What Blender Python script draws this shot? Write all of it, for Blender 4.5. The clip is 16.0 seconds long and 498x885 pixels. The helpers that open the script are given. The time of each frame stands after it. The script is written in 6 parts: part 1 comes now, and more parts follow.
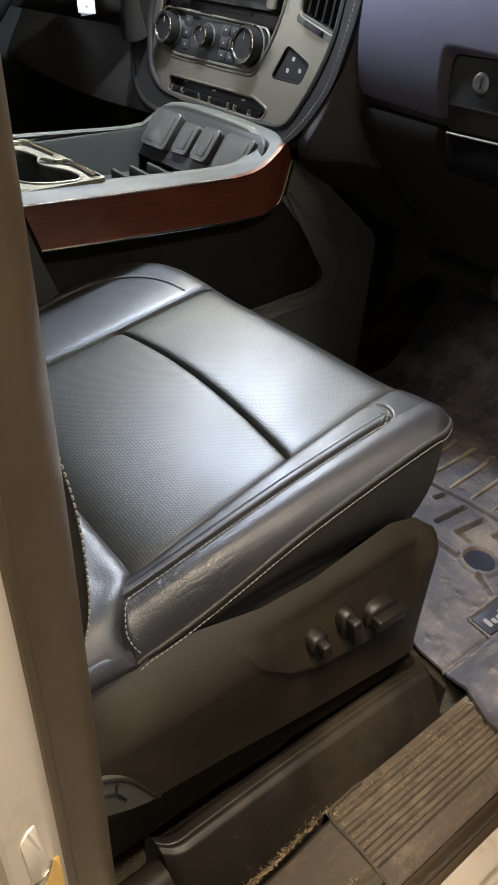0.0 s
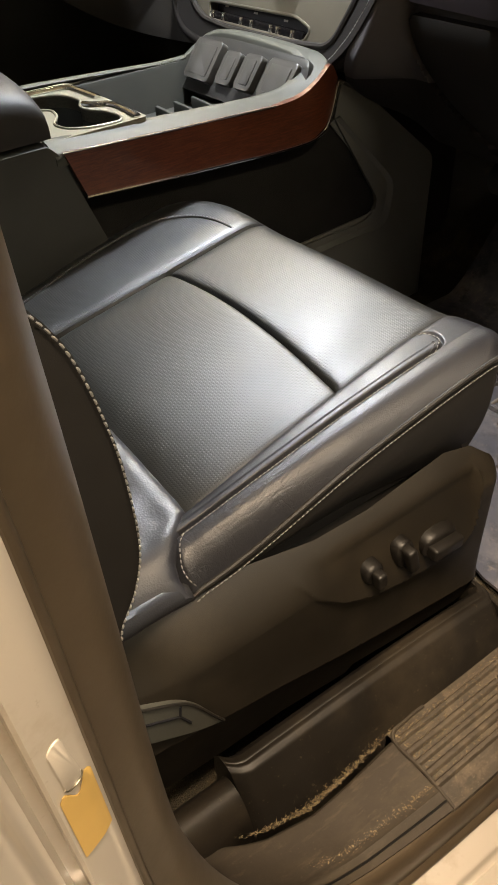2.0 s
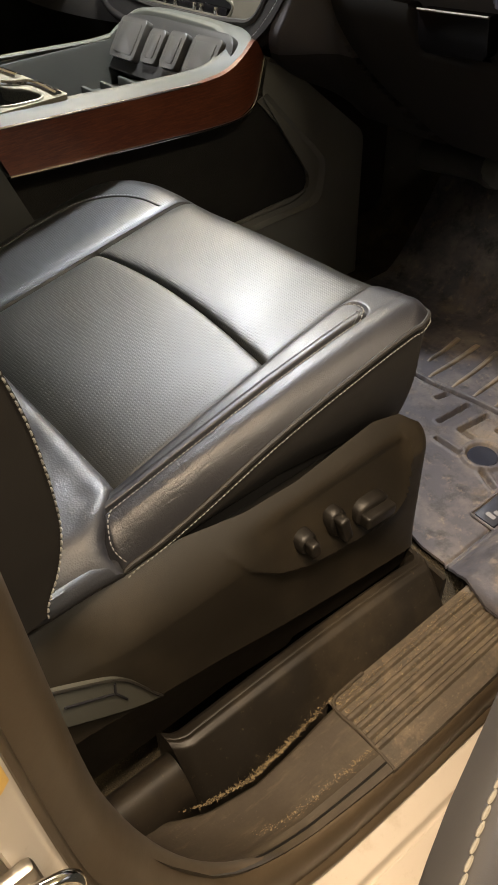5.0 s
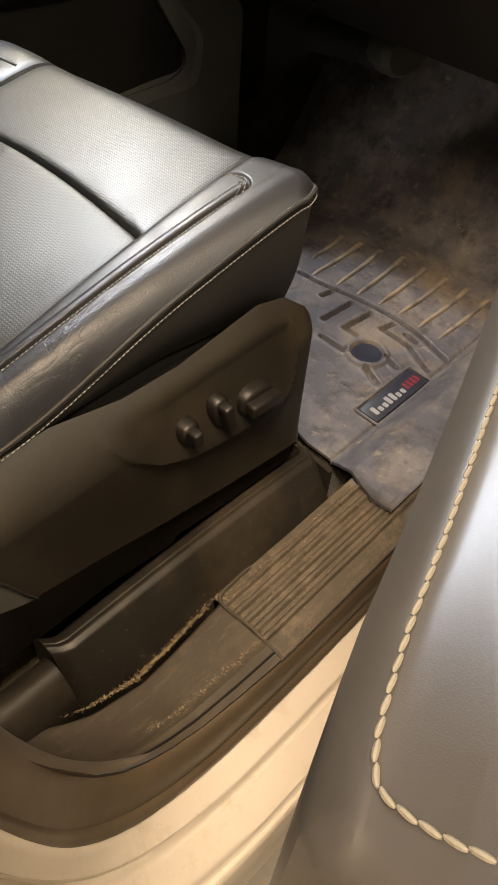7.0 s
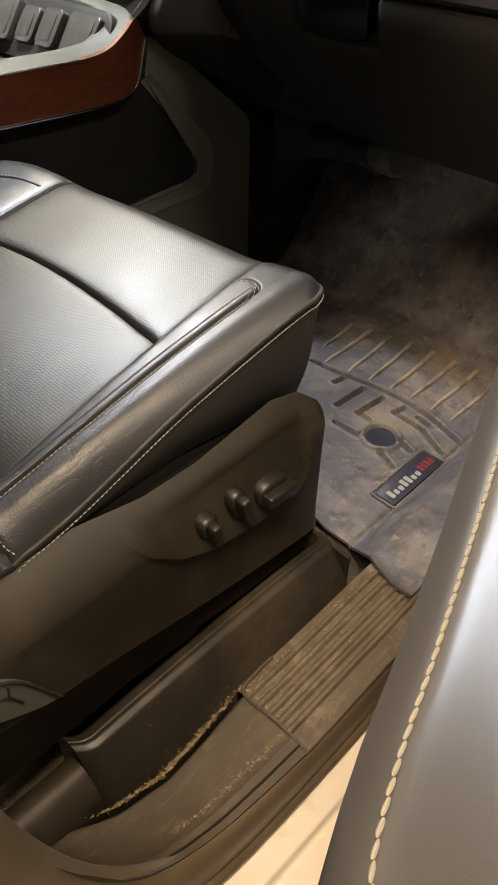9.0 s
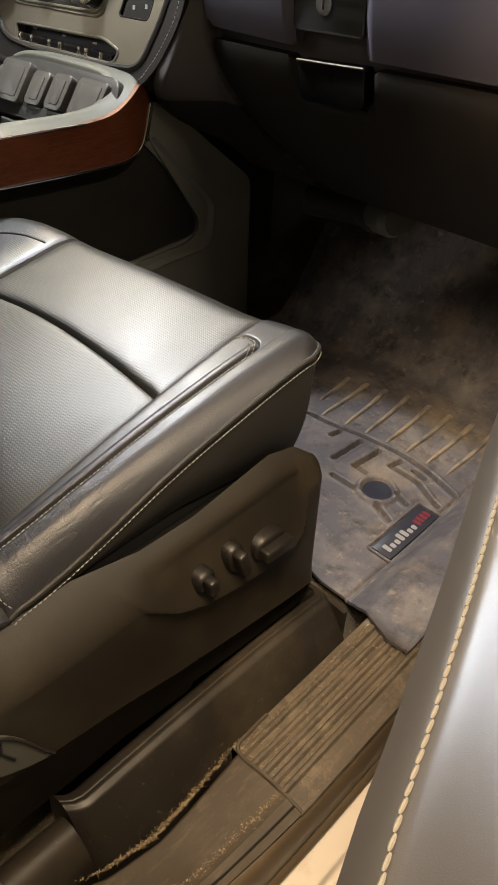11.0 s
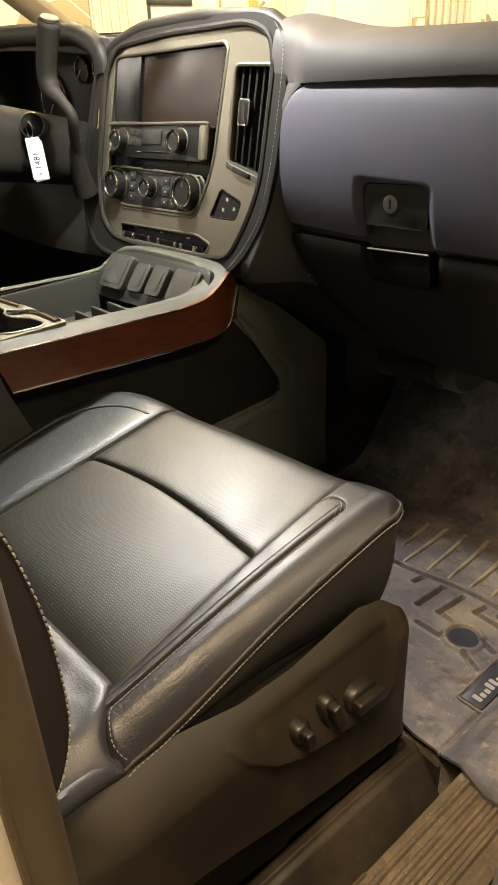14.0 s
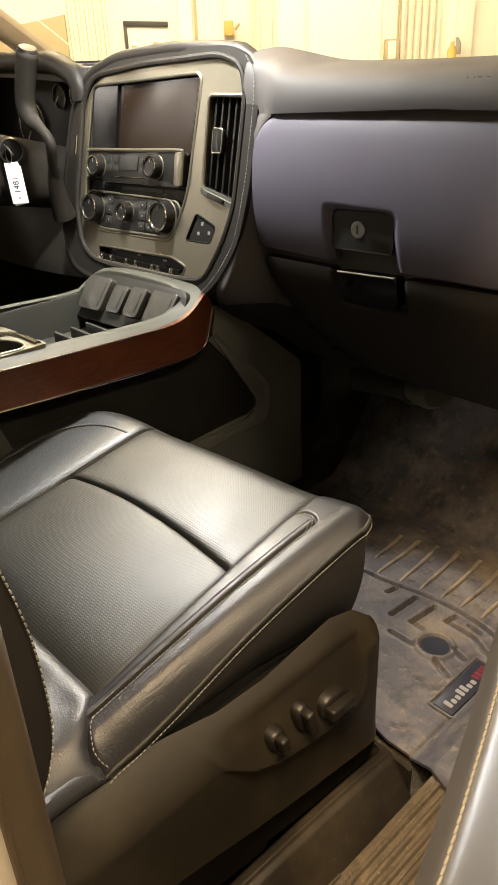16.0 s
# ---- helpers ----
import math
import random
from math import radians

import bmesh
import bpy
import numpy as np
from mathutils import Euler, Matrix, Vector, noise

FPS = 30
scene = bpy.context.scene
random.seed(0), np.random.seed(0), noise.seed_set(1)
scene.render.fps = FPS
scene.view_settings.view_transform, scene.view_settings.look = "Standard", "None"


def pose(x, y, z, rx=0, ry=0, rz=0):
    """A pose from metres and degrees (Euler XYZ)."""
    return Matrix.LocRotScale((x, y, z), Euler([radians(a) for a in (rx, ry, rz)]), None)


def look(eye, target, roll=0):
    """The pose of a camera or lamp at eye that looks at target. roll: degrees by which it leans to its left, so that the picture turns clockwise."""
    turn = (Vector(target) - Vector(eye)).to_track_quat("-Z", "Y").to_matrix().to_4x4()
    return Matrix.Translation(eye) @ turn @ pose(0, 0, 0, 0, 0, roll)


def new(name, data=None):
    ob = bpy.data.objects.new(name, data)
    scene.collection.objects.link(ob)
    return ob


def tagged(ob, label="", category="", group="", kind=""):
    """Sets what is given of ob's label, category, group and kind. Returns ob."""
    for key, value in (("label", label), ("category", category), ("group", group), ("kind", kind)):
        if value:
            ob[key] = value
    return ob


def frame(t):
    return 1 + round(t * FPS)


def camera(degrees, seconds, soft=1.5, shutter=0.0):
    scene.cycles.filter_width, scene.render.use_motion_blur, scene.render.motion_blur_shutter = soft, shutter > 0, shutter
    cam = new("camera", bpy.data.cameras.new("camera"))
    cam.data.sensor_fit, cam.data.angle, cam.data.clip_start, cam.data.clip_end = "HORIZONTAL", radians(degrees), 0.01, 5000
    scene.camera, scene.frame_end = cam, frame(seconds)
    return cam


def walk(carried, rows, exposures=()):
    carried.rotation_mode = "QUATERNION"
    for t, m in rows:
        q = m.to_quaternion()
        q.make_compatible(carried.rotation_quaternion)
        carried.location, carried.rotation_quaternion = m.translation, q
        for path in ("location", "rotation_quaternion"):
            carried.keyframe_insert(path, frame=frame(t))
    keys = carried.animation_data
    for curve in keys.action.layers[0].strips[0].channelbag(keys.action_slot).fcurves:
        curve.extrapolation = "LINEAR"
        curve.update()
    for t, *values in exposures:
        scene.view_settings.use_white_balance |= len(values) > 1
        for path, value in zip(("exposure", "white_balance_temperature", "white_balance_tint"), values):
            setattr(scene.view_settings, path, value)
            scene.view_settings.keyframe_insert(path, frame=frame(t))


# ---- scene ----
cam = camera(36.7, 16.0)
PATH = [
    (0, (-0.0905, -0.158, 0.828), (0.4322, 0.4470, 0.2272), 3.82),
    (0.5, (-0.081, -0.155, 0.815), (0.4035, 0.4234, 0.1577), 2.18),
    (1, (-0.073, -0.160, 0.819), (0.3770, 0.4312, 0.1499), -0.81),
    (1.5, (-0.071, -0.167, 0.825), (0.3541, 0.4402, 0.1542), -2.91),
    (2, (-0.073, -0.177, 0.830), (0.3390, 0.4456, 0.1649), -3.40),
    (2.5, (-0.073, -0.188, 0.833), (0.3378, 0.4426, 0.1744), -3.27),
    (3, (-0.073, -0.197, 0.832), (0.3396, 0.4379, 0.1788), -3.30),
    (3.2, (-0.065, -0.202, 0.837), (0.3443, 0.4338, 0.1829), -3.45),
    (5.3, (-0.056, -0.203, 0.805), (0.4046, 0.3536, 0.1143), -2.28),
    (5.5, (-0.055, -0.198, 0.786), (0.4110, 0.3302, 0.0758), -1.36),
    (6, (-0.046, -0.198, 0.771), (0.4397, 0.2696, 0.0324), 1.78),
    (6.5, (-0.049, -0.199, 0.760), (0.4536, 0.2373, 0.0132), 4.22),
    (7, (-0.049, -0.199, 0.757), (0.4642, 0.2261, 0.0115), 5.20),
    (7.5, (-0.050, -0.201, 0.766), (0.4645, 0.2387, 0.0300), 3.88),
    (8, (-0.050, -0.202, 0.776), (0.4675, 0.2743, 0.0647), 1.79),
    (8.5, (-0.054, -0.203, 0.780), (0.4741, 0.2901, 0.0887), 1.40),
    (9, (-0.050, -0.204, 0.784), (0.4951, 0.2928, 0.1088), 1.45),
    (9.2, (-0.049, -0.202, 0.785), (0.5048, 0.2932, 0.1159), 1.66),
    (11.3, (-0.054, -0.204, 0.799), (0.5236, 0.3364, 0.1865), 2.05),
    (11.5, (-0.057, -0.203, 0.807), (0.5123, 0.3595, 0.2077), 1.55),
    (12, (-0.069, -0.192, 0.869), (0.4780, 0.4558, 0.3378), 1.88),
    (12.5, (-0.069, -0.200, 0.878), (0.4759, 0.4728, 0.3774), 1.39),
    (13, (-0.093, -0.214, 0.867), (0.4819, 0.4479, 0.3854), 0.28),
    (13.5, (-0.112, -0.217, 0.861), (0.4696, 0.4498, 0.3935), -0.23),
    (14, (-0.097, -0.223, 0.858), (0.4813, 0.4375, 0.3794), -2.66),
    (14.5, (-0.101, -0.223, 0.865), (0.4834, 0.4338, 0.3881), -2.50),
    (15, (-0.102, -0.231, 0.866), (0.4950, 0.4177, 0.3943), -2.04),
    (15.5, (-0.109, -0.242, 0.872), (0.4934, 0.4041, 0.4032), -2.18),
    (16, (-0.111, -0.250, 0.879), (0.4923, 0.3986, 0.4154), -2.45),
]
walk(cam, [(t, look(eye, target, roll)) for t, eye, target, roll in PATH],
     [(0.0, 0.0, 6300, 8), (0.4, 0.0, 7100, 10), (9.0, 0.05, 7300, 10), (11.5, 0.05, 7700, 10), (12.5, 0.0, 8500, 9), (16.0, 0.05, 8500, 9)])

# ---------------------------------------------------------------- light
world = bpy.data.worlds.new("garage_air")
scene.world = world
world.use_nodes = True
world.node_tree.nodes["Background"].inputs[0].default_value = (1.0, 0.86, 0.66, 1)
world.node_tree.nodes["Background"].inputs[1].default_value = 0.05


def area_lamp(name, at, target, sx, sy, watts, colour):
    data = bpy.data.lights.new(name, "AREA")
    data.shape, data.size, data.size_y, data.energy, data.color = "RECTANGLE", sx, sy, watts, colour
    ob = new(name, data)
    ob.matrix_world = look(at, target)
    return tagged(ob, kind="structure")


COOL, WARM = (0.72, 0.82, 0.98), (1.0, 0.81, 0.61)
area_lamp("map_light_lamp", (0.622, 0.90, 1.166), (0.58, 0.70, 0.0), 0.06, 0.06, 19.5, COOL)
area_lamp("tube_light_lamp_side", (-0.85, -0.36, 2.42), (-0.85, -0.32, 0), 2.4, 0.4, 225, WARM)
area_lamp("tube_light_lamp_aside", (0.9, -1.25, 2.42), (0.9, -1.2, 0), 1.2, 0.3, 36, (1.0, 0.92, 0.80))
area_lamp("tube_light_lamp_front", (2.55, 2.6, 2.42), (3.79, 3.77, 0.9), 4.0, 0.3, 108, (1.0, 0.95, 0.84))
area_lamp("tube_light_lamp_ahead", (1.5, 2.5, 2.42), (1.5, 2.5, 0), 1.4, 0.6, 62, (1.0, 0.89, 0.64))
area_lamp("tube_light_lamp_far", (-3.2, 5.6, 2.42), (-1.0, 2.6, 0.6), 2.0, 0.4, 90, (0.84, 0.88, 1.0))

# ---------------------------------------------------------------- shaping helpers


def thing(name, at=(0, 0, 0), label="", category="", group="", kind=""):
    ob = new(name)
    ob.location = at
    ob.empty_display_size = 0.05
    return tagged(ob, label, category, group, kind)


def part(name, bm, material, parent=None, label="", smooth=True, kind=""):
    """One bmesh, made in world metres, as one mesh object under a thing or a part."""
    bmesh.ops.recalc_face_normals(bm, faces=bm.faces)
    me = bpy.data.meshes.new(name)
    bm.to_mesh(me)
    bm.free()
    me.materials.append(material.m)
    ob = new(name, me)
    if smooth:
        me.polygons.foreach_set("use_smooth", [True] * len(me.polygons))
        me.set_sharp_from_angle(angle=radians(38))
    if parent:
        base = Vector()
        p = parent
        while p:
            base += p.location
            p = p.parent
        ob.parent = parent
        me.transform(Matrix.Translation(-base))
    return tagged(ob, label, kind=kind)


def V(*a):
    return Vector(a)


def rounded(points, r, n=5):
    """A polygon with its corners rounded; r is one radius or one for each corner."""
    out = []
    count = len(points)
    rs = r if isinstance(r, (list, tuple)) else [r] * count
    for i in range(count):
        p, a, b = V(*points[i]), V(*points[i - 1]), V(*points[(i + 1) % count])
        da, db = a - p, b - p
        k = min(rs[i], da.length * 0.48, db.length * 0.48)
        if k < 1e-5:
            out.append(tuple(p))
            continue
        s, e = p + da.normalized() * k, p + db.normalized() * k
        for j in range(n + 1):
            t = j / n
            out.append(tuple(s * (1 - t) ** 2 + p * 2 * t * (1 - t) + e * t * t))
    return out


def slab(outline, to3d, depth, bevel=0.0, seg=2, bm=None):
    """A plate: outline in (a, b), its face at c = 0 and its back at c = -depth."""
    bm = bm or bmesh.new()
    top = [bm.verts.new(to3d(a, b, 0)) for a, b in outline]
    low = [bm.verts.new(to3d(a, b, -depth)) for a, b in outline]
    n = len(top)
    f = bm.faces.new(top)
    g = bm.faces.new(low[::-1])
    for i in range(n):
        bm.faces.new((top[i], low[i], low[(i + 1) % n], top[(i + 1) % n]))
    if bevel:
        bmesh.ops.bevel(bm, geom=list(f.edges) + list(f.verts), offset=bevel, segments=seg, profile=0.5, affect="EDGES")
    return bm


def holed(outer, holes, to3d, depth):
    """A plate with holes right through it."""
    bm = bmesh.new()
    edges = []
    for loop in [outer, *holes]:
        vs = [bm.verts.new((a, b, 0)) for a, b in loop]
        edges += [bm.edges.new((vs[i - 1], vs[i])) for i in range(len(vs))]
    bmesh.ops.triangle_fill(bm, use_beauty=True, use_dissolve=False, edges=edges)
    faces = list(bm.faces)
    ret = bmesh.ops.extrude_face_region(bm, geom=faces)
    for v in [g for g in ret["geom"] if isinstance(g, bmesh.types.BMVert)]:
        v.co.z = -depth
    for v in bm.verts:
        v.co = to3d(*v.co)
    return bm


def tube(points, r, seg=8, closed=False, squash=1.0, bm=None):
    """A round cord along points; r is one radius or one for each point."""
    bm = bm or bmesh.new()
    pts = [V(*p) for p in points]
    n = len(pts)
    rs = r if isinstance(r, (list, tuple)) else [r] * n
    rings, up = [], None
    for i, p in enumerate(pts):
        a = pts[i - 1] if i or closed else p
        b = pts[(i + 1) % n] if i < n - 1 or closed else p
        d = (b - a).normalized()
        if up is None:
            up = V(0, 0, 1) if abs(d.z) < 0.9 else V(0, 1, 0)
        side = d.cross(up).normalized()
        up = side.cross(d).normalized()
        rings.append([bm.verts.new(p + (side * math.cos(k) * squash + up * math.sin(k)) * rs[i]) for k in np.linspace(0, 2 * math.pi, seg, endpoint=False)])
    for i in range(n if closed else n - 1):
        a, b = rings[i], rings[(i + 1) % n]
        for k in range(seg):
            bm.faces.new((a[k], a[(k + 1) % seg], b[(k + 1) % seg], b[k]))
    if not closed:
        bm.faces.new(rings[0])
        bm.faces.new(rings[-1][::-1])
    return bm


def smooth_line(points, n):
    """n points at even steps on a Catmull-Rom curve through points."""
    p = [V(*q) for q in points]
    p = [p[0] * 2 - p[1], *p, p[-1] * 2 - p[-2]]
    dense = []
    for i in range(1, len(p) - 2):
        for t in np.linspace(0, 1, 24, endpoint=False):
            a, b, c, d = p[i - 1], p[i], p[i + 1], p[i + 2]
            dense.append(0.5 * (2 * b + (c - a) * t + (2 * a - 5 * b + 4 * c - d) * t**2 + (3 * b - a - 3 * c + d) * t**3))
    dense.append(p[-2])
    s = np.cumsum([0] + [(dense[i + 1] - dense[i]).length for i in range(len(dense) - 1)])
    out = []
    for q in np.linspace(0, s[-1], n):
        i = min(int(np.searchsorted(s, q, side="right")) - 1, len(dense) - 2)
        k = (q - s[i]) / max(s[i + 1] - s[i], 1e-9)
        out.append(dense[i].lerp(dense[i + 1], min(k, 1)))
    return out


def sheet(fn, us, vs, thick=None):
    """A grid over us x vs; with thick, a closed shell to that offset."""
    bm = bmesh.new()
    g = [[bm.verts.new(fn(u, v)) for v in vs] for u in us]
    for i in range(len(us) - 1):
        for j in range(len(vs) - 1):
            bm.faces.new((g[i][j], g[i + 1][j], g[i + 1][j + 1], g[i][j + 1]))
    if thick:
        h = [[bm.verts.new(v.co + V(*thick)) for v in row] for row in g]
        for i in range(len(us) - 1):
            for j in range(len(vs) - 1):
                bm.faces.new((h[i][j], h[i][j + 1], h[i + 1][j + 1], h[i + 1][j]))
        for i in range(len(us) - 1):
            bm.faces.new((g[i][0], h[i][0], h[i + 1][0], g[i + 1][0]))
            bm.faces.new((g[i][-1], g[i + 1][-1], h[i + 1][-1], h[i][-1]))
        for j in range(len(vs) - 1):
            bm.faces.new((g[0][j], g[0][j + 1], h[0][j + 1], h[0][j]))
            bm.faces.new((g[-1][j], h[-1][j], h[-1][j + 1], g[-1][j + 1]))
    return bm


def rbox(lo, hi, bevel=0.004, seg=2, m=None, bm=None):
    """A box with rounded edges between two corners, turned by m."""
    bm = bm or bmesh.new()
    lo, hi = V(*lo), V(*hi)
    ret = bmesh.ops.create_cube(bm, size=1)
    for v in ret["verts"]:
        v.co = V(*[(lo[k] + hi[k]) / 2 + v.co[k] * (hi[k] - lo[k]) for k in range(3)])
    if bevel:
        es = list({e for v in ret["verts"] for e in v.link_edges})
        bmesh.ops.bevel(bm, geom=es + ret["verts"], offset=bevel, segments=seg, profile=0.5, affect="EDGES")
    if m:
        bm.transform(m)
    return bm


def turned(profile, o, axis, seg=28, squash=(1, 1), bm=None):
    """A turned body: profile of (radius, height) about axis through o."""
    bm = bm or bmesh.new()
    axis = V(*axis).normalized()
    s = axis.orthogonal().normalized()
    if abs(axis.z) < 0.9:
        s = V(0, 0, 1).cross(axis).normalized()
    t = axis.cross(s)
    rings = []
    for r, h in profile:
        rings.append([bm.verts.new(V(*o) + axis * h + (s * math.cos(k) * squash[0] + t * math.sin(k) * squash[1]) * max(r, 1e-5)) for k in np.linspace(0, 2 * math.pi, seg, endpoint=False)])
    for a, b in zip(rings, rings[1:]):
        for k in range(seg):
            bm.faces.new((a[k], a[(k + 1) % seg], b[(k + 1) % seg], b[k]))
    bm.faces.new(rings[0][::-1])
    bm.faces.new(rings[-1])
    return bm


def stitches(points, length, gap, r, lift=(0, 0, 0)):
    """Thread dashes laid along a line of points."""
    bm = bmesh.new()
    total = sum((V(*points[i + 1]) - V(*points[i])).length for i in range(len(points) - 1))
    n = max(int(total / (length + gap)), 2)
    fine = smooth_line(points, n * 4 + 1)
    for i in range(n):
        a, m, b = fine[4 * i], fine[4 * i + 1], fine[4 * i + 3]
        mid = (a + b) / 2 + V(*lift)
        d = (b - a).normalized()
        q = a.lerp(b, 0.06), a.lerp(b, 0.94)
        tube([q[0], q[0].lerp(mid, 0.5) + V(*lift) * 0.5, mid, q[1].lerp(mid, 0.5) + V(*lift) * 0.5, q[1]], [r * 0.6, r, r, r, r * 0.6], 6, bm=bm)
    return bm


def words(name, text, size, m, material, parent, depth=0.0006):
    """Raised lettering in the built-in font, as a mesh, standing in the pose m."""
    curve = bpy.data.curves.new(name, "FONT")
    curve.body, curve.size, curve.extrude, curve.align_x, curve.align_y = text, size, depth, "CENTER", "CENTER"
    tmp = new(name, curve)
    me = bpy.data.meshes.new_from_object(tmp.evaluated_get(bpy.context.evaluated_depsgraph_get()))
    bpy.data.objects.remove(tmp)
    bm = bmesh.new()
    bm.from_mesh(me)
    bm.transform(m)
    return part(name, bm, material, parent, smooth=False)


# ---------------------------------------------------------------- materials


class Mat:
    """A node material on a Principled shader, built up step by step."""

    def __init__(self, name, colour, rough, metal=0.0, spec=0.5, coat=0.0, coat_rough=0.1):
        self.m = bpy.data.materials.new(name)
        self.m.use_nodes = True
        self.t = self.m.node_tree
        self.b = self.t.nodes["Principled BSDF"]
        self.set("Base Color", (*colour, 1))
        self.set("Roughness", rough)
        self.set("Metallic", metal)
        self.set("Specular IOR Level", spec)
        self.set("Coat Weight", coat)
        self.set("Coat Roughness", coat_rough)
        self.colour, self.rough = (*colour, 1), rough
        self.bump_out = None
        self.co = self.t.nodes.new("ShaderNodeTexCoord").outputs["Object"]

    def set(self, k, v):
        self.b.inputs[k].default_value = v

    def node(self, kind, **kw):
        n = self.t.nodes.new(kind)
        for k, v in kw.items():
            n.inputs[k].default_value = v
        return n

    def noise(self, scale, detail=4.0, rough=0.55, stretch=None, offset=None):
        n = self.node("ShaderNodeTexNoise", Scale=scale, Detail=detail, Roughness=rough)
        src = self.co
        if stretch:
            mp = self.node("ShaderNodeMapping", Scale=stretch)
            self.t.links.new(src, mp.inputs[0])
            src = mp.outputs[0]
        self.t.links.new(src, n.inputs["Vector"])
        return n.outputs["Fac"]

    def voronoi(self, scale, feature="F1", stretch=None, even=False):
        n = self.node("ShaderNodeTexVoronoi", Scale=scale)
        n.feature = feature
        if even:
            n.inputs["Randomness"].default_value = 0.12
        src = self.co
        if stretch:
            mp = self.node("ShaderNodeMapping", Scale=stretch)
            self.t.links.new(src, mp.inputs[0])
            src = mp.outputs[0]
        self.t.links.new(src, n.inputs["Vector"])
        return n.outputs["Distance"]

    def ramp(self, fac, lo, hi, a=0.0, b=1.0):
        n = self.node("ShaderNodeMapRange")
        for k, v in zip(("From Min", "From Max", "To Min", "To Max"), (lo, hi, a, b)):
            n.inputs[k].default_value = v
        self.t.links.new(fac, n.inputs["Value"])
        return n.outputs["Result"]

    def times(self, a, b):
        n = self.t.nodes.new("ShaderNodeMath")
        n.operation = "MULTIPLY"
        self.t.links.new(a, n.inputs[0])
        if isinstance(b, float):
            n.inputs[1].default_value = b
        else:
            self.t.links.new(b, n.inputs[1])
        return n.outputs[0]

    def mix(self, fac, colour):
        """Lays colour over what is there, by fac."""
        n = self.t.nodes.new("ShaderNodeMix")
        n.data_type = "RGBA"
        self.t.links.new(fac, n.inputs[0])
        link = self.b.inputs["Base Color"].links
        if link:
            self.t.links.new(link[0].from_socket, n.inputs[6])
        else:
            n.inputs[6].default_value = self.colour
        n.inputs[7].default_value = (*colour, 1)
        self.t.links.new(n.outputs[2], self.b.inputs["Base Color"])
        return self

    def roughen(self, fac, a, b, lo=0.3, hi=0.7):
        self.t.links.new(self.ramp(fac, lo, hi, a, b), self.b.inputs["Roughness"])
        return self

    def bump(self, fac, strength, distance):
        n = self.node("ShaderNodeBump", Strength=strength, Distance=distance)
        self.t.links.new(fac, n.inputs["Height"])
        if self.bump_out:
            self.t.links.new(self.bump_out, n.inputs["Normal"])
        self.bump_out = n.outputs[0]
        self.t.links.new(self.bump_out, self.b.inputs["Normal"])
        return self

    def varied(self, amount=0.15, scale=9.0):
        """Slow unevenness of tone."""
        c = self.colour
        self.mix(self.ramp(self.noise(scale, 3), 0.35, 0.7), [min(1, k * (1 + amount)) for k in c[:3]])
        return self


def dusty(mat, colour, scale, lo, hi, amount):
    mat.mix(mat.times(mat.ramp(mat.noise(scale, 8, 0.65), lo, hi), amount), colour)
    return mat


# leather, smooth and with the fine dot pattern
leather = Mat("leather", (0.018, 0.018, 0.020), 0.36, spec=0.6)
leather.varied(0.4, 14).bump(leather.voronoi(620), 0.22, 0.0006).bump(leather.noise(30, 4, 0.55), 0.12, 0.002)
leather.roughen(leather.noise(26, 5), 0.40, 0.50)


def dotted(name, flat, tone):
    """Perforated leather; flat drops the axis across which the holes run through."""
    m = Mat(name, (tone * 1.06, tone * 1.03, tone * 0.88), 0.4, spec=0.68)
    m.varied(0.3, 11)
    hole = m.voronoi(330, stretch=flat, even=True)
    m.mix(m.ramp(hole, 0.26, 0.16), (0.006, 0.006, 0.006))
    m.bump(m.ramp(hole, 0.12, 0.32), 0.30, 0.0008)
    m.bump(m.noise(24, 4), 0.06, 0.0015).roughen(m.noise(18, 4), 0.375, 0.465)
    return m


leather_dots = dotted("leather_with_fine_dots", (1, 1, 0), 0.019)
# Same leather as the insert, made paler to stand for light on the backrest.
leather_dots_back_lit = dotted("leather_with_fine_dots_upright_lit", (0, 1, 1), 0.055)
leather_foot = Mat("leather_pebbled", (0.026, 0.026, 0.030), 0.4, spec=0.62)
leather_foot.varied(0.3, 11).bump(leather_foot.voronoi(520), 0.22, 0.0008).bump(leather_foot.noise(60, 4, 0.55), 0.08, 0.0015)
leather_foot.roughen(leather_foot.noise(18, 4), 0.36, 0.46)
leather_worn = Mat("leather_creased", (0.017, 0.017, 0.020), 0.36, spec=0.6)
leather_worn.varied(0.4, 14).bump(leather_worn.voronoi(620), 0.22, 0.0006)

worn_x = leather_worn.t.nodes.new("ShaderNodeSeparateXYZ")
leather_worn.t.links.new(leather_worn.co, worn_x.inputs[0])
worn_at = leather_worn.ramp(worn_x.outputs[0], 0.10, -0.06, 0.12, 1.0)


def ridged(mat, scale, stretch, width):
    """Thin lines where a noise crosses its middle."""
    away = mat.t.nodes.new("ShaderNodeMath")
    away.operation = "SUBTRACT"
    mat.t.links.new(mat.noise(scale, 3, 0.5, stretch), away.inputs[0])
    away.inputs[1].default_value = 0.5
    size = mat.t.nodes.new("ShaderNodeMath")
    size.operation = "ABSOLUTE"
    mat.t.links.new(away.outputs[0], size.inputs[0])
    return mat.ramp(size.outputs[0], width, 0.0)


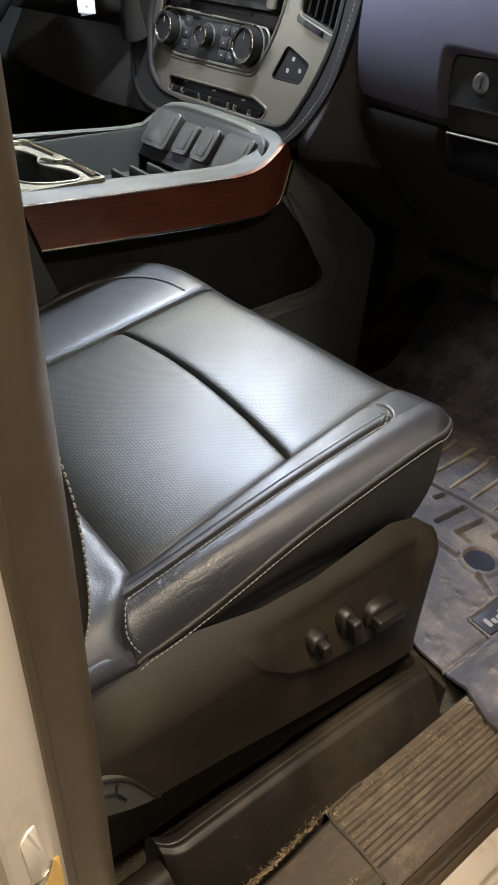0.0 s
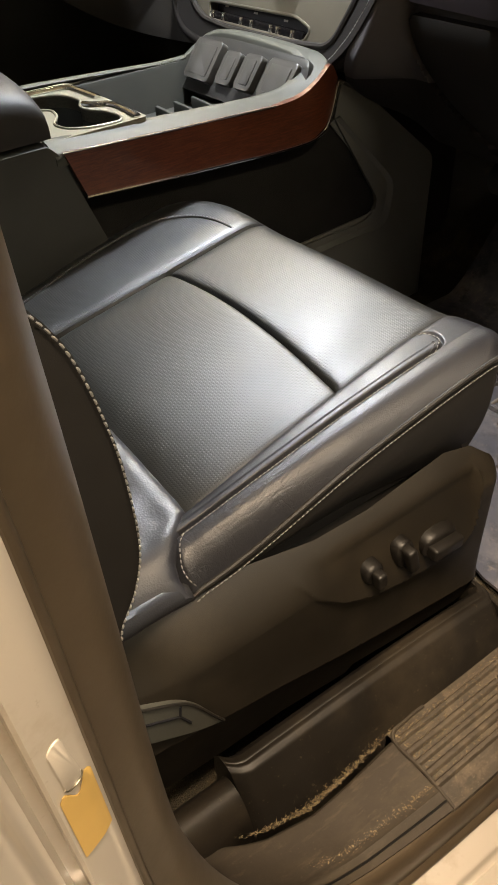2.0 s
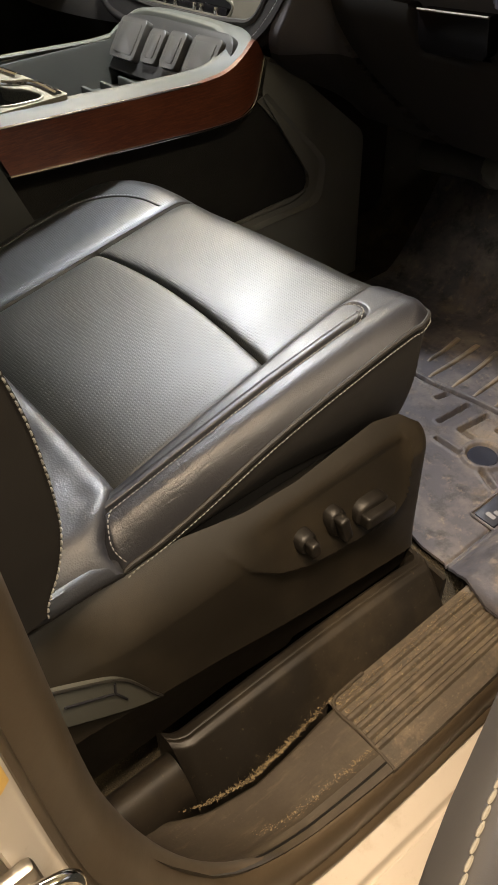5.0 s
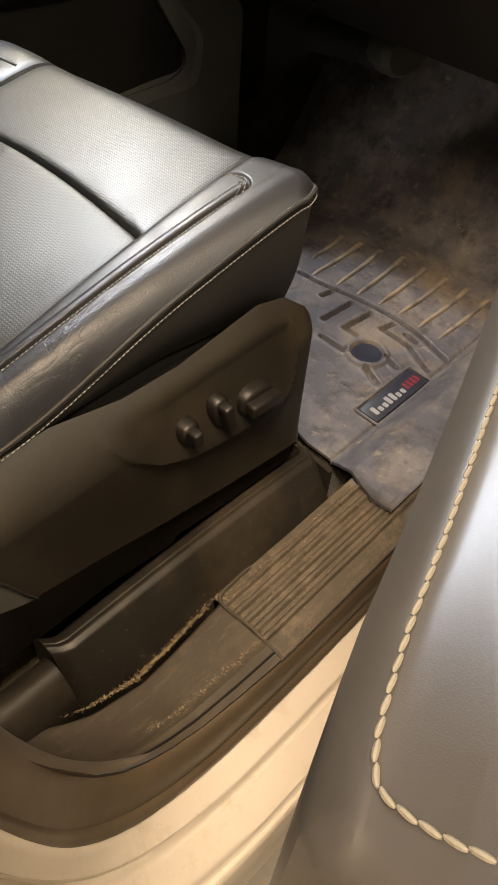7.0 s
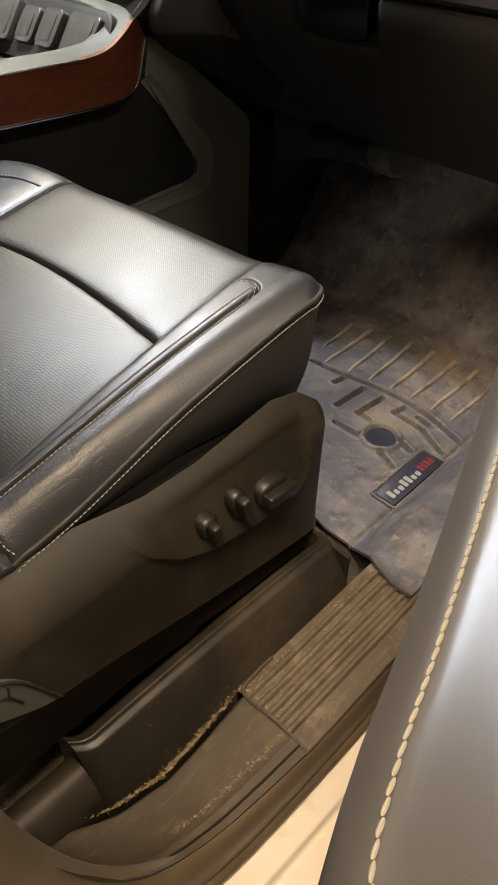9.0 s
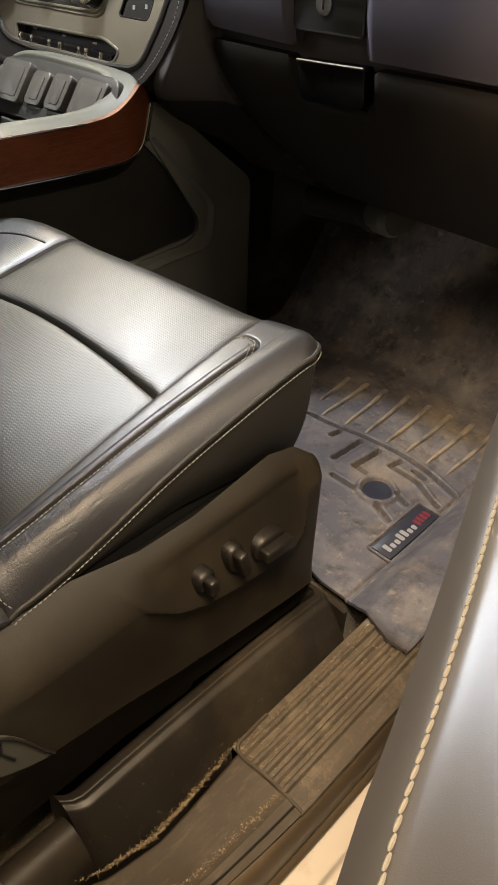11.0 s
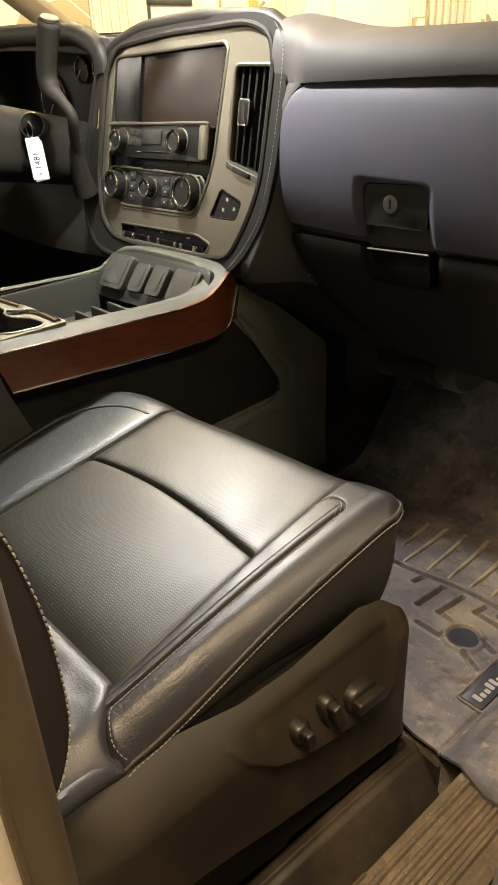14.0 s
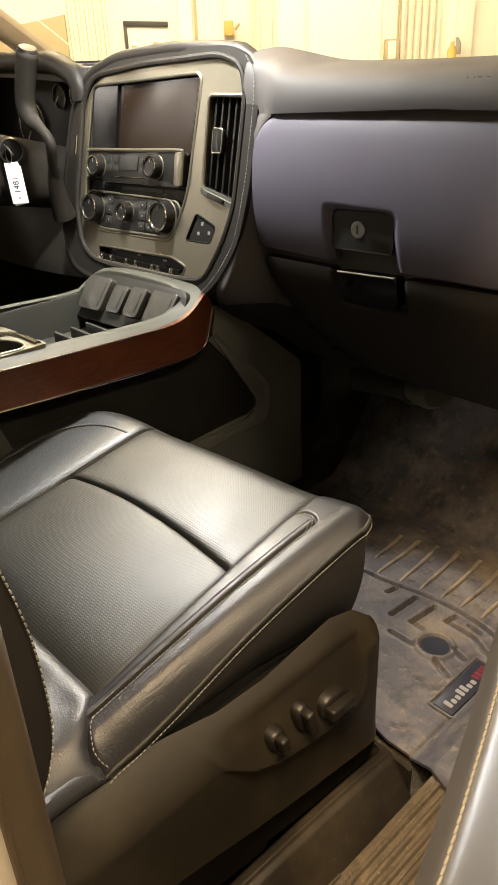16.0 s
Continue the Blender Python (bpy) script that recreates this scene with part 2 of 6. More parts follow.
for scale, stretch, width, deep in ((30, (1.0, 0.45, 0.6), 0.020, 0.18), (60, (0.5, 1.2, 0.8), 0.024, 0.16), (130, (1.2, 0.6, 0.8), 0.035, 0.14)):
    leather_worn.bump(leather_worn.times(ridged(leather_worn, scale, stretch, width), worn_at), deep, -0.0008)
leather_worn.bump(leather_worn.noise(40, 6, 0.6, (0.6, 1.6, 1)), 0.14, 0.0014)
leather_worn.roughen(leather_worn.noise(30, 6), 0.35, 0.47)
leather_pad = Mat("leather_door_pad", (0.030, 0.028, 0.027), 0.34, spec=0.6)
leather_pad.varied(0.2, 12).bump(leather_pad.voronoi(2600), 0.08, 0.0002)
leather_matt = Mat("leather_side_panel", (0.022, 0.020, 0.018), 0.55, spec=0.4)
leather_matt.varied(0.3, 10).bump(leather_matt.voronoi(900), 0.15, 0.0005)
thread = Mat("pale_thread", (0.30, 0.29, 0.265), 0.7)
thread.bump(thread.noise(900, 2), 0.5, 0.0006)
thread_pad = Mat("ivory_thread", (0.125, 0.115, 0.093), 0.75)
thread_pad.bump(thread_pad.noise(900, 2), 0.5, 0.0006)
thread_dull = Mat("grey_thread", (0.34, 0.33, 0.31), 0.7)

plastic = Mat("grained_black_plastic", (0.026, 0.024, 0.021), 0.5, spec=0.45)
plastic.varied(0.3, 7).bump(plastic.voronoi(1000), 0.16, 0.0004).roughen(plastic.noise(9, 6), 0.42, 0.6)
dusty(plastic, (0.16, 0.13, 0.09), 30, 0.62, 0.8, 0.22)
plastic_trim = Mat("brown_black_trim_plastic", (0.0195, 0.0160, 0.0112), 0.48, spec=0.36)
plastic_trim.varied(0.3, 6).bump(plastic_trim.voronoi(1000), 0.16, 0.0004).roughen(plastic_trim.noise(12, 6), 0.4, 0.6)
dusty(plastic_trim, (0.085, 0.066, 0.043), 7, 0.50, 0.72, 0.34)
dusty(plastic_trim, (0.20, 0.16, 0.11), 170, 0.68, 0.76, 0.25)
plastic_smooth = Mat("smooth_black_plastic", (0.011, 0.010, 0.009), 0.34, spec=0.28)
plastic_smooth.varied(0.3, 15).roughen(plastic_smooth.noise(40, 5), 0.26, 0.4)
switch_plastic = Mat("worn_switch_plastic", (0.012, 0.0105, 0.009), 0.40, spec=0.45)
switch_plastic.varied(0.3, 40).roughen(switch_plastic.noise(60, 5), 0.32, 0.5)
frame_grey = Mat("green_grey_frame_plastic", (0.115, 0.115, 0.098), 0.45)
frame_grey.varied(0.15, 9).bump(frame_grey.voronoi(1000), 0.12, 0.0004)
plastic_grey = Mat("dark_grey_console_plastic", (0.040, 0.040, 0.034), 0.5)
plastic_grey.varied(0.2, 8).bump(plastic_grey.voronoi(1000), 0.12, 0.0004)
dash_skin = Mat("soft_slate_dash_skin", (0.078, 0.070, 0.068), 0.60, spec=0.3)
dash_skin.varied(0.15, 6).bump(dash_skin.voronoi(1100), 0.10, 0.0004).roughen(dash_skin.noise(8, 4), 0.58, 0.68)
# Dash skin again, tinted paler and bluer for the cool light on the lid.
lid_skin_bluelit = Mat("soft_slate_skin_bluelit", (0.103, 0.094, 0.122), 0.46, spec=0.45)
lid_skin_bluelit.varied(0.12, 6).bump(lid_skin_bluelit.voronoi(1100), 0.10, 0.0004).roughen(lid_skin_bluelit.noise(8, 4), 0.44, 0.54)
surround_skin = Mat("dark_stitched_skin", (0.015, 0.0125, 0.0105), 0.5, spec=0.32)
surround_skin.varied(0.2, 8).bump(surround_skin.voronoi(1100), 0.10, 0.0004)
dash_low = Mat("brown_black_lower_dash", (0.020, 0.0165, 0.013), 0.66, spec=0.25)
dash_low.varied(0.2, 6).bump(dash_low.voronoi(1100), 0.10, 0.0004)
piano = Mat("gloss_black_plastic", (0.007, 0.006, 0.006), 0.2, spec=0.25)
piano.roughen(piano.noise(30, 5), 0.16, 0.28)
screen_glass = Mat("dark_screen_glass", (0.014, 0.008, 0.005), 0.2, spec=0.12)
screen_glass.roughen(screen_glass.noise(10, 3), 0.16, 0.3)
silver = Mat("satin_silver_trim", (0.265, 0.236, 0.180), 0.38, metal=0.85)
silver.varied(0.06, 20).bump(silver.noise(700, 2), 0.06, 0.0003)
pale_trim = Mat("satin_champagne_trim", (0.24, 0.225, 0.175), 0.42, metal=0.4)
taupe = Mat("satin_taupe_plastic", (0.060, 0.055, 0.047), 0.36)
taupe.varied(0.12, 30).bump(taupe.noise(600, 2), 0.08, 0.0003)
mark_dim = Mat("dim_print", (0.26, 0.25, 0.23), 0.6)
pale_trim.varied(0.08, 18)
rail_trim = Mat("satin_grey_green_trim", (0.062, 0.061, 0.048), 0.56, spec=0.34)
rail_trim.varied(0.1, 14)
chrome = Mat("chrome", (0.74, 0.72, 0.68), 0.14, metal=1.0)
chrome.roughen(chrome.noise(60, 4), 0.06, 0.18)
steel = Mat("bare_steel", (0.45, 0.43, 0.40), 0.3, metal=1.0)
marking = Mat("pale_print", (0.62, 0.60, 0.55), 0.6)
wood = Mat("dark_red_wood", (0.070, 0.019, 0.009), 0.32, coat=0.3, coat_rough=0.12)
wood.mix(wood.ramp(wood.noise(16, 9, 0.7, (3.0, 1, 34.0)), 0.42, 0.62), (0.13, 0.036, 0.015))
wood.mix(wood.ramp(wood.noise(90, 4, 0.6, (1.0, 1, 14.0)), 0.55, 0.72), (0.045, 0.012, 0.006))
wood.mix(wood.times(wood.ramp(wood.noise(9, 3), 0.5, 0.7), 0.5), (0.16, 0.05, 0.021))
wood.bump(wood.noise(120, 4, 0.6, (1.0, 1, 10.0)), 0.05, 0.0004)

mat_rubber = Mat("dirty_grey_rubber_mat", (0.066, 0.063, 0.072), 0.62, spec=0.35)
mat_rubber.mix(mat_rubber.ramp(mat_rubber.noise(11, 9, 0.62), 0.45, 0.66), (0.145, 0.130, 0.122))
mat_rubber.mix(mat_rubber.ramp(mat_rubber.noise(26, 9, 0.7), 0.5, 0.68), (0.030, 0.028, 0.032))
mat_rubber.mix(mat_rubber.times(mat_rubber.ramp(mat_rubber.noise(7, 9, 0.66), 0.52, 0.68), 0.6), (0.21, 0.162, 0.11))
mat_rubber.mix(mat_rubber.times(mat_rubber.ramp(mat_rubber.noise(50, 8, 0.7), 0.56, 0.70), 0.5), (0.26, 0.205, 0.145))
mat_rubber.bump(mat_rubber.noise(160, 5), 0.3, 0.001).roughen(mat_rubber.noise(14, 6), 0.45, 0.8)
rib_rubber = Mat("worn_rubber_rib", (0.19, 0.162, 0.13), 0.6, spec=0.35)
rib_rubber.mix(rib_rubber.ramp(rib_rubber.noise(30, 8), 0.45, 0.65), (0.085, 0.078, 0.075))
rib_rubber.mix(rib_rubber.times(rib_rubber.ramp(rib_rubber.noise(12, 6), 0.5, 0.7), 0.6), (0.33, 0.25, 0.16))
carpet = Mat("dirty_dark_carpet", (0.040, 0.034, 0.025), 0.95, spec=0.1)
carpet.mix(carpet.ramp(carpet.noise(14, 9, 0.7), 0.5, 0.72), (0.10, 0.075, 0.045))
carpet.mix(carpet.times(carpet.ramp(carpet.noise(420, 3), 0.58, 0.75), 0.7), (0.22, 0.18, 0.11))
carpet.bump(carpet.noise(600, 3), 0.9, 0.003)
carpet_plain = Mat("black_carpet", (0.016, 0.015, 0.013), 0.95, spec=0.1)
carpet_plain.bump(carpet_plain.noise(600, 3), 0.7, 0.002).varied(0.5, 8)
scuff = Mat("dusty_sill_plastic", (0.050, 0.040, 0.030), 0.55, spec=0.4)
scuff.mix(scuff.ramp(scuff.noise(15, 9, 0.66, (1.0, 2.2, 1)), 0.47, 0.72), (0.072, 0.058, 0.041))
scuff.mix(scuff.times(scuff.ramp(scuff.noise(70, 9, 0.7, (0.35, 1.6, 1)), 0.55, 0.72), 0.35), (0.18, 0.14, 0.095))
scuff.mix(scuff.times(scuff.ramp(scuff.noise(300, 5, 0.7), 0.62, 0.74), 0.3), (0.26, 0.21, 0.15))
scuff.bump(scuff.noise(220, 5), 0.35, 0.001).roughen(scuff.noise(20, 6), 0.5, 0.8)
scuff_ribs = Mat("streaked_sill_plastic", (0.075, 0.060, 0.045), 0.52, spec=0.42)
scuff_ribs.mix(scuff_ribs.times(scuff_ribs.ramp(scuff_ribs.noise(1.0, 6, 0.7, (14, 110, 20)), 0.48, 0.66), 0.6), (0.150, 0.119, 0.084))
scuff_ribs.mix(scuff_ribs.times(scuff_ribs.ramp(scuff_ribs.noise(17, 9, 0.72), 0.50, 0.64), 0.6), (0.034, 0.029, 0.024))
scuff_ribs.mix(scuff_ribs.times(scuff_ribs.ramp(scuff_ribs.noise(38, 9, 0.75), 0.52, 0.68), 0.5), (0.20, 0.155, 0.105))
scuff_ribs.mix(scuff_ribs.times(scuff_ribs.ramp(scuff_ribs.noise(420, 5, 0.7), 0.58, 0.70), 0.5), (0.32, 0.27, 0.19))
scuff_ribs.bump(scuff_ribs.noise(240, 5), 0.4, 0.001).roughen(scuff_ribs.noise(20, 6), 0.40, 0.72)
rail_dust = Mat("dusty_black_rail_cover", (0.017, 0.0142, 0.0112), 0.42, spec=0.42)
rail_dust.mix(rail_dust.times(rail_dust.ramp(rail_dust.noise(9, 9, 0.65), 0.48, 0.72), 0.45), (0.085, 0.066, 0.044))
rail_dust.mix(rail_dust.times(rail_dust.ramp(rail_dust.noise(160, 6, 0.7), 0.62, 0.74), 0.5), (0.2, 0.16, 0.1))
rail_dust.roughen(rail_dust.noise(16, 6), 0.34, 0.6).bump(rail_dust.noise(300, 3), 0.15, 0.0006)
paint = Mat("cream_white_paint", (0.58, 0.52, 0.445), 0.28, coat=0.6, coat_rough=0.08)
paint.mix(paint.times(paint.ramp(paint.noise(22, 9, 0.7), 0.54, 0.72), 0.45), (0.36, 0.28, 0.18))
paint.mix(paint.times(paint.ramp(paint.noise(150, 6, 0.7), 0.64, 0.76), 0.5), (0.25, 0.19, 0.11))
rubber = Mat("rubber_weatherstrip", (0.064, 0.047, 0.030), 0.42, spec=0.5)
rubber.varied(0.4, 8).roughen(rubber.noise(10, 5), 0.34, 0.5).bump(rubber.noise(200, 3), 0.15, 0.0006)
dusty(rubber, (0.15, 0.112, 0.07), 13, 0.52, 0.76, 0.35)
label_yellow = Mat("yellow_sticker", (0.62, 0.40, 0.12), 0.5)
label_yellow.varied(0.15, 20)
bottle_blue = Mat("grey_sprayer_plastic", (0.32, 0.31, 0.27), 0.4)
paper = Mat("white_card", (0.78, 0.77, 0.76), 0.5)
# Near-black that puts the shade of a deep recess into the colour.
void = Mat("recess_shade_black", (0.003, 0.003, 0.003), 0.8, spec=0.1)
ink = Mat("black_ink", (0.02, 0.02, 0.025), 0.6)
badge_dark = Mat("dark_badge", (0.018, 0.020, 0.030), 0.4)
badge_red = Mat("red_badge_bar", (0.11, 0.014, 0.022), 0.5)
badge_white = Mat("white_badge_bar", (0.19, 0.19, 0.20), 0.5)
straw = Mat("dry_straw", (0.16, 0.115, 0.065), 0.85)
straw.mix(straw.ramp(straw.noise(300, 2), 0.42, 0.6), (0.33, 0.26, 0.15))
straw.mix(straw.ramp(straw.noise(170, 2), 0.56, 0.66), (0.06, 0.045, 0.03))
head_cloth = Mat("grey_headliner", (0.42, 0.38, 0.32), 0.95, spec=0.1)
head_cloth.bump(head_cloth.noise(500, 3), 0.4, 0.001)
wall_paint = Mat("cream_steel_cladding", (0.82, 0.79, 0.66), 0.6)
wall_paint.varied(0.05, 2)
# Wall paint made darker, with the shade beside the ribs put into the colour.
rib_shade = Mat("cream_rib_shade", (0.56, 0.50, 0.36), 0.7)
rib_shade.varied(0.1, 5)
wall_trim = Mat("tan_trim", (0.45, 0.37, 0.22), 0.6)
wall_trim.varied(0.1, 4)
white_panel = Mat("white_door_panel", (0.82, 0.80, 0.74), 0.5)
white_panel.varied(0.04, 3)
concrete = Mat("grey_concrete", (0.20, 0.18, 0.155), 0.8)
concrete.mix(concrete.ramp(concrete.noise(3, 9, 0.65), 0.4, 0.65), (0.28, 0.25, 0.21))
concrete.bump(concrete.noise(60, 6), 0.3, 0.002)
ceiling_paint = Mat("white_ceiling", (0.72, 0.68, 0.58), 0.8)
ceiling_paint.varied(0.06, 2)
glass = Mat("clear_glass", (1, 1, 1), 0.0)
glass.set("Transmission Weight", 1.0)
glass.set("IOR", 1.05)

# ---------------------------------------------------------------- the garage


def room_wall(name, a, b, z0, z1, material, thick=0.12):
    """An upright wall from a to b in plan."""
    a, b = V(*a, 0), V(*b, 0)
    d = (b - a).normalized()
    n = V(-d.y, d.x, 0)

    def to3d(s, z, c):
        return a + d * s + n * c + V(0, 0, z)

    return part(name, slab([(0, z0), ((b - a).length, z0), ((b - a).length, z1), (0, z1)], to3d, thick), material, smooth=False, kind="structure")


GROUND, CEIL = -0.78, 2.5
tagged(part("garage_floor", rbox((-6, -5, GROUND - 0.1), (8, 8, GROUND), 0), concrete, smooth=False), "grey stained concrete garage floor", kind="structure")
tagged(part("ceiling", rbox((-6, -5, CEIL), (8, 8, CEIL + 0.1), 0), ceiling_paint, smooth=False), kind="structure")
WC0, WD = V(3.787, 3.771, 0), V(-0.7179, 0.6961, 0)
WN = V(-0.6961, -0.7179, 0)
wall_front = room_wall("wall_north", (WC0 - WD * 10.5)[:2], (WC0 + WD * 6.0)[:2], GROUND, CEIL, wall_paint, 0.12)
room_wall("wall_south", (-6, 8), (-6, -5), GROUND, CEIL, wall_paint, -0.12)
room_wall("wall_east", (-6, -4.6), (8, -4.6), GROUND, CEIL, wall_paint, 0.12)
room_wall("wall_west", (8, 6.6), (-6, 6.6), GROUND, CEIL, wall_paint, 0.12)


def on_wall(s, z, c):
    return WC0 + WD * s + WN * c + V(0, 0, z)


def wall_bar(name, s0, s1, z0, z1, proud, material, parent=wall_front, bevel=0.004):
    return part(name, slab([(s0, z0), (s1, z0), (s1, z1), (s0, z1)], lambda a, b, c: on_wall(a, b, c + proud), proud - 0.002, bevel), material, parent)


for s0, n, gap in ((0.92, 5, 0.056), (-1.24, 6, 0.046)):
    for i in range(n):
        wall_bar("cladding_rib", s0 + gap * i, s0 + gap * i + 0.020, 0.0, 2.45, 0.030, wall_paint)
        # A thin strip along each rib stands for the shade it throws.
        wall_bar("rib_shade_strip", s0 + gap * i + 0.022, s0 + gap * i + 0.030, 0.0, 2.45, 0.006, rib_shade, bevel=0)
wall_bar("dark_joint", 0.335, 0.352, 0.0, 2.45, 0.012, wall_trim)
wall_bar("post", 0.365, 0.45, 0.0, 2.45, 0.05, white_panel)
wall_bar("panel", -0.86, -0.39, -0.70, 2.2, 0.016, white_panel)
wall_bar("panel", -0.37, -0.20, -0.70, 2.2, 0.016, white_panel)
wall_bar("post", -1.45, -1.345, -0.7, 2.4, 0.05, wall_paint)
for s in (-0.02, -0.07, -0.15):
    part("pipe", tube([on_wall(s, -0.5, 0.03), on_wall(s + 0.008, 0.9, 0.03), on_wall(s, 2.4, 0.03)], 0.011, 8), wall_paint, wall_front)
tan_board = thing("tan_board", on_wall(1.4, 0.6, 0.02), "grey-tan board leaning flat on the cream wall", "board")
part("board_face", slab([(1.19, 0.55), (1.95, 0.55), (1.62, 1.055), (1.19, 1.125)], lambda a, b, c: on_wall(a, b, c + 0.03), 0.028, 0.004), wall_trim, tan_board)
notice = thing("framed_notice", on_wall(0.66, 0.6, 0.02), "dark-framed white notice with grey marks on the wall", "notice")
part("notice_sheet", slab([(0.53, 0.50), (0.80, 0.50), (0.80, 1.05), (0.53, 1.05)], lambda a, b, c: on_wall(a, b, c + 0.012), 0.01), white_panel, notice)
part("frame_top", slab([(0.525, 1.03), (0.815, 1.045), (0.815, 1.075), (0.525, 1.06)], lambda a, b, c: on_wall(a, b, c + 0.03), 0.028, 0.003), plastic_grey, notice)
part("frame_side", slab([(0.795, 0.50), (0.815, 0.50), (0.815, 1.044), (0.795, 1.043)], lambda a, b, c: on_wall(a, b, c + 0.03), 0.028, 0.003), plastic_grey, notice)
for s0, z1 in ((0.74, 0.93), (0.60, 0.945), (0.56, 0.92)):
    part("grey_mark", slab([(s0, 0.6), (s0 + 0.035, 0.6), (s0 + 0.035, z1), (s0, z1)], lambda a, b, c: on_wall(a, b, c + 0.015), 0.002), wall_trim, notice)
valve = thing("wall_valve", on_wall(0.13, 0.96, 0.03), "tan pipe valve on a thin upright pipe", "valve")
part("valve_pipe", tube([on_wall(0.165, 0.3, 0.03), on_wall(0.165, 2.4, 0.03)], 0.008, 8), wall_paint, valve)
part("valve_body", slab(rounded([(0.10, 0.965), (0.16, 0.965), (0.16, 1.05), (0.10, 1.05)], 0.012), lambda a, b, c: on_wall(a, b, c + 0.06), 0.055, 0.008), label_yellow, valve)
part("valve_handle", tube([on_wall(0.09, 1.00, 0.07), on_wall(0.06, 1.03, 0.075)], 0.010, 8), wall_trim, valve)
switch_box = thing("wall_switch_box", on_wall(-0.93, 0.85, 0.03), "tan wall switch box on a cream wall", "switch box")
part("box_body", slab(rounded([(-0.975, 0.775), (-0.885, 0.775), (-0.885, 0.905), (-0.975, 0.905)], 0.014), lambda a, b, c: on_wall(a, b, c + 0.06), 0.058, 0.008), wall_trim, switch_box)
part("box_lid", slab(rounded([(-0.955, 0.79), (-0.905, 0.79), (-0.905, 0.895), (-0.955, 0.895)], 0.008), lambda a, b, c: on_wall(a, b, c + 0.066), 0.01, 0.002), white_panel, switch_box)
part("box_cord", tube([on_wall(-0.968, 0.90, 0.03), on_wall(-0.972, 2.4, 0.03)], 0.006, 6), wall_trim, switch_box)
spray = thing("spray_bottle", on_wall(-1.32, 0.70, 0.1), "small yellow bottle with a grey sprayer on a wall shelf", "bottle")
part("bottle_body", turned([(0.02, 0), (0.03, 0.01), (0.03, 0.09), (0.012, 0.12), (0.012, 0.14)], on_wall(-1.31, 0.735, 0.11), (0, 0, 1), 14), label_yellow, spray)
part("bottle_sprayer", tube([on_wall(-1.345, 0.80, 0.11), on_wall(-1.350, 0.86, 0.11), on_wall(-1.335, 0.90, 0.11)], [0.022, 0.018, 0.008], 10), bottle_blue, spray)
shelf = thing("wall_shelf", on_wall(-1.32, 0.72, 0.1), "small tan shelf on the cream wall", "shelf")
part("shelf_board", slab([(-1.42, 0.715), (-1.22, 0.715), (-1.22, 0.735), (-1.42, 0.735)], lambda a, b, c: on_wall(a, b, c + 0.16), 0.158, 0.002), wall_trim, shelf)

for spot, turn in (((-0.85, -0.36), 0), ((0.9, -1.25), 0), ((2.55, 2.6), 0), ((1.5, 2.5), 0), ((-3.2, 5.6), 0)):
    lamp = thing("tube_fixture", (*spot, 2.45), "white ceiling tube light fixture", "ceiling light", "tube fixtures on the ceiling")
    sx, sy = (0.12, 0.75) if turn else (0.75, 0.12)
    part("fixture_housing", rbox((spot[0] - sx, spot[1] - sy, 2.44), (spot[0] + sx, spot[1] + sy, 2.5), 0.01), white_panel, lamp)

# ---------------------------------------------------------------- the truck's shell

# inner lip of the door opening, down the pillar and along the sill, as x, z
LIP = smooth_line([(-0.045, 0, 1.25), (-0.032, 0, 0.95), (-0.026, 0, 0.70), (-0.024, 0, 0.43), (-0.016, 0, 0.33), (0.004, 0, 0.235), (0.034, 0, 0.160), (0.078, 0, 0.105), (0.14, 0, 0.072), (0.246, 0, 0.054), (0.40, 0, 0.050), (0.8, 0, 0.050), (1.3, 0, 0.050)], 120)
OUT = []
for i in range(len(LIP)):
    d = (LIP[min(i + 1, len(LIP) - 1)] - LIP[max(i - 1, 0)]).normalized()
    OUT.append(V(d.z, 0, -d.x))
SILLNESS = [min(1.0, max(0.0, (0.40 - p.z) / 0.335)) ** 3.0 for p in LIP]


def along_opening(profile):
    """Sweeps (outward, y) round the door opening; each profile point may have a pillar form and a sill form."""
    rows = []
    for p, n, s in zip(LIP, OUT, SILLNESS):
        rows.append([p + n * (a[0] * (1 - s) + b[0] * s) + V(0, a[1] * (1 - s) + b[1] * s, 0) for a, b in profile])
    bm = bmesh.new()
    g = [[bm.verts.new(v) for v in row] for row in rows]
    for i in range(len(g) - 1):
        for j in range(len(g[0]) - 1):
            bm.faces.new((g[i][j], g[i][j + 1], g[i + 1][j + 1], g[i + 1][j]))
    return bm


def both(*pts):
    return [(p, p) for p in pts]


def soft_profile(pairs, n=22):
    a = smooth_line([(p[0][0], p[0][1], 0) for p in pairs], n)
    b = smooth_line([(p[1][0], p[1][1], 0) for p in pairs], n)
    return [((u.x, u.y), (w.x, w.y)) for u, w in zip(a, b)]


shell = thing("truck_body", (0.3, -0.1, GROUND), "cream-white painted pickup body with an open front doorway", "truck", kind="structure")
part("weatherstrip", along_opening(soft_profile([((0.004, 0.03), (0.026, -0.004)), ((-0.003, 0.010), (0.008, -0.012)), ((0.000, -0.006), (0.007, -0.022)), ((0.009, -0.019), (0.024, -0.029)), ((0.020, -0.026), (0.044, -0.030)), ((0.028, -0.029), (0.066, -0.029))])), rubber, shell, "dusty black rubber door seal")
part("seal_lip", along_opening(soft_profile([((0.024, -0.024), (0.050, -0.030)), ((0.026, -0.034), (0.056, -0.036)), ((0.031, -0.035), (0.068, -0.034)), ((0.033, -0.026), (0.072, -0.026))], 12)), rubber, shell)
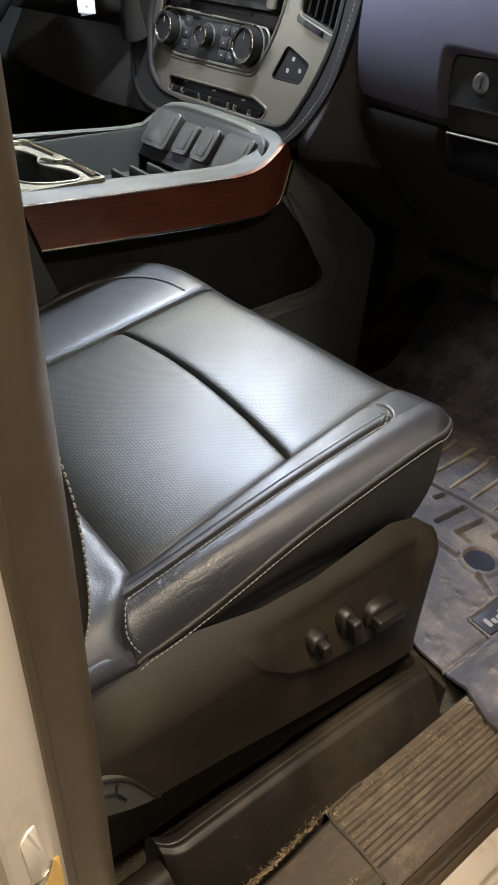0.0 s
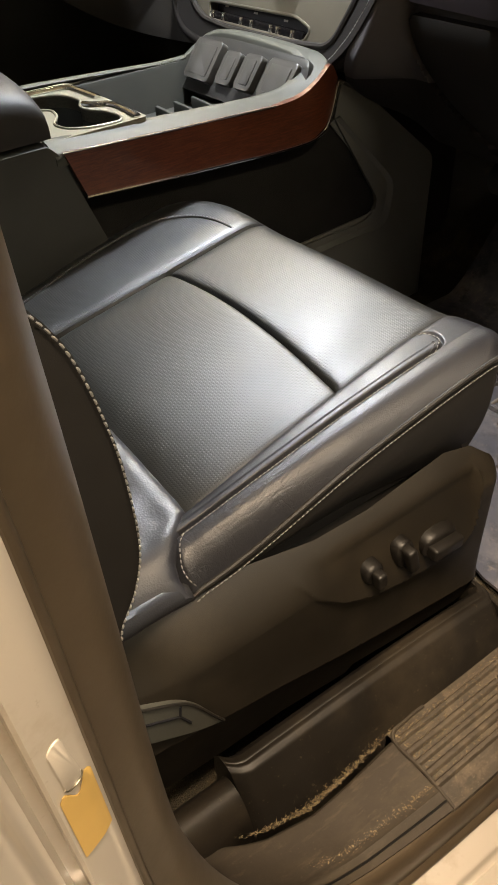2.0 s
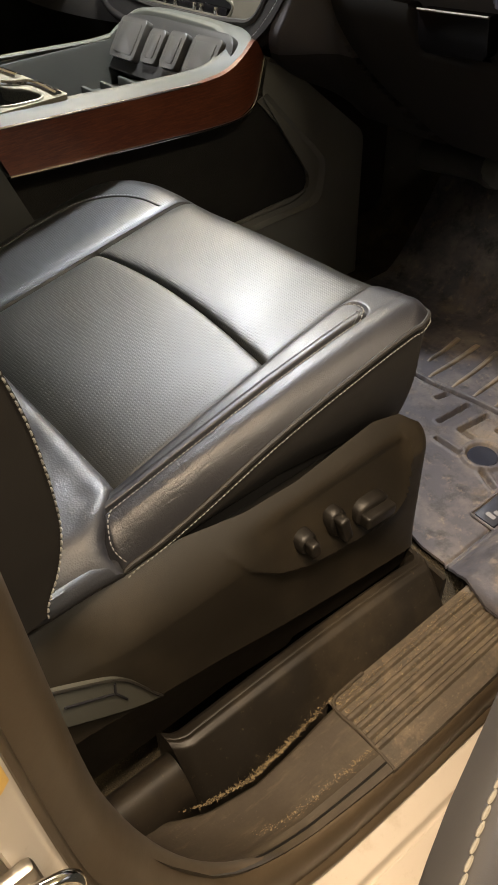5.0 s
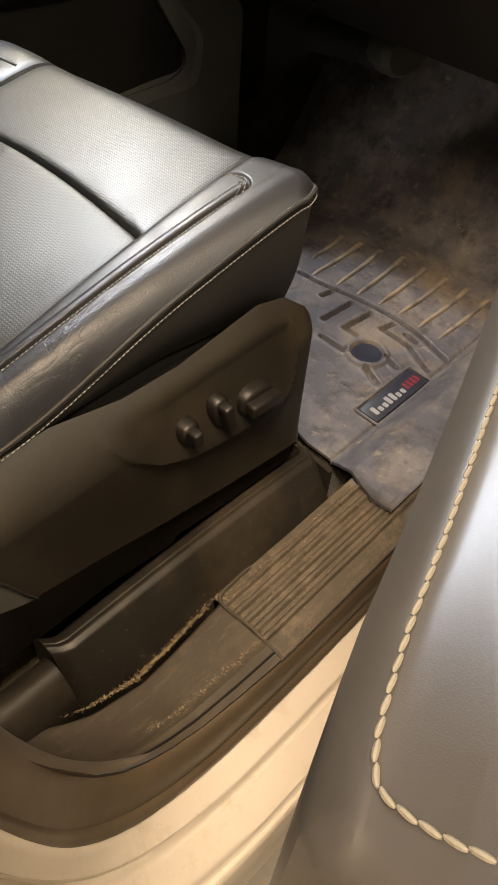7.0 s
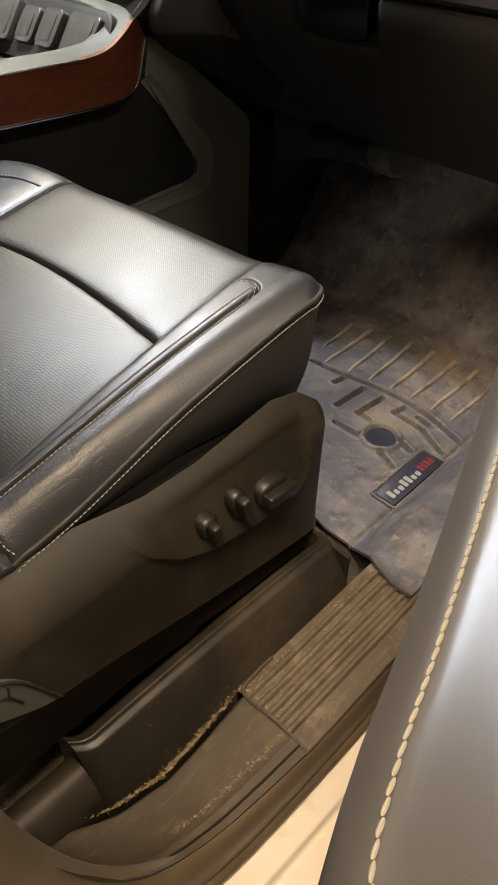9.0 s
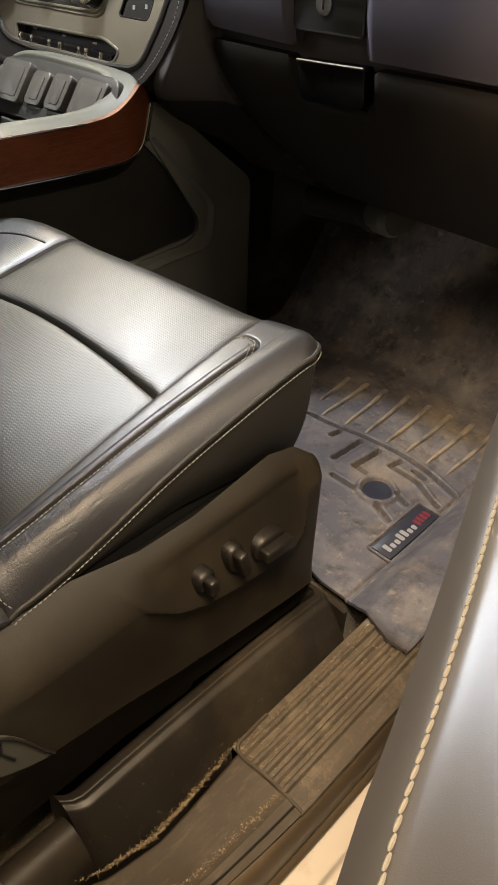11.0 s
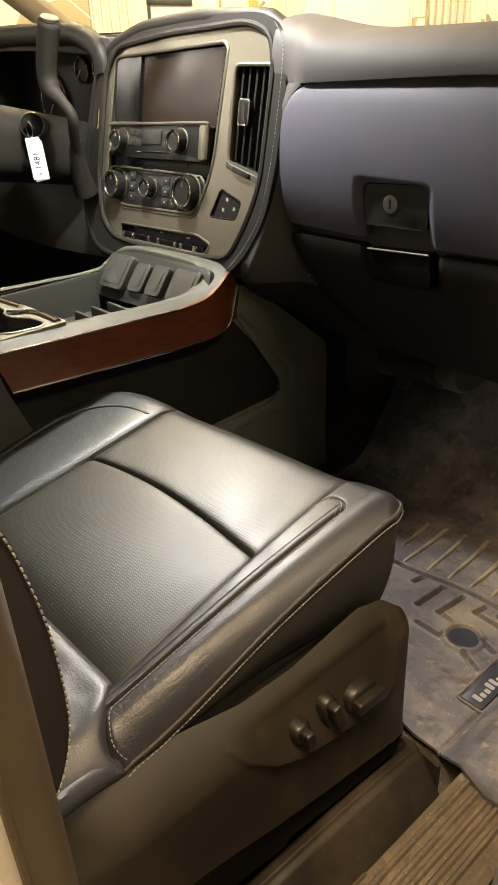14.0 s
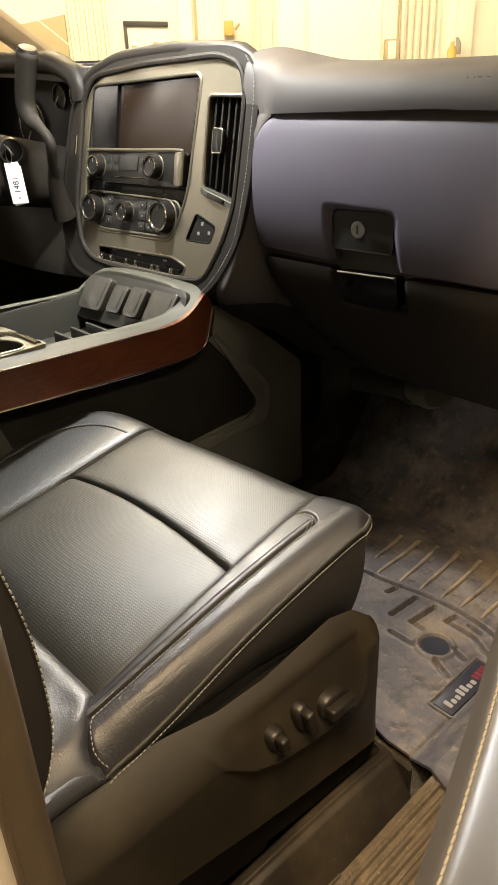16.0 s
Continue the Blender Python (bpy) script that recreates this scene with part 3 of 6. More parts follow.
part("pillar_and_sill", along_opening([
    ((0.026, -0.020), (0.066, -0.018)), ((0.028, -0.030), (0.067, -0.026)), ((0.030, -0.036), (0.069, -0.032)), ((0.036, -0.040), (0.072, -0.040)), ((0.044, -0.043), (0.075, -0.048)),
    ((0.0475, -0.0440), (0.078, -0.0560)), ((0.0490, -0.0430), (0.0788, -0.0580)), ((0.0500, -0.0370), (0.0798, -0.0590)), ((0.0545, -0.0370), (0.0860, -0.0600)), ((0.0565, -0.0480), (0.0905, -0.0612)),
    ((0.060, -0.0510), (0.0925, -0.0630)), ((0.061, -0.0540), (0.0930, -0.0650)), ((0.062, -0.0570), (0.0920, -0.0668)), ((0.064, -0.060), (0.0925, -0.0685)), ((0.069, -0.064), (0.096, -0.077)),
    ((0.074, -0.067), (0.099, -0.087)), ((0.084, -0.069), (0.102, -0.096)), ((0.094, -0.070), (0.1035, -0.0985)), ((0.098, -0.071), (0.108, -0.0996)), ((0.101, -0.073), (0.1130, -0.1006)),
    ((0.104, -0.076), (0.1150, -0.1025)), ((0.106, -0.081), (0.1150, -0.1045)), ((0.108, -0.088), (0.1140, -0.1062)), ((0.110, -0.094), (0.1155, -0.1080)), ((0.118, -0.101), (0.124, -0.1105)), ((0.130, -0.106), (0.135, -0.112)), ((0.16, -0.109), (0.18, -0.111)), ((0.20, -0.110), (0.30, -0.105))]), paint, shell, "cream-white painted sill and pillar with road dirt")
part("pillar_inner_trim", sheet(lambda u, v: V(-0.03 - 0.16 * v, 0.03 + 0.045 * math.sin(v * 1.6), 0.06 + 1.14 * u), np.linspace(0, 1, 8), np.linspace(0, 1, 10), (0, -0.01, 0)), plastic, shell)
part("body_side", rbox((-0.9, -0.11, -0.6), (-0.26, -0.07, 1.2), 0.01), paint, shell)
part("roof_skin", rbox((-1.4, -0.02, 1.26), (0.60, 1.96, 1.29), 0.012), paint, shell)
part("headliner", rbox((-1.4, 0.02, 1.19), (0.66, 1.9, 1.215), 0.01), head_cloth, shell)
part("floor_pan", rbox((-1.4, 0.0, -0.07), (1.25, 1.9, -0.02), 0), carpet_plain, shell)
part("rear_bulkhead", rbox((-1.42, 0.0, -0.05), (-1.38, 1.92, 1.2), 0), plastic, shell)
part("far_side_door", rbox((-1.4, 1.86, -0.1), (1.2, 1.93, 0.66), 0.02), plastic_grey, shell)
part("far_centre_pillar", rbox((-0.32, 1.84, 0.6), (-0.18, 1.92, 1.24), 0.02), head_cloth, shell)
for y in (0.03, 2.06):
    part("windscreen_pillar", tube([(0.66, y * 0.9 + 0.08, 1.22), (0.95, y * 0.95 + 0.04, 1.06), (1.36, y, 0.80)], 0.035, 10, squash=1.3), head_cloth, shell)
part("header_rail", tube([(0.66, 0.06, 1.215), (0.68, 0.95, 1.235), (0.66, 1.86, 1.215)], 0.03, 8), head_cloth, shell)
screen = part("windscreen", sheet(lambda u, v: V(0.67 + 0.68 * u + 0.05 * math.sin(v * math.pi), 0.06 + 1.8 * v, 1.225 - 0.42 * u + 0.03 * math.sin(u * 3.1)), np.linspace(0, 1, 8), np.linspace(0, 1, 12), (0.004, 0, 0.004)), glass, shell)
screen.visible_shadow = False
part("firewall", sheet(lambda u, v: V(1.04 + 0.26 * u, 0.0 + 1.9 * v, -0.01 + 0.40 * u**1.4), np.linspace(0, 1, 10), np.linspace(0, 1, 6), (0.05, 0, -0.05)), carpet, shell)
part("cowl", rbox((1.28, 0.0, 0.36), (1.4, 1.9, 0.84), 0.02), plastic, shell)
part("hood", rbox((1.36, -0.05, 0.70), (2.5, 1.95, 0.80), 0.03), paint, shell)
part("kick_panel", sheet(lambda u, v: V(0.95 + 0.35 * u, 0.0 + 0.02 * u, 0.05 + 0.65 * v), np.linspace(0, 1, 4), np.linspace(0, 1, 4), (0, -0.03, 0)), plastic, shell)

map_light = thing("map_light", (0.59, 0.90, 1.19), "white cabin map light in the headliner", "lamp")
part("lens_frame", holed(rounded([(0.52, 0.83), (0.66, 0.83), (0.66, 0.97), (0.52, 0.97)], 0.02), [rounded([(0.53, 0.84), (0.65, 0.84), (0.65, 0.96), (0.53, 0.96)], 0.015)], lambda a, b, c: V(a, b, 1.178 + c + 0.012), 0.02), plastic_grey, map_light)

# striker loop and stickers on the pillar
striker = thing("door_striker", (-0.06, -0.052, 0.45), "chrome wire door striker bolted to the painted pillar", "striker")
loop = rounded([(-0.100, 0.428), (-0.057, 0.438), (-0.052, 0.478), (-0.094, 0.492)], 0.010, 6)
part("striker_loop", tube([(x, -0.064 - 0.004 * (x + 0.07) / 0.03, z) for x, z in loop], 0.0036, 10, closed=True), chrome, striker)
part("striker_plate", rbox((-0.092, -0.052, 0.424), (-0.064, -0.044, 0.474), 0.003), steel, striker)
part("striker_foot", rbox((-0.090, -0.066, 0.444), (-0.078, -0.046, 0.456), 0.002), steel, striker)


def on_pillar(z, outward, lift=0.0):
    """A place on the painted pillar, by height and by distance from the opening's lip."""
    x = float(np.interp(-z, [-p.z for p in LIP[:60]], [p.x for p in LIP[:60]]))
    y = float(np.interp(outward, [0.026, 0.030, 0.036, 0.044, 0.0475], [-0.020, -0.036, -0.040, -0.043, -0.044]))
    return V(x - outward, y - lift, z)


sticker = thing("yellow_sticker", on_pillar(0.55, 0.04), "yellow warning sticker on the door pillar", "sticker")
part("sticker_sheet", sheet(lambda u, v: on_pillar(0.522 + 0.046 * u + 0.004 * math.sin(v * 9) * u, 0.0315 + 0.0145 * v, 0.0006), np.linspace(0, 1, 8), np.linspace(0, 1, 12), (0.0002, 0.0004, 0)), label_yellow, sticker)
plug = thing("body_plug", on_pillar(0.585, 0.04), "small rounded painted plug in the door pillar", "plug")
PLUG = rounded([(0.571, 0.0345), (0.571, 0.0425), (0.601, 0.0435), (0.603, 0.0375)], 0.005, 5)
part("plug_face", slab(PLUG, lambda a, b, c: on_pillar(a, b, 0.0007 + c), 0.003, 0.0005), paint, plug)
part("plug_rim", tube([on_pillar(a, b, 0.0008) for a, b in PLUG if a < 0.585], 0.00035, 6), silver, plug, "thin silver rim round the lower end")
# Thin tube laid on the pillar's metal lip to stand for its highlight line.
part("lip_highlight", tube(smooth_line([on_pillar(z, 0.0290, 0.0010) for z in np.linspace(1.15, 0.44, 16)], 60), [0.0008] * 50 + list(np.linspace(0.0008, 0.0003, 10)), 8), rail_trim, shell, "thin satin tube for the highlight on the lip beside the door seal")

# ---------------------------------------------------------------- sill plates, carpet and floor mat

floor = tagged(part("floor", sheet(lambda u, v: V(-0.45 + 1.55 * u, 0.07 + 0.72 * v, -0.004 + 0.0025 * noise.noise(V(u * 30, v * 22, 0))), np.linspace(0, 1, 70), np.linspace(0, 1, 40), (0, 0, -0.02)), carpet), "worn dark carpet full of dirt", kind="structure")
sill = thing("sill_trim", (0.4, 0.02, 0.05), "dusty black plastic door sill trim with long ribs", "sill trim", kind="structure")


def sill_height(y):
    """Cross section of the ribbed plate, over y."""
    base = 0.060 - 0.004 * max(0, (0.0 - y) / 0.02) ** 2
    if y > 0.052:
        base -= (y - 0.052) * 0.10
    for c in (0.004, 0.0175, 0.031, 0.0445, 0.060):
        base += 0.0050 * math.exp(-(((y - c) / 0.0034) ** 6))
    return base


ys = list(np.linspace(-0.022, 0.074, 97))
part("ribbed_plate", sheet(lambda u, y: V(0.247 + 0.86 * u, y, sill_height(y) + 0.0012 * noise.noise(V(u * 14, y * 30, 2))), np.linspace(0, 1, 60), ys, (0, 0, -0.03)), scuff_ribs, sill)
part("plate_edge_lip", tube(smooth_line([(0.2475, -0.021, 0.0575), (0.2475, 0.02, 0.0635), (0.2475, 0.066, 0.0615), (0.275, 0.0725, 0.0605), (0.30, 0.073, 0.060)], 24), 0.0022, 6), scuff, sill)
part("inner_step", sheet(lambda u, v: V(0.247 + 0.86 * u, 0.074 + 0.018 * v, 0.058 - 0.052 * v**0.7), np.linspace(0, 1, 20), np.linspace(0, 1, 8), (0, -0.01, -0.004)), scuff, sill)


def rear_sill(u, v):
    """The smooth curved piece behind the joint: u runs rearward, v from the seal inward."""
    x = 0.2455 - 0.275 * u
    lift = float(np.interp(x, [-0.03, 0.004, 0.034, 0.056, 0.078, 0.108, 0.14, 0.19, 0.246], [0.29, 0.178, 0.103, 0.070, 0.0475, 0.027, 0.0135, 0.004, 0.0]))
    y0 = -0.022 + 0.012 * u + 0.02 * max(0, u - 0.7)
    y1 = float(np.interp(x, [-0.03, 0.01, 0.031, 0.059, 0.08, 0.132, 0.173, 0.246], [0.15, 0.122, 0.101, 0.083, 0.073, 0.063, 0.065, 0.072]))
    y = y0 + (y1 - y0) * v
    z = 0.0606 + lift * (1 - v) ** 2.2 - 0.003 * (2 * v - 1) ** 4 - (0.030 * ((v - 0.90) / 0.10) ** 2 if v > 0.90 else 0)
    z += 0.0020 * math.exp(-(((v - 0.20) / 0.03) ** 2)) - 0.0022 * math.exp(-(((v - 0.30) / 0.012) ** 2)) + 0.0008 * noise.noise(V(x * 25, y * 25, 4))
    return V(x, y, z)


part("curved_plate", sheet(rear_sill, np.linspace(0, 1, 40), np.linspace(0, 1, 30), (0, 0.004, -0.03)), scuff, sill)
part("seal_groove", tube(smooth_line([rear_sill(u, 0.10) + V(0, 0, 0.0005) for u in np.linspace(1, 0, 10)], 40), 0.0013, 6), plastic_smooth, sill)

rng = random.Random(4)
chaff_v, chaff_f = [], []


def crumb(p, d, w):
    """A small bent sliver: a four-sided body along d."""
    side = d.cross(V(0.2, 0.3, 0.9)).normalized() * w
    up = V(0, 0, w * 0.8)
    i = len(chaff_v)
    chaff_v.extend([p - d, p + side, p + up + V(0, 0, d.length * 0.15), p - side, p + d])
    chaff_f.extend([(i, i + 1, i + 2), (i, i + 2, i + 3), (i + 4, i + 2, i + 1), (i + 4, i + 3, i + 2), (i, i + 3, i + 1), (i + 4, i + 1, i + 3)])


for k in range(3000):
    u = rng.random()
    if k < 1300:
        x = 0.03 + 0.27 * (0.5 + 0.5 * rng.uniform(-1, 1) * rng.random() ** 0.4) * (0.6 + 0.4 * u) + 0.02
        inner_edge = float(np.interp(x, [0.031, 0.059, 0.08, 0.132, 0.173, 0.246], [0.101, 0.083, 0.073, 0.063, 0.065, 0.072]))
        q = abs(rng.gauss(0, 0.45))
        y, z = inner_edge + 0.013 * q - 0.002, 0.059 - 0.022 * max(0, q - 0.15) + 0.003 * rng.random()
    elif k < 1750:
        x = 0.06 + 0.19 * u
        y, z = float(np.interp(x, [0.066, 0.096, 0.119, 0.152, 0.19, 0.245], [0.030, 0.018, 0.012, 0.008, 0.007, 0.006])) + rng.gauss(0, 0.0022) * (0.3 + rng.random()), 0.0612
        z = 0.0612 + max(0.0, rear_sill((0.2455 - x) / 0.275, min(0.99, max(0.0, (y + 0.02) / 0.09))).z - 0.0606)
    else:
        x, y = 0.252 + 0.25 * rng.random() ** 1.4, rng.choice((0.010, 0.024, 0.036, 0.040, 0.049, 0.053, 0.056, 0.060, 0.064, 0.067)) + rng.gauss(0, 0.0016)
        z = sill_height(y) + 0.0004
    turn = rng.uniform(-1.4, 1.4)
    ln = rng.choice((0.0005, 0.0007, 0.0008, 0.001, 0.0014)) * rng.uniform(0.6, 1.2)
    w = ln * rng.uniform(0.3, 0.8)
    if k < 1300 and k % 26 == 0:
        ln, w = rng.uniform(0.004, 0.008), 0.0003
    crumb(V(x, y, z), V(math.cos(turn), math.sin(turn), rng.uniform(-0.1, 0.35)).normalized() * ln, w)
chaff_me = bpy.data.meshes.new("chaff")
chaff_me.from_pydata(chaff_v, [], chaff_f)
chaff = bmesh.new()
chaff.from_mesh(chaff_me)
bpy.data.meshes.remove(chaff_me)
tagged(part("straw_crumbs", chaff, straw), "dry straw and grit crumbs along the sill", "debris", kind="stuff")

mat = thing("floor_mat", (0.75, 0.3, 0.01), "dirty grey moulded rubber floor mat with raised ribs", "floor mat")


def mat_point(u, v):
    """u forward, v from the outer edge inward."""
    y = 0.006 + 0.70 * v
    x0 = float(np.interp(y, [0.006, 0.034, 0.06, 0.093, 0.118, 0.13, 0.172, 0.21, 0.64], [0.464, 0.464, 0.474, 0.488, 0.508, 0.521, 0.521, 0.530, 0.53]))
    x = x0 + (1.27 - x0) * u
    z = 0.011
    if y < 0.126:
        k = min(1.0, (0.126 - y) / 0.050)
        z += 0.0555 * (1.5 * k - 0.5 * k * k) + 0.003 * min(1.0, max(0, 0.076 - y) / 0.06)
    z += 0.0045 * math.exp(-(((y - 0.1225) / 0.0030) ** 2)) - 0.004 * math.exp(-(((y - 0.1300) / 0.0026) ** 2)) + 0.003 * math.exp(-(((y - 0.009) / 0.004) ** 2))
    z += 0.003 * math.exp(-(((x - x0) / 0.006) ** 2)) * (1 if y < 0.126 else 0.4)
    if x > 1.03:
        z = 0.014 + 0.40 * ((x - 1.03) / 0.26) ** 1.4
    for cx, cy, r in ((0.725, 0.228, 0.0245),):
        q = math.hypot(x - cx, y - cy)
        z += 0.0060 * math.exp(-(((q - r - 0.005) / 0.0050) ** 4)) - (0.002 if q < r else 0)
    near = 1.0
    if 0.66 < x < 0.85 and y < 0.45:
        for a, b, w in GROOVES:
            ab = (b[0] - a[0], b[1] - a[1])
            t = max(0, min(1, ((x - a[0]) * ab[0] + (y - a[1]) * ab[1]) / (ab[0] ** 2 + ab[1] ** 2)))
            near = min(near, math.hypot(x - a[0] - t * ab[0], y - a[1] - t * ab[1]))
    if near < 0.02:
        z -= 0.0100 * math.exp(-((near / 0.0042) ** 6)) - 0.0014 * math.exp(-(((near - 0.0080) / 0.0026) ** 2))
    return V(x, y, z + 0.0012 * noise.noise(V(x * 9, y * 9, 1)))


ARC = smooth_line([(0.805, 0.43, 0), (0.807, 0.388, 0), (0.823, 0.305, 0), (0.824, 0.221, 0), (0.808, 0.157, 0), (0.800, 0.129, 0)], 12)
SLOTS = [[(0.784, 0.365), (0.802, 0.361)], [(0.741, 0.325), (0.806, 0.320)], [(0.808, 0.282), (0.749, 0.289), (0.747, 0.266)], [(0.811, 0.242), (0.789, 0.247), (0.786, 0.194), (0.765, 0.154), (0.761, 0.142)],
         [(0.806, 0.212), (0.801, 0.191)], [(0.738, 0.199), (0.732, 0.179)], [(0.696, 0.207), (0.684, 0.178)], [(0.706, 0.300), (0.705, 0.257)]]
GROOVES = [((p.x, p.y), (q.x, q.y), 0.0036) for p, q in zip(ARC, ARC[1:])]
for run in SLOTS:
    GROOVES += [(p, q, 0.0044) for p, q in zip(run, run[1:])]
xs = np.concatenate([np.linspace(0, 0.14, 24), np.linspace(0.15, 0.48, 270), np.linspace(0.49, 1, 40)])
vs = np.concatenate([np.linspace(0, 0.64, 260), np.linspace(0.66, 1, 16)])
part("mat_panel", sheet(mat_point, xs, vs, (0, 0, -0.005)), mat_rubber, mat)
for x0, y0, x1, y1 in ((0.85, 0.443, 0.946, 0.451), (0.813, 0.412, 0.955, 0.414), (0.823, 0.367, 0.964, 0.378), (0.829, 0.328, 0.977, 0.338), (0.835, 0.288, 0.979, 0.294), (0.836, 0.250, 0.981, 0.252), (0.836, 0.210, 0.983, 0.211), (0.834, 0.172, 0.985, 0.172)):

    def rib(u, v, x0=x0, x1=x1, y0=y0, y1=y1):
        w = 0.0026 + 0.0028 * u
        return V(x0 + (x1 - x0) * u, y0 + (y1 - y0) * u - 0.003 * math.sin(u * 3.1) + w * math.cos(v * math.pi), 0.010 + 0.0065 * math.sin(v * math.pi) ** 0.6 * min(1, 8 * u + 0.2, 10 * (1 - u) + 0.2))

    part("rib", sheet(rib, np.linspace(0, 1, 12), np.linspace(0, 1, 9)), rib_rubber, mat)
part("drain_disc", turned([(0.0235, 0), (0.0225, 0.0016), (0.019, 0.0022), (0.016, 0.0014)], (0.725, 0.228, 0.0098), (0, 0, 1), 30), badge_dark, mat, "dark blue-black round plug")


def on_badge(a, b, c):
    """A frame on the mat: a along the badge, b across it."""
    o, ux, uy = V(0.6195, 0.1455, 0.0125), V(0.998, -0.012, 0), V(0.02, 0.999, 0)
    return o + ux * a + uy * b + V(0, 0, c)


badge = part("badge_plate", slab(rounded([(0, -0.017), (0.122, -0.017), (0.122, 0.017), (0, 0.017)], 0.004), lambda a, b, c: on_badge(a, b, c + 0.0016), 0.004, 0.0006), badge_dark, mat, "dark rectangular maker's badge")
part("badge_rim", tube([on_badge(a, b, 0.001) for a, b in rounded([(-0.004, -0.021), (0.127, -0.021), (0.127, 0.021), (-0.004, 0.021)], 0.005)], 0.0022, 6, closed=True), mat_rubber, mat)
for i in range(7):
    part("badge_bar", slab(rounded([(0.010 + 0.0105 * i, -0.009), (0.017 + 0.0105 * i, -0.009), (0.0175 + 0.0105 * i, 0.000 + (0.006 if i in (0, 3, 4) else 0)), (0.010 + 0.0105 * i, 0.000 + (0.006 if i in (0, 3, 4) else 0))], 0.002, 2), lambda a, b, c: on_badge(a, b, c + 0.0021), 0.001), badge_white, badge)
for i in range(4):
    part("badge_bar", slab(rounded([(0.085 + 0.0085 * i, -0.008), (0.091 + 0.0085 * i, -0.008), (0.091 + 0.0085 * i, 0.006), (0.085 + 0.0085 * i, 0.006)], 0.002, 2), lambda a, b, c: on_badge(a, b, c + 0.0021), 0.001), badge_red, badge)

# ---------------------------------------------------------------- the passenger seat

seat = thing("passenger_seat", (0.28, 0.45, 0.0), "black leather power seat with pale stitching and a creased bolster", "car seat")


def step(k):
    k = min(1.0, max(0.0, k))
    return k * k * (3 - 2 * k)


def lerp_at(x, pts):
    return float(np.interp(x, [p[0] for p in pts], [p[1] for p in pts]))


TABLES = {}


def soft_at(x, pts, reach=0.04):
    """As lerp_at, without kinks: a mean over a short stretch, kept in a table."""
    table = TABLES.get(pts)
    if table is None:
        xs, steps = np.linspace(-0.2, 0.8, 2001), np.linspace(-reach, reach, 9)
        px, py = [p[0] for p in pts], [p[1] for p in pts]
        table = TABLES[pts] = sum(np.interp(xs + d, px, py) * (w / 24) for d, w in zip(steps, (1, 2, 3, 4, 4, 4, 3, 2, 1))).tolist()
    k = min(max((x + 0.2) * 2000, 0), 1999)
    i = int(k)
    return table[i] + (table[i + 1] - table[i]) * (k - i)


def pipe_z(x):
    return soft_at(x, ((0.06, 0.298), (0.103, 0.301), (0.137, 0.305), (0.169, 0.3135), (0.201, 0.323), (0.235, 0.335), (0.269, 0.346), (0.302, 0.3545), (0.336, 0.362), (0.371, 0.369), (0.4075, 0.3765), (0.444, 0.3825), (0.468, 0.386), (0.56, 0.390)))


def groove_out(x):
    return 0.249 + 0.055 * (x - 0.138)


def groove_in(x):
    return 0.594


X0, Y0, Y1 = 0.06, 0.189, 0.752
STITCH_Y = 0.229


def front_x(y):
    return soft_at(y, ((0.189, 0.474), (0.196, 0.492), (0.206, 0.505), (0.22, 0.513), (0.24, 0.514), (0.265, 0.508), (0.30, 0.502), (0.44, 0.494), (0.55, 0.486), (0.62, 0.486), (0.66, 0.482), (0.69, 0.472), (0.72, 0.450), (0.74, 0.425), (0.752, 0.395)), 0.008)


def inner_y(x):
    """The far edge of the cushion, drawn in toward the backrest."""
    return soft_at(x, ((0.06, 0.700), (0.15, 0.716), (0.20, 0.728), (0.25, 0.738), (0.33, 0.750), (0.43, 0.752), (0.56, 0.752)))


def insert_z(x):
    return soft_at(x, ((0.06, 0.318), (0.145, 0.329), (0.25, 0.347), (0.338, 0.362), (0.42, 0.377), (0.48, 0.386), (0.56, 0.390)))


def crest_z(x):
    return soft_at(x, ((0.06, 0.322), (0.123, 0.331), (0.2, 0.349), (0.3, 0.371), (0.40, 0.388), (0.46, 0.394), (0.56, 0.398)))


def dip(d, depth, w):
    return depth * math.exp(-((d / w) ** 2))


def strip_end(y):
    """Where the flat strip beside the insert ends in a rounded tip."""
    k = min(1.0, abs(y - 0.2465) / 0.0175)
    return 0.427 + 0.018 * math.sqrt(1 - k * k)


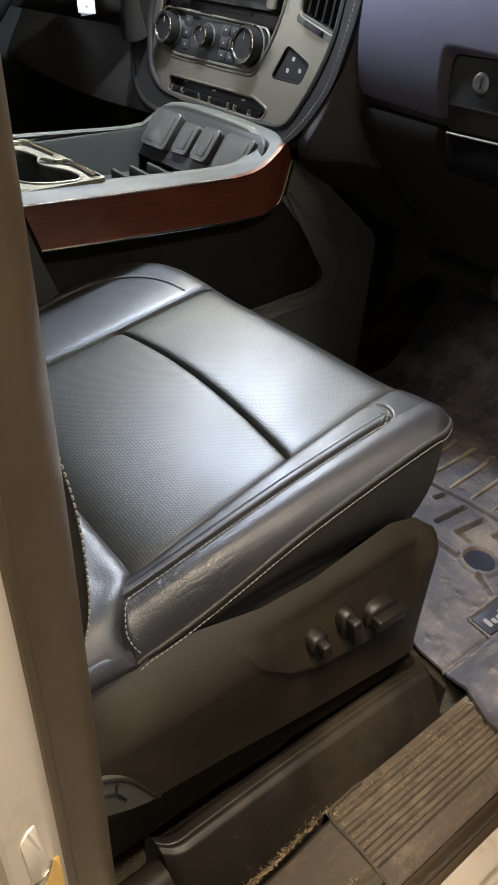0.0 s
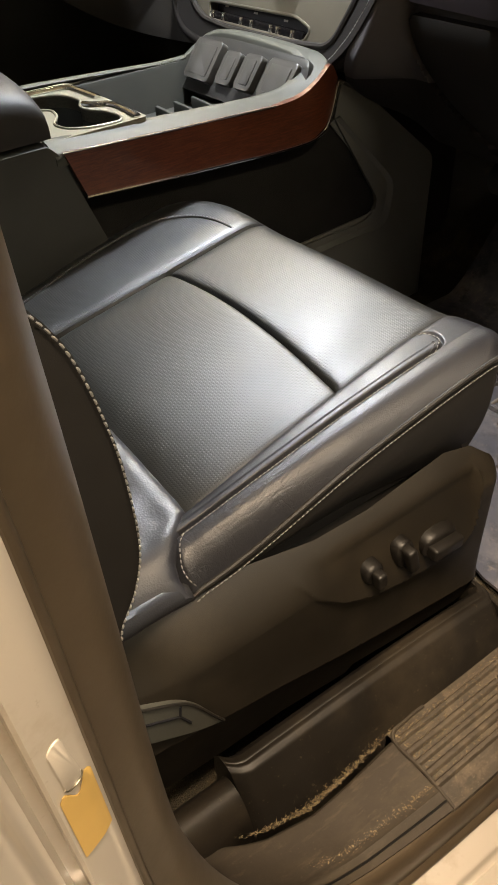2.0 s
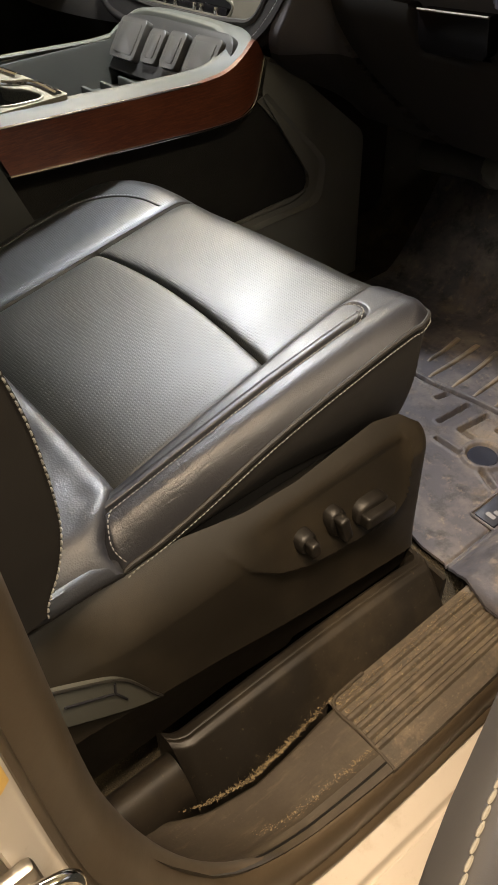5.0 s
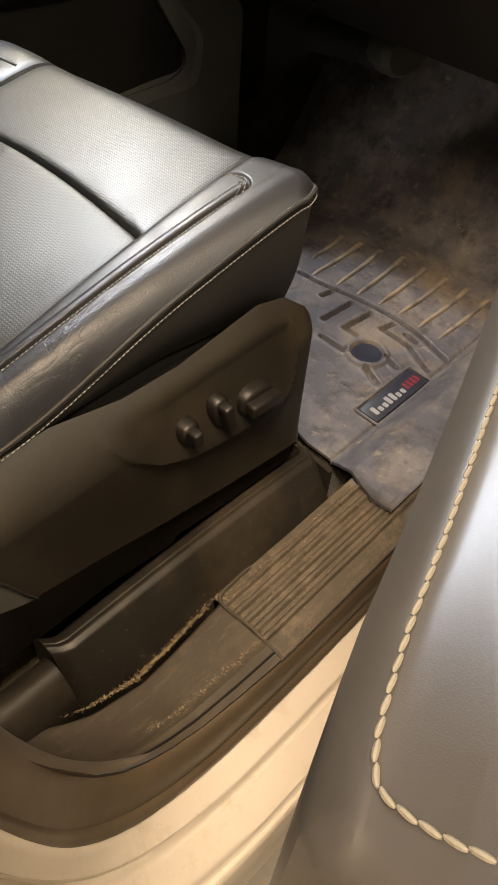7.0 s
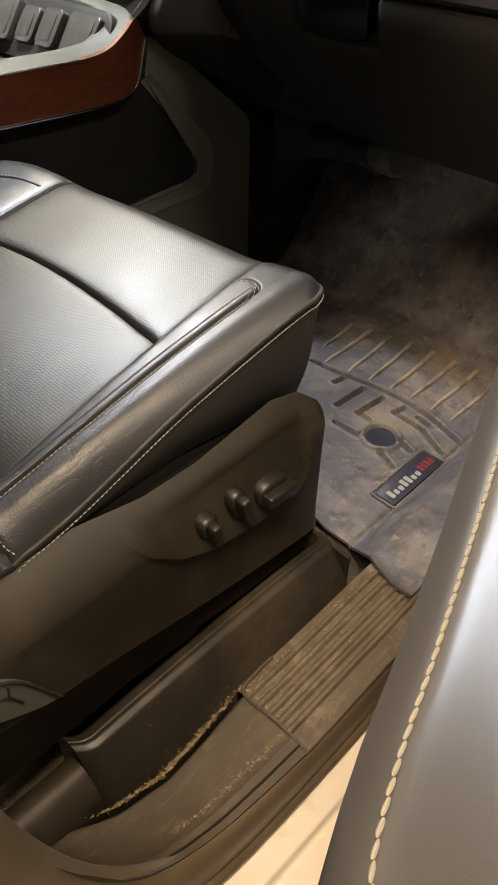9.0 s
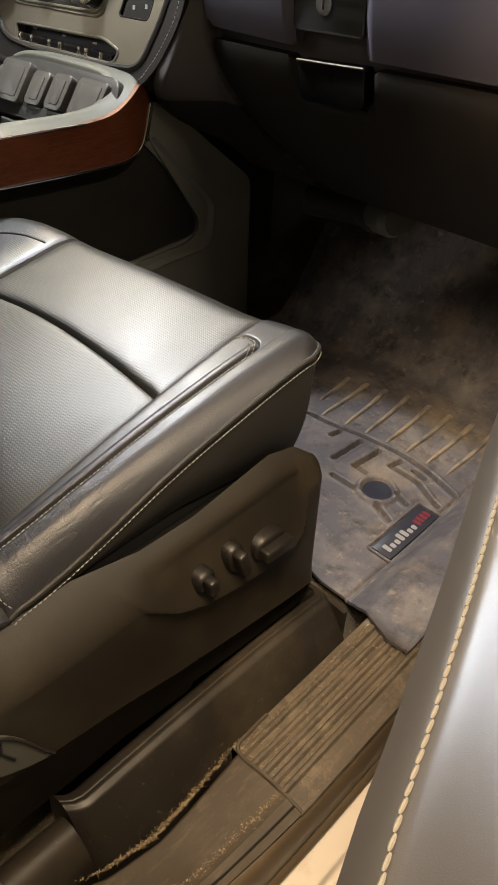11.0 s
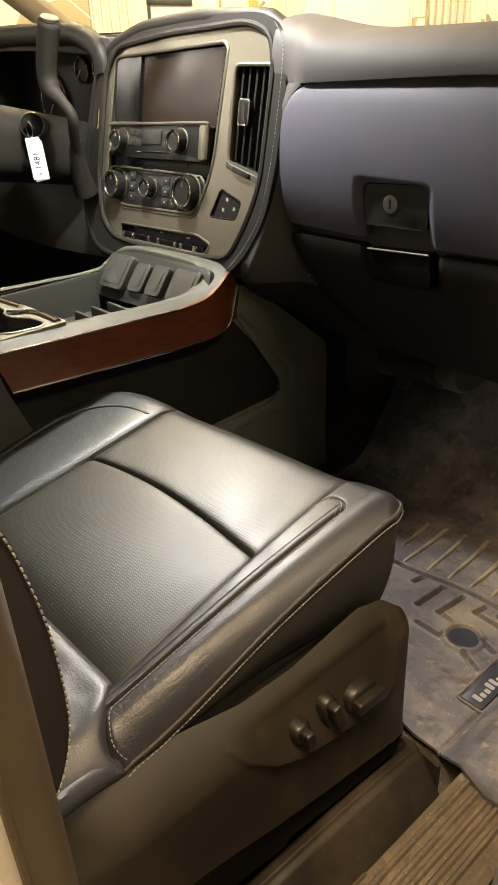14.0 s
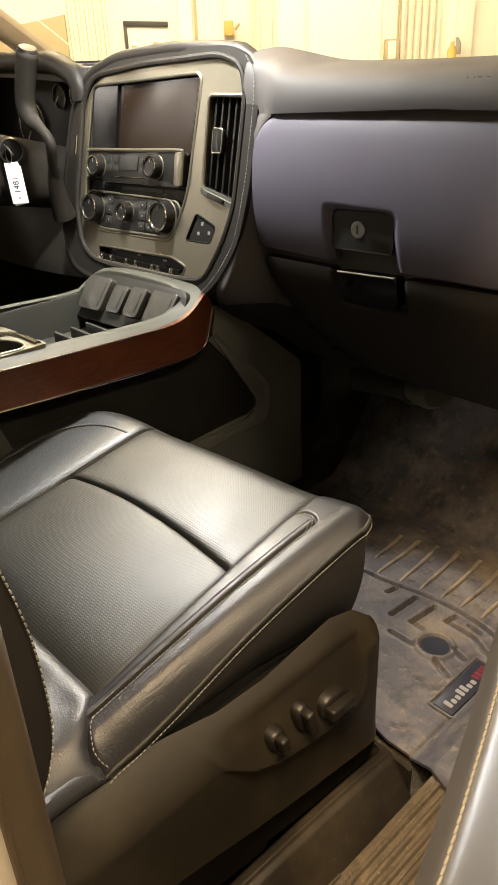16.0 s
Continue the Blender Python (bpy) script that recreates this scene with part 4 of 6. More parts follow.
def seat_top(x, y, u):
    go, gi = groove_out(x), groove_in(x)
    if y < go:
        t = min(1.0, max(0.0, (go - y) / (go - Y0)))
        ts = (go - STITCH_Y) / (go - Y0)
        drop = crest_z(x) - pipe_z(x)
        # one rounded bolster from the stitched line out to the piping
        q = max(0.0, (t - ts) / (1 - ts))
        z = crest_z(x) - drop * q**2.3 + 0.0032 * math.sin(q * math.pi) * step((x - 0.10) / 0.05)
        z -= 0.0035 * math.exp(-(go - y) / 0.0035)
        on = step((strip_end(y) - x) / 0.006)
        if y > STITCH_Y - 0.012:
            # the flat strip, its rounded bead and the sunk seam beside it
            z += on * (0.0022 * math.exp(-(((y - STITCH_Y - 0.0065) / 0.0042) ** 4)) - dip(y - STITCH_Y - 0.0012, 0.0034, 0.0017) + dip(y - STITCH_Y + 0.0022, 0.0006, 0.0018))
        near = abs(x - strip_end(y))
        if STITCH_Y < y:
            z -= dip(near, 0.0026, 0.0022) * step((x - 0.40) / 0.02)
        wear = math.exp(-(((x - 0.19) / 0.075) ** 2)) * math.sin(math.pi * min(1, max(0, q))) ** 0.7
        if wear > 0.02:
            fold = 1 - abs(noise.noise(V(x * 110 + y * 60, y * 40 - x * 30, 3))) * 7
            cross = 1 - abs(noise.noise(V(x * 40 - y * 60, y * 130 + x * 40, 7))) * 8
            z += wear * (0.0004 * noise.noise(V(x * 50, y * 28, 3)) - 0.00035 * max(0, fold) - 0.0003 * max(0, cross))
        z -= 0.010 * (1 - step((x - 0.094 - 0.35 * max(0, y - 0.205)) / 0.012)) * step((x + 0.02) / 0.05)
    elif y > gi:
        t = (y - gi) / (Y1 - gi)
        top = insert_z(x) + 0.003 + 0.004 * math.sin(min(1, t / 0.6) * math.pi / 2)
        z = top - 0.018 * max(0, (t - 0.66) / 0.34) ** 2.2 - 0.0045 * math.exp(-t / 0.035)
    else:
        s = (y - go) / (gi - go)
        z = insert_z(x) + 0.007 * (1 - (2 * s - 1) ** 2) + (crest_z(x) - insert_z(x)) * 0.55 * math.exp(-(y - go) / 0.03)
        for d in (y - go, gi - y):
            z -= 0.0065 * math.exp(-d / 0.006)
        q = x - 0.329 - 0.012 * (1 - (2 * s - 1) ** 2)
        z -= 0.0042 * math.exp(-abs(q) / 0.0040) + dip(q, 0.0060, 0.0018)
        z += 0.0008 * noise.noise(V(x * 9, y * 9, 8)) - 0.011 * math.exp(-max(0, x - 0.136) / 0.020)
        z -= 0.02 * step((0.136 - x) / 0.02)
    edge = front_x(y) - x
    wide = 0.026 + 0.016 * step((y - Y0) / 0.06)
    k = max(0.0, (wide - edge) / wide)
    z -= k**2.4 * max(0.0, z - 0.3715 - 0.012 * (1 - step((y - Y0) / 0.035)))
    return z


def cushion(u, y):
    x = X0 + (front_x(y) - X0) * u
    z = seat_top(x, y, u)
    if y > groove_in(x):
        y = groove_in(x) + (y - groove_in(x)) * (inner_y(x) - groove_in(x)) / (Y1 - groove_in(x))
    return V(x, y, z)


us = np.concatenate([np.linspace(0, 0.52, 130), np.linspace(0.522, 0.70, 110), np.linspace(0.704, 0.87, 80), np.linspace(0.873, 1, 50)])


def cushion_band(a, b, n):
    """The top between two edges, each a function of x, so that seams follow them."""
    bm = bmesh.new()
    g = []
    for u in us:
        row = []
        for k in np.linspace(0, 1, n):
            x = X0 + 0.44 * u
            y = a(x) + (b(x) - a(x)) * k
            row.append(bm.verts.new(cushion(u, y)))
        g.append(row)
    for i in range(len(g) - 1):
        for j in range(n - 1):
            bm.faces.new((g[i][j], g[i + 1][j], g[i + 1][j + 1], g[i][j + 1]))
    return bm


part("cushion_insert", cushion_band(lambda x: groove_out(x) - 0.0005, lambda x: groove_in(x) + 0.0005, 150), leather_dots, seat, "finely perforated black leather insert")
part("outer_bolster", cushion_band(lambda x: Y0, lambda x: groove_out(x) - 0.0005, 110), leather_worn, seat, "creased smooth leather bolster")
part("inner_bolster", cushion_band(lambda x: groove_in(x) + 0.001, lambda x: Y1, 50), leather_dots, seat)


def edge_line(u):
    return cushion(u, Y0)


def cushion_side(s, v):
    """The panel below the piping, round from the outer side across the front; s along, v down."""
    if s < 0.5:
        top = cushion(s / 0.5, Y0)
    else:
        top = cushion(1.0, Y0 + (Y1 - Y0) * (s - 0.5) / 0.5)
    low = 0.284 - 0.030 * max(0, (top.x - 0.3) / 0.2) if s < 0.5 else 0.25
    z = top.z + (min(low, top.z - 0.001) - top.z) * v
    belly = 0.005 * math.sin(v * math.pi) * min(1, (top.z - low) / 0.04)
    inward = 0.010 * v * v
    return V(top.x - (0.02 * v * v if s >= 0.5 else 0.01 * v * v * max(0, s - 0.4) / 0.1), top.y + inward - (belly if s < 0.5 else 0), z)


part("cushion_side", sheet(cushion_side, np.concatenate([np.linspace(0, 0.5, 90), np.linspace(0.502, 1, 60)]), np.linspace(0, 1, 14)), leather_matt, seat, "plain dark side panel of the cushion")
pipe = smooth_line([edge_line(u) + V(0, -0.001, -0.001) for u in np.linspace(0.10, 0.985, 40)] + [cushion(1.0, y) + V(0.001, 0, -0.001) for y in (0.193, 0.20, 0.212, 0.23, 0.28)], 200)
part("piping", tube(pipe, 0.0027, 8), leather_matt, seat)
part("piping_stitching", stitches([p + V(0.001, -0.0024, -0.0062) for p in pipe], 0.0036, 0.0014, 0.00062, (0, -0.0004, 0)), thread, seat, "pale thread along the piping")


def top_at(x, y, lift=0.0006):
    u = (x - X0) / (front_x(y) - X0)
    return cushion(u, y) + V(0, 0, lift)


line = [(x, STITCH_Y - 0.0022) for x in np.linspace(0.117, 0.415, 34)]
tip = [(0.425, 0.2295), (0.434, 0.2335), (0.441, 0.2395), (0.4445, 0.2465), (0.4425, 0.254), (0.437, 0.259)]
part("bolster_stitching", stitches([top_at(x, y) for x, y in line + tip], 0.0034, 0.0014, 0.0006, (0, 0, 0.0003)), thread, seat)
end = [(0.117, 0.2275), (0.1095, 0.222), (0.103, 0.212), (0.0995, 0.204), (0.1005, 0.196), (0.1045, 0.190)]
part("bolster_end_stitching", stitches(smooth_line([top_at(x + 0.003, y) for x, y in end], 24), 0.0034, 0.0014, 0.0006, (0, 0, 0.0003)), thread, seat)
part("bolster_seam", tube([top_at(x - 0.006 * step((x - 0.43) / 0.01), y + 0.0032, 0.0) for x, y in line + tip[:3]], 0.0009, 6), leather_matt, seat)
inner = [(0.12, 0.690), (0.17, 0.702), (0.25, 0.711), (0.33, 0.711), (0.380, 0.698), (0.412, 0.672), (0.430, 0.640), (0.438, 0.606)]
part("inner_stitching", stitches(smooth_line([top_at(x, y) for x, y in inner], 70), 0.0036, 0.0014, 0.0005, (0, 0, 0.0003)), thread_dull, seat)
part("inner_seam", tube(smooth_line([top_at(x - 0.002, y - 0.003, 0.0004) for x, y in inner], 70), 0.0016, 6), leather_matt, seat)
part("cushion_core", rbox((0.06, 0.206, 0.20), (0.462, 0.690, 0.306), 0.02), leather_matt, seat)

# the side trim with its scooped switch panel


LIP_Z = ((0.17, 0.30), (0.19, 0.275), (0.197, 0.263), (0.211, 0.244), (0.24, 0.219), (0.279, 0.198), (0.32, 0.188), (0.362, 0.181), (0.40, 0.177), (0.418, 0.181), (0.431, 0.194), (0.439, 0.222), (0.441, 0.30))


def facet_z(x):
    """The crease below which the trim slants inward."""
    return soft_at(x, ((-0.1, 0.190), (0.044, 0.168), (0.1, 0.153), (0.168, 0.14), (0.245, 0.12), (0.33, 0.103), (0.425, 0.086), (0.52, 0.075)))


def trim_y(x, z):
    y = 0.150
    y += 0.034 * max(0.0, (z - 0.245) / 0.045) ** 1.6
    y += 0.045 * max(0.0, (x - 0.452) / 0.036) ** 2.5
    # a switch panel that leans out to a sharp lower lip
    lip = soft_at(x, LIP_Z, 0.003)
    w = min(1.0, max(0.0, (x - 0.185) / 0.06), max(0.0, (0.441 - x) / 0.007))
    if w > 0 and z < 0.283:
        if z > lip:
            lean = 0.1435 + 0.025 * (z - lip) / max(0.275 - lip, 0.02)
            y += w * (lean - y) * step((0.283 - z) / 0.022)
        else:
            y -= w * 0.0065 * math.exp(-(lip - z) / 0.0035)
    # hollow above the recliner flap
    y += 0.013 * math.exp(-(((x - 0.028) / 0.034) ** 2) - ((z - 0.262) / 0.026) ** 2)
    f = facet_z(x)
    if z < f:
        y += 0.13 * (f - z) + 0.0015
    else:
        y -= 0.003 * math.exp(-(z - f) / 0.02)
    return y


def trim_bottom(x):
    return lerp_at(x, ((-0.1, 0.062), (0.05, 0.058), (0.1, 0.057), (0.175, 0.061), (0.262, 0.048), (0.268, 0.050), (0.272, 0.060), (0.345, 0.048), (0.44, 0.041), (0.47, 0.046), (0.495, 0.070)))


def trim_top(x):
    return lerp_at(x, ((-0.1, 0.326), (0.0, 0.320), (0.077, 0.308), (0.138, 0.297), (0.23, 0.287), (0.295, 0.286), (0.37, 0.290), (0.41, 0.292), (0.445, 0.287), (0.465, 0.272), (0.480, 0.24), (0.490, 0.16)))


def trim(u, v):
    x = -0.10 + 0.592 * u
    z0, z1 = trim_bottom(x), trim_top(x)
    z = z0 + (z1 - z0) * v
    return V(x, trim_y(x, z), z)


side_trim = part("side_trim", sheet(trim, np.concatenate([np.linspace(0, 0.5, 70), np.linspace(0.505, 0.94, 110), np.linspace(0.945, 1, 24)]), np.linspace(0, 1, 170)), plastic_trim, seat, "scooped dark plastic side trim")
part("trim_front", sheet(lambda u, v: V(0.486 + 0.004 * math.sin(v * 3.1) - 0.03 * v**3, 0.195 + 0.48 * u, 0.09 + 0.19 * v), np.linspace(0, 1, 10), np.linspace(0, 1, 12), (-0.01, 0, 0)), plastic_trim, seat)
part("trim_return", rbox((0.0, 0.172, 0.12), (0.46, 0.69, 0.26), 0.012), plastic_smooth, seat)


def knob(name, x, z, w, h, tilt, bar, label):
    """A switch: an oval skirt with a raised grip bar, on the scoop's face."""
    o = V(x, trim_y(x, z) + 0.004, z)
    m = Matrix.Translation(o) @ Matrix.Rotation(radians(tilt), 4, "Y")
    bm = bmesh.new()
    rings = []
    for k, (s, d) in enumerate(((1.0, 0.0), (1.0, 0.010), (0.9, 0.013), (0.78, 0.0145))):
        rings.append([bm.verts.new((w * s * math.copysign(abs(math.cos(a)) ** 0.8, math.cos(a)), -d, h * s * math.copysign(abs(math.sin(a)) ** 0.8, math.sin(a)))) for a in np.linspace(0, 2 * math.pi, 28, endpoint=False)])
    for a, b in zip(rings, rings[1:]):
        for i in range(28):
            bm.faces.new((a[i], a[(i + 1) % 28], b[(i + 1) % 28], b[i]))
    bm.faces.new(rings[-1])
    bm.transform(m)
    ob = part(name, bm, switch_plastic, seat, label)
    part("grip", rbox((-w * bar[0], -0.026, -h * bar[1]), (w * bar[0], -0.011, h * bar[1]), 0.0034, 3, m), switch_plastic, ob)
    return ob


knob("lumbar_switch", 0.281, 0.231, 0.0120, 0.0125, -6, (0.50, 0.78), "small round seat switch")
knob("recline_switch", 0.325, 0.228, 0.0125, 0.0195, -14, (0.50, 0.92), "upright paddle seat switch")
knob("slide_switch", 0.375, 0.214, 0.0245, 0.0165, 4, (0.88, 0.48), "long oval seat switch")

# rails and their covers


def cover(u, v):
    """A long cover whose upper edge is rolled inward; v from the bottom up and over."""
    x = 0.082 + 0.382 * u
    h = 0.096 - 0.020 * u**3
    prof = ((0.076, -0.002), (0.080, h * 0.3), (0.096, h * 0.66), (0.108, h * 0.88), (0.114, h * 0.97), (0.121, h), (0.130, h - 0.003), (0.140, h - 0.020), (0.143, h - 0.06))
    a = [p[0] for p in prof]
    b = [p[1] for p in prof]
    k = v * (len(prof) - 1)
    y, z = float(np.interp(k, range(len(prof)), a)), float(np.interp(k, range(len(prof)), b))
    end = max(0, (u - 0.965) / 0.035)
    y += 0.014 * end**2
    start = max(0, (0.05 - u) / 0.05)
    return V(x, y + 0.012 * start**2, z)


part("rail_cover", sheet(cover, np.concatenate([np.linspace(0, 0.96, 40), np.linspace(0.965, 1, 8)]), np.linspace(0, 1, 40), (0, 0.006, -0.001)), rail_dust, seat, "dusty black seat rail cover")
part("rail_cover_heel", sheet(lambda u, v: V(0.0825 - 0.004 * math.sin(u * 1.57), cover(0, v).y + 0.004 * u, cover(0, v).z * (1 - u)), np.linspace(0, 1, 6), np.linspace(0, 1, 30)), rail_dust, seat)
part("rail_cover_end", sheet(lambda u, v: V(0.463 + 0.003 * math.sin(u * 3.1), 0.092 + 0.11 * u, 0.0 + 0.072 * v), np.linspace(0, 1, 8), np.linspace(0, 1, 6), (-0.006, 0, 0)), rail_dust, seat)
part("rear_rail_boot", sheet(lambda u, v: V(0.078 - 0.13 * u, 0.114 - 0.030 * math.cos(v * math.pi) - 0.004 * u, 0.022 + (0.070 - 0.008 * u) * math.sin(v * math.pi) ** 0.8 + 0.02 * u), np.linspace(0, 1, 14), np.linspace(0, 1, 18)), rail_dust, seat, "glossy black rear rail boot")
for y in (0.24, 0.62):
    part("rail", rbox((-0.1, y - 0.02, -0.003), (0.44, y + 0.02, 0.125), 0.003), steel, seat)

# rear lower finisher and its little flap


def flap_at(a, b, c):
    return V(a, 0.1445 - 0.05 * (0.09 - a) - c, b)


FLAP = rounded([(0.094, 0.156), (0.083, 0.176), (0.068, 0.211), (0.052, 0.235), (0.020, 0.262), (-0.03, 0.300), (-0.03, 0.245), (0.022, 0.204), (0.063, 0.173)], [0.002, 0.02, 0.02, 0.03, 0.03, 0, 0, 0.02, 0.02], 4)
part("recliner_flap", slab(FLAP, flap_at, 0.006, 0.0012), frame_grey, seat, "small grey plastic flap with a three-way slit")
part("flap_edge", tube(smooth_line([flap_at(a, b, 0.001) for a, b in ((0.092, 0.160), (0.084, 0.176), (0.069, 0.210), (0.053, 0.235), (0.021, 0.262), (-0.02, 0.294))], 30), 0.0015, 6), plastic, seat)
slit = bmesh.new()
for a, b in (((0.049, 0.217), (0.005, 0.249)), ((0.049, 0.217), (0.051, 0.231)), ((0.049, 0.217), (0.058, 0.196))):
    tube([flap_at(*a, 0.0006), flap_at(*b, 0.0006)], 0.0013, 5, bm=slit)
part("flap_slit", slit, ink, seat)

# backrest


def back_front(u, v):
    """Front face; u up from the crease, v from the outer edge inward."""
    y = 0.225 + 0.50 * v
    z = 0.330 + 0.72 * u
    s = abs(2 * v - 1)
    return V(0.03 - 0.33 * u - 0.012 * (1 - s * s) * min(1, u * 3), y, z)


part("backrest_front", sheet(back_front, np.linspace(0, 1, 50), np.linspace(0, 1, 60)), leather_dots_back_lit, seat, "perforated black leather backrest")
STITCH = [(0.026, 0.326), (0.030, 0.342), (0.046, 0.373), (0.057, 0.418), (0.057, 0.491), (0.050, 0.548), (0.038, 0.598), (0.016, 0.638), (-0.02, 0.70), (-0.06, 0.80)]
SX = smooth_line([(x, 0.170, z) for x, z in STITCH], 60)
BOLSTER_END = ((0.17, 0.112), (0.188, 0.101), (0.200, 0.0965), (0.211, 0.100), (0.222, 0.110), (0.235, 0.122), (0.25, 0.1365), (0.27, 0.138), (0.70, 0.138))


def rear_section(u, y):
    """The smooth rear of the cushion, from under the backrest to the seam that ends the insert."""
    end = lerp_at(y, BOLSTER_END)
    x = -0.03 + (end + 0.03) * u
    d = end - x
    z = 0.3345 - 0.034 * max(0.0, (0.240 - y) / 0.055) ** 2 + 0.05 * max(0.0, 0.06 - x) * (1 if y > 0.2 else 0.6)
    z += 0.0014 * math.exp(-(((d - 0.014) / 0.012) ** 2)) - 0.008 * math.exp(-d / 0.0030)
    z += 0.0010 * noise.noise(V(x * 40, y * 40, 5)) + 0.0012 * noise.noise(V(x * 18, y * 22, 15))
    return V(x, y, z)


part("rear_cushion", sheet(rear_section, np.concatenate([np.linspace(0, 0.8, 50), np.linspace(0.81, 1, 40)]), np.concatenate([np.linspace(0.186, 0.27, 60), np.linspace(0.275, 0.60, 40)])), leather_foot, seat, "pebbled smooth leather behind the insert")


def back_side(u, v):
    k = u * 59
    i = min(int(k), 58)
    p = SX[i].lerp(SX[i + 1], k - i)
    return V(p.x - 0.26 * v, p.y - 0.016 * math.sin(min(1, v * 1.6) * math.pi / 2) + 0.01 * v, p.z - 0.03 * v * (1 - u))


part("backrest_side", sheet(back_side, np.linspace(0, 1, 40), np.linspace(0, 1, 20)), leather_matt, seat, "plain dark side of the backrest")
part("backrest_stitching", stitches([p + V(-0.002, -0.0022, 0) for p in SX], 0.0048, 0.0018, 0.0009, (0.0003, -0.0006, 0)), thread, seat, "bold pale stitching on the backrest edge")
part("backrest_core", sheet(lambda u, v: V(-0.02 - 0.30 * u, 0.20 + 0.52 * v, 0.25 + 0.80 * u), np.linspace(0, 1, 6), np.linspace(0, 1, 6), (-0.10, 0, 0)), leather_matt, seat)
SKIRT = [V(0.0, 0.172, 0.330), V(0.026, 0.174, 0.322), V(0.050, 0.179, 0.316), V(0.075, 0.184, 0.309), V(0.101, 0.188, 0.3005)]
part("bolster_skirt", sheet(lambda u, v: smooth_line(SKIRT, 24)[u] + V(0, 0.006 - 0.010 * math.sin(v * math.pi) + 0.004 * v, 0.006 - 0.022 * v), range(24), np.linspace(0, 1, 10), (0, 0.006, 0)), leather, seat, "folded leather skirt")

# ---------------------------------------------------------------- centre console

console = thing("centre_console", (0.5, 0.93, 0.0), "dark centre console with red wood panel and pale cup holder", "console")


def con(y0):
    """A frame on the console's side: a forward, b up, c out toward the passenger."""
    return lambda a, b, c: V(a, y0 - c, b)


WOOD = rounded([(0.272, 0.489), (0.42, 0.4805), (0.60, 0.4715), (0.650, 0.4745), (0.691, 0.4945), (0.714, 0.507), (0.742, 0.474), (0.710, 0.422), (0.672, 0.4075), (0.60, 0.4085), (0.46, 0.4175), (0.293, 0.4295)], [0.002, 0.1, 0.05, 0.03, 0.03, 0.01, 0.008, 0.02, 0.03, 0.05, 0.1, 0.002], 6)


def wood_side(a, b, c):
    bend = 0.028 * max(0, (a - 0.655) / 0.09) ** 2
    return V(a, 0.720 + bend - c, b)


def plate_on(outline, fn, depth, inset):
    """A plate whose face is cut fine enough to follow a bent frame."""
    bm = slab(outline, lambda a, b, c: V(a, b, c), depth)
    for x in np.arange(0.28, 0.74, 0.012):
        bmesh.ops.bisect_plane(bm, geom=bm.verts[:] + bm.edges[:] + bm.faces[:], plane_co=(x, 0, 0), plane_no=(1, 0, 0))
    for v in bm.verts:
        v.co = fn(*v.co)
    return bm


part("wood_panel", plate_on(WOOD, wood_side, 0.012, 0), wood, console, "polished dark red wood side panel")
low = [wood_side(a, b - 0.0015, 0.001) for a, b in ((0.292, 0.4295), (0.40, 0.4215), (0.52, 0.4135), (0.60, 0.4085), (0.66, 0.4075), (0.690, 0.4125), (0.711, 0.425), (0.740, 0.473))]
part("lower_chrome_strip", tube(smooth_line(low, 50), 0.0022, 8), chrome, console, "thin chrome strip under the wood")
high = [wood_side(a, b + 0.001, 0.0015) for a, b in ((0.270, 0.489), (0.40, 0.4817), (0.52, 0.4757), (0.60, 0.4717))]
part("upper_chrome_strip", tube(smooth_line(high, 40), 0.0012, 8), chrome, console)
RAIL_IN = smooth_line([(0.262, 0.764, 0.4965), (0.40, 0.764, 0.4895), (0.52, 0.763, 0.4825), (0.60, 0.763, 0.4785), (0.642, 0.765, 0.480), (0.668, 0.772, 0.492), (0.686, 0.790, 0.506), (0.693, 0.82, 0.511), (0.697, 0.95, 0.508), (0.688, 1.008, 0.503), (0.664, 1.022, 0.487), (0.64, 1.024, 0.474)], 120)
RAIL_OUT = smooth_line([(0.262, 0.7225, 0.4915), (0.40, 0.7225, 0.4840), (0.52, 0.7225, 0.4775), (0.60, 0.7225, 0.4735), (0.652, 0.7235, 0.4765), (0.693, 0.7265, 0.4970), (0.718, 0.742, 0.511), (0.728, 0.80, 0.517), (0.724, 0.95, 0.514), (0.706, 1.030, 0.507), (0.672, 1.044, 0.489), (0.64, 1.042, 0.472)], 120)
part("side_rail", sheet(lambda u, v: RAIL_IN[u].lerp(RAIL_OUT[u], v) + V(0, 0, 0.0022 * math.sin(min(1, v / 0.52) * math.pi) - 0.0035 * max(0, v - 0.52) / 0.48 - 0.006 * (max(0, v - 0.9) / 0.1) ** 2 - 0.006 * (max(0, 0.06 - v) / 0.06) ** 2), range(120), np.concatenate([np.linspace(0, 0.06, 5), np.linspace(0.1, 0.9, 16), np.linspace(0.92, 1, 6)]), (0, 0, -0.008)), rail_trim, console, "flat satin grey-green rim with a stepped edge")
part("far_rail", tube(smooth_line([(0.262, 1.032, 0.486), (0.38, 1.032, 0.482), (0.50, 1.032, 0.476), (0.60, 1.032, 0.471), (0.65, 1.032, 0.473)], 60), 0.0032, 10, squash=2.2), rail_trim, console)
part("far_side", rbox((0.20, 1.022, 0.0), (0.72, 1.045, 0.472), 0.008), plastic_grey, console)
part("side_panel", slab(rounded([(0.10, 0.05), (0.82, 0.05), (0.832, 0.235), (0.828, 0.27), (0.74, 0.42), (0.70, 0.44), (0.10, 0.44)], 0.01), con(0.745), 0.02, 0.003), carpet_plain, console, "black side panel of the console")
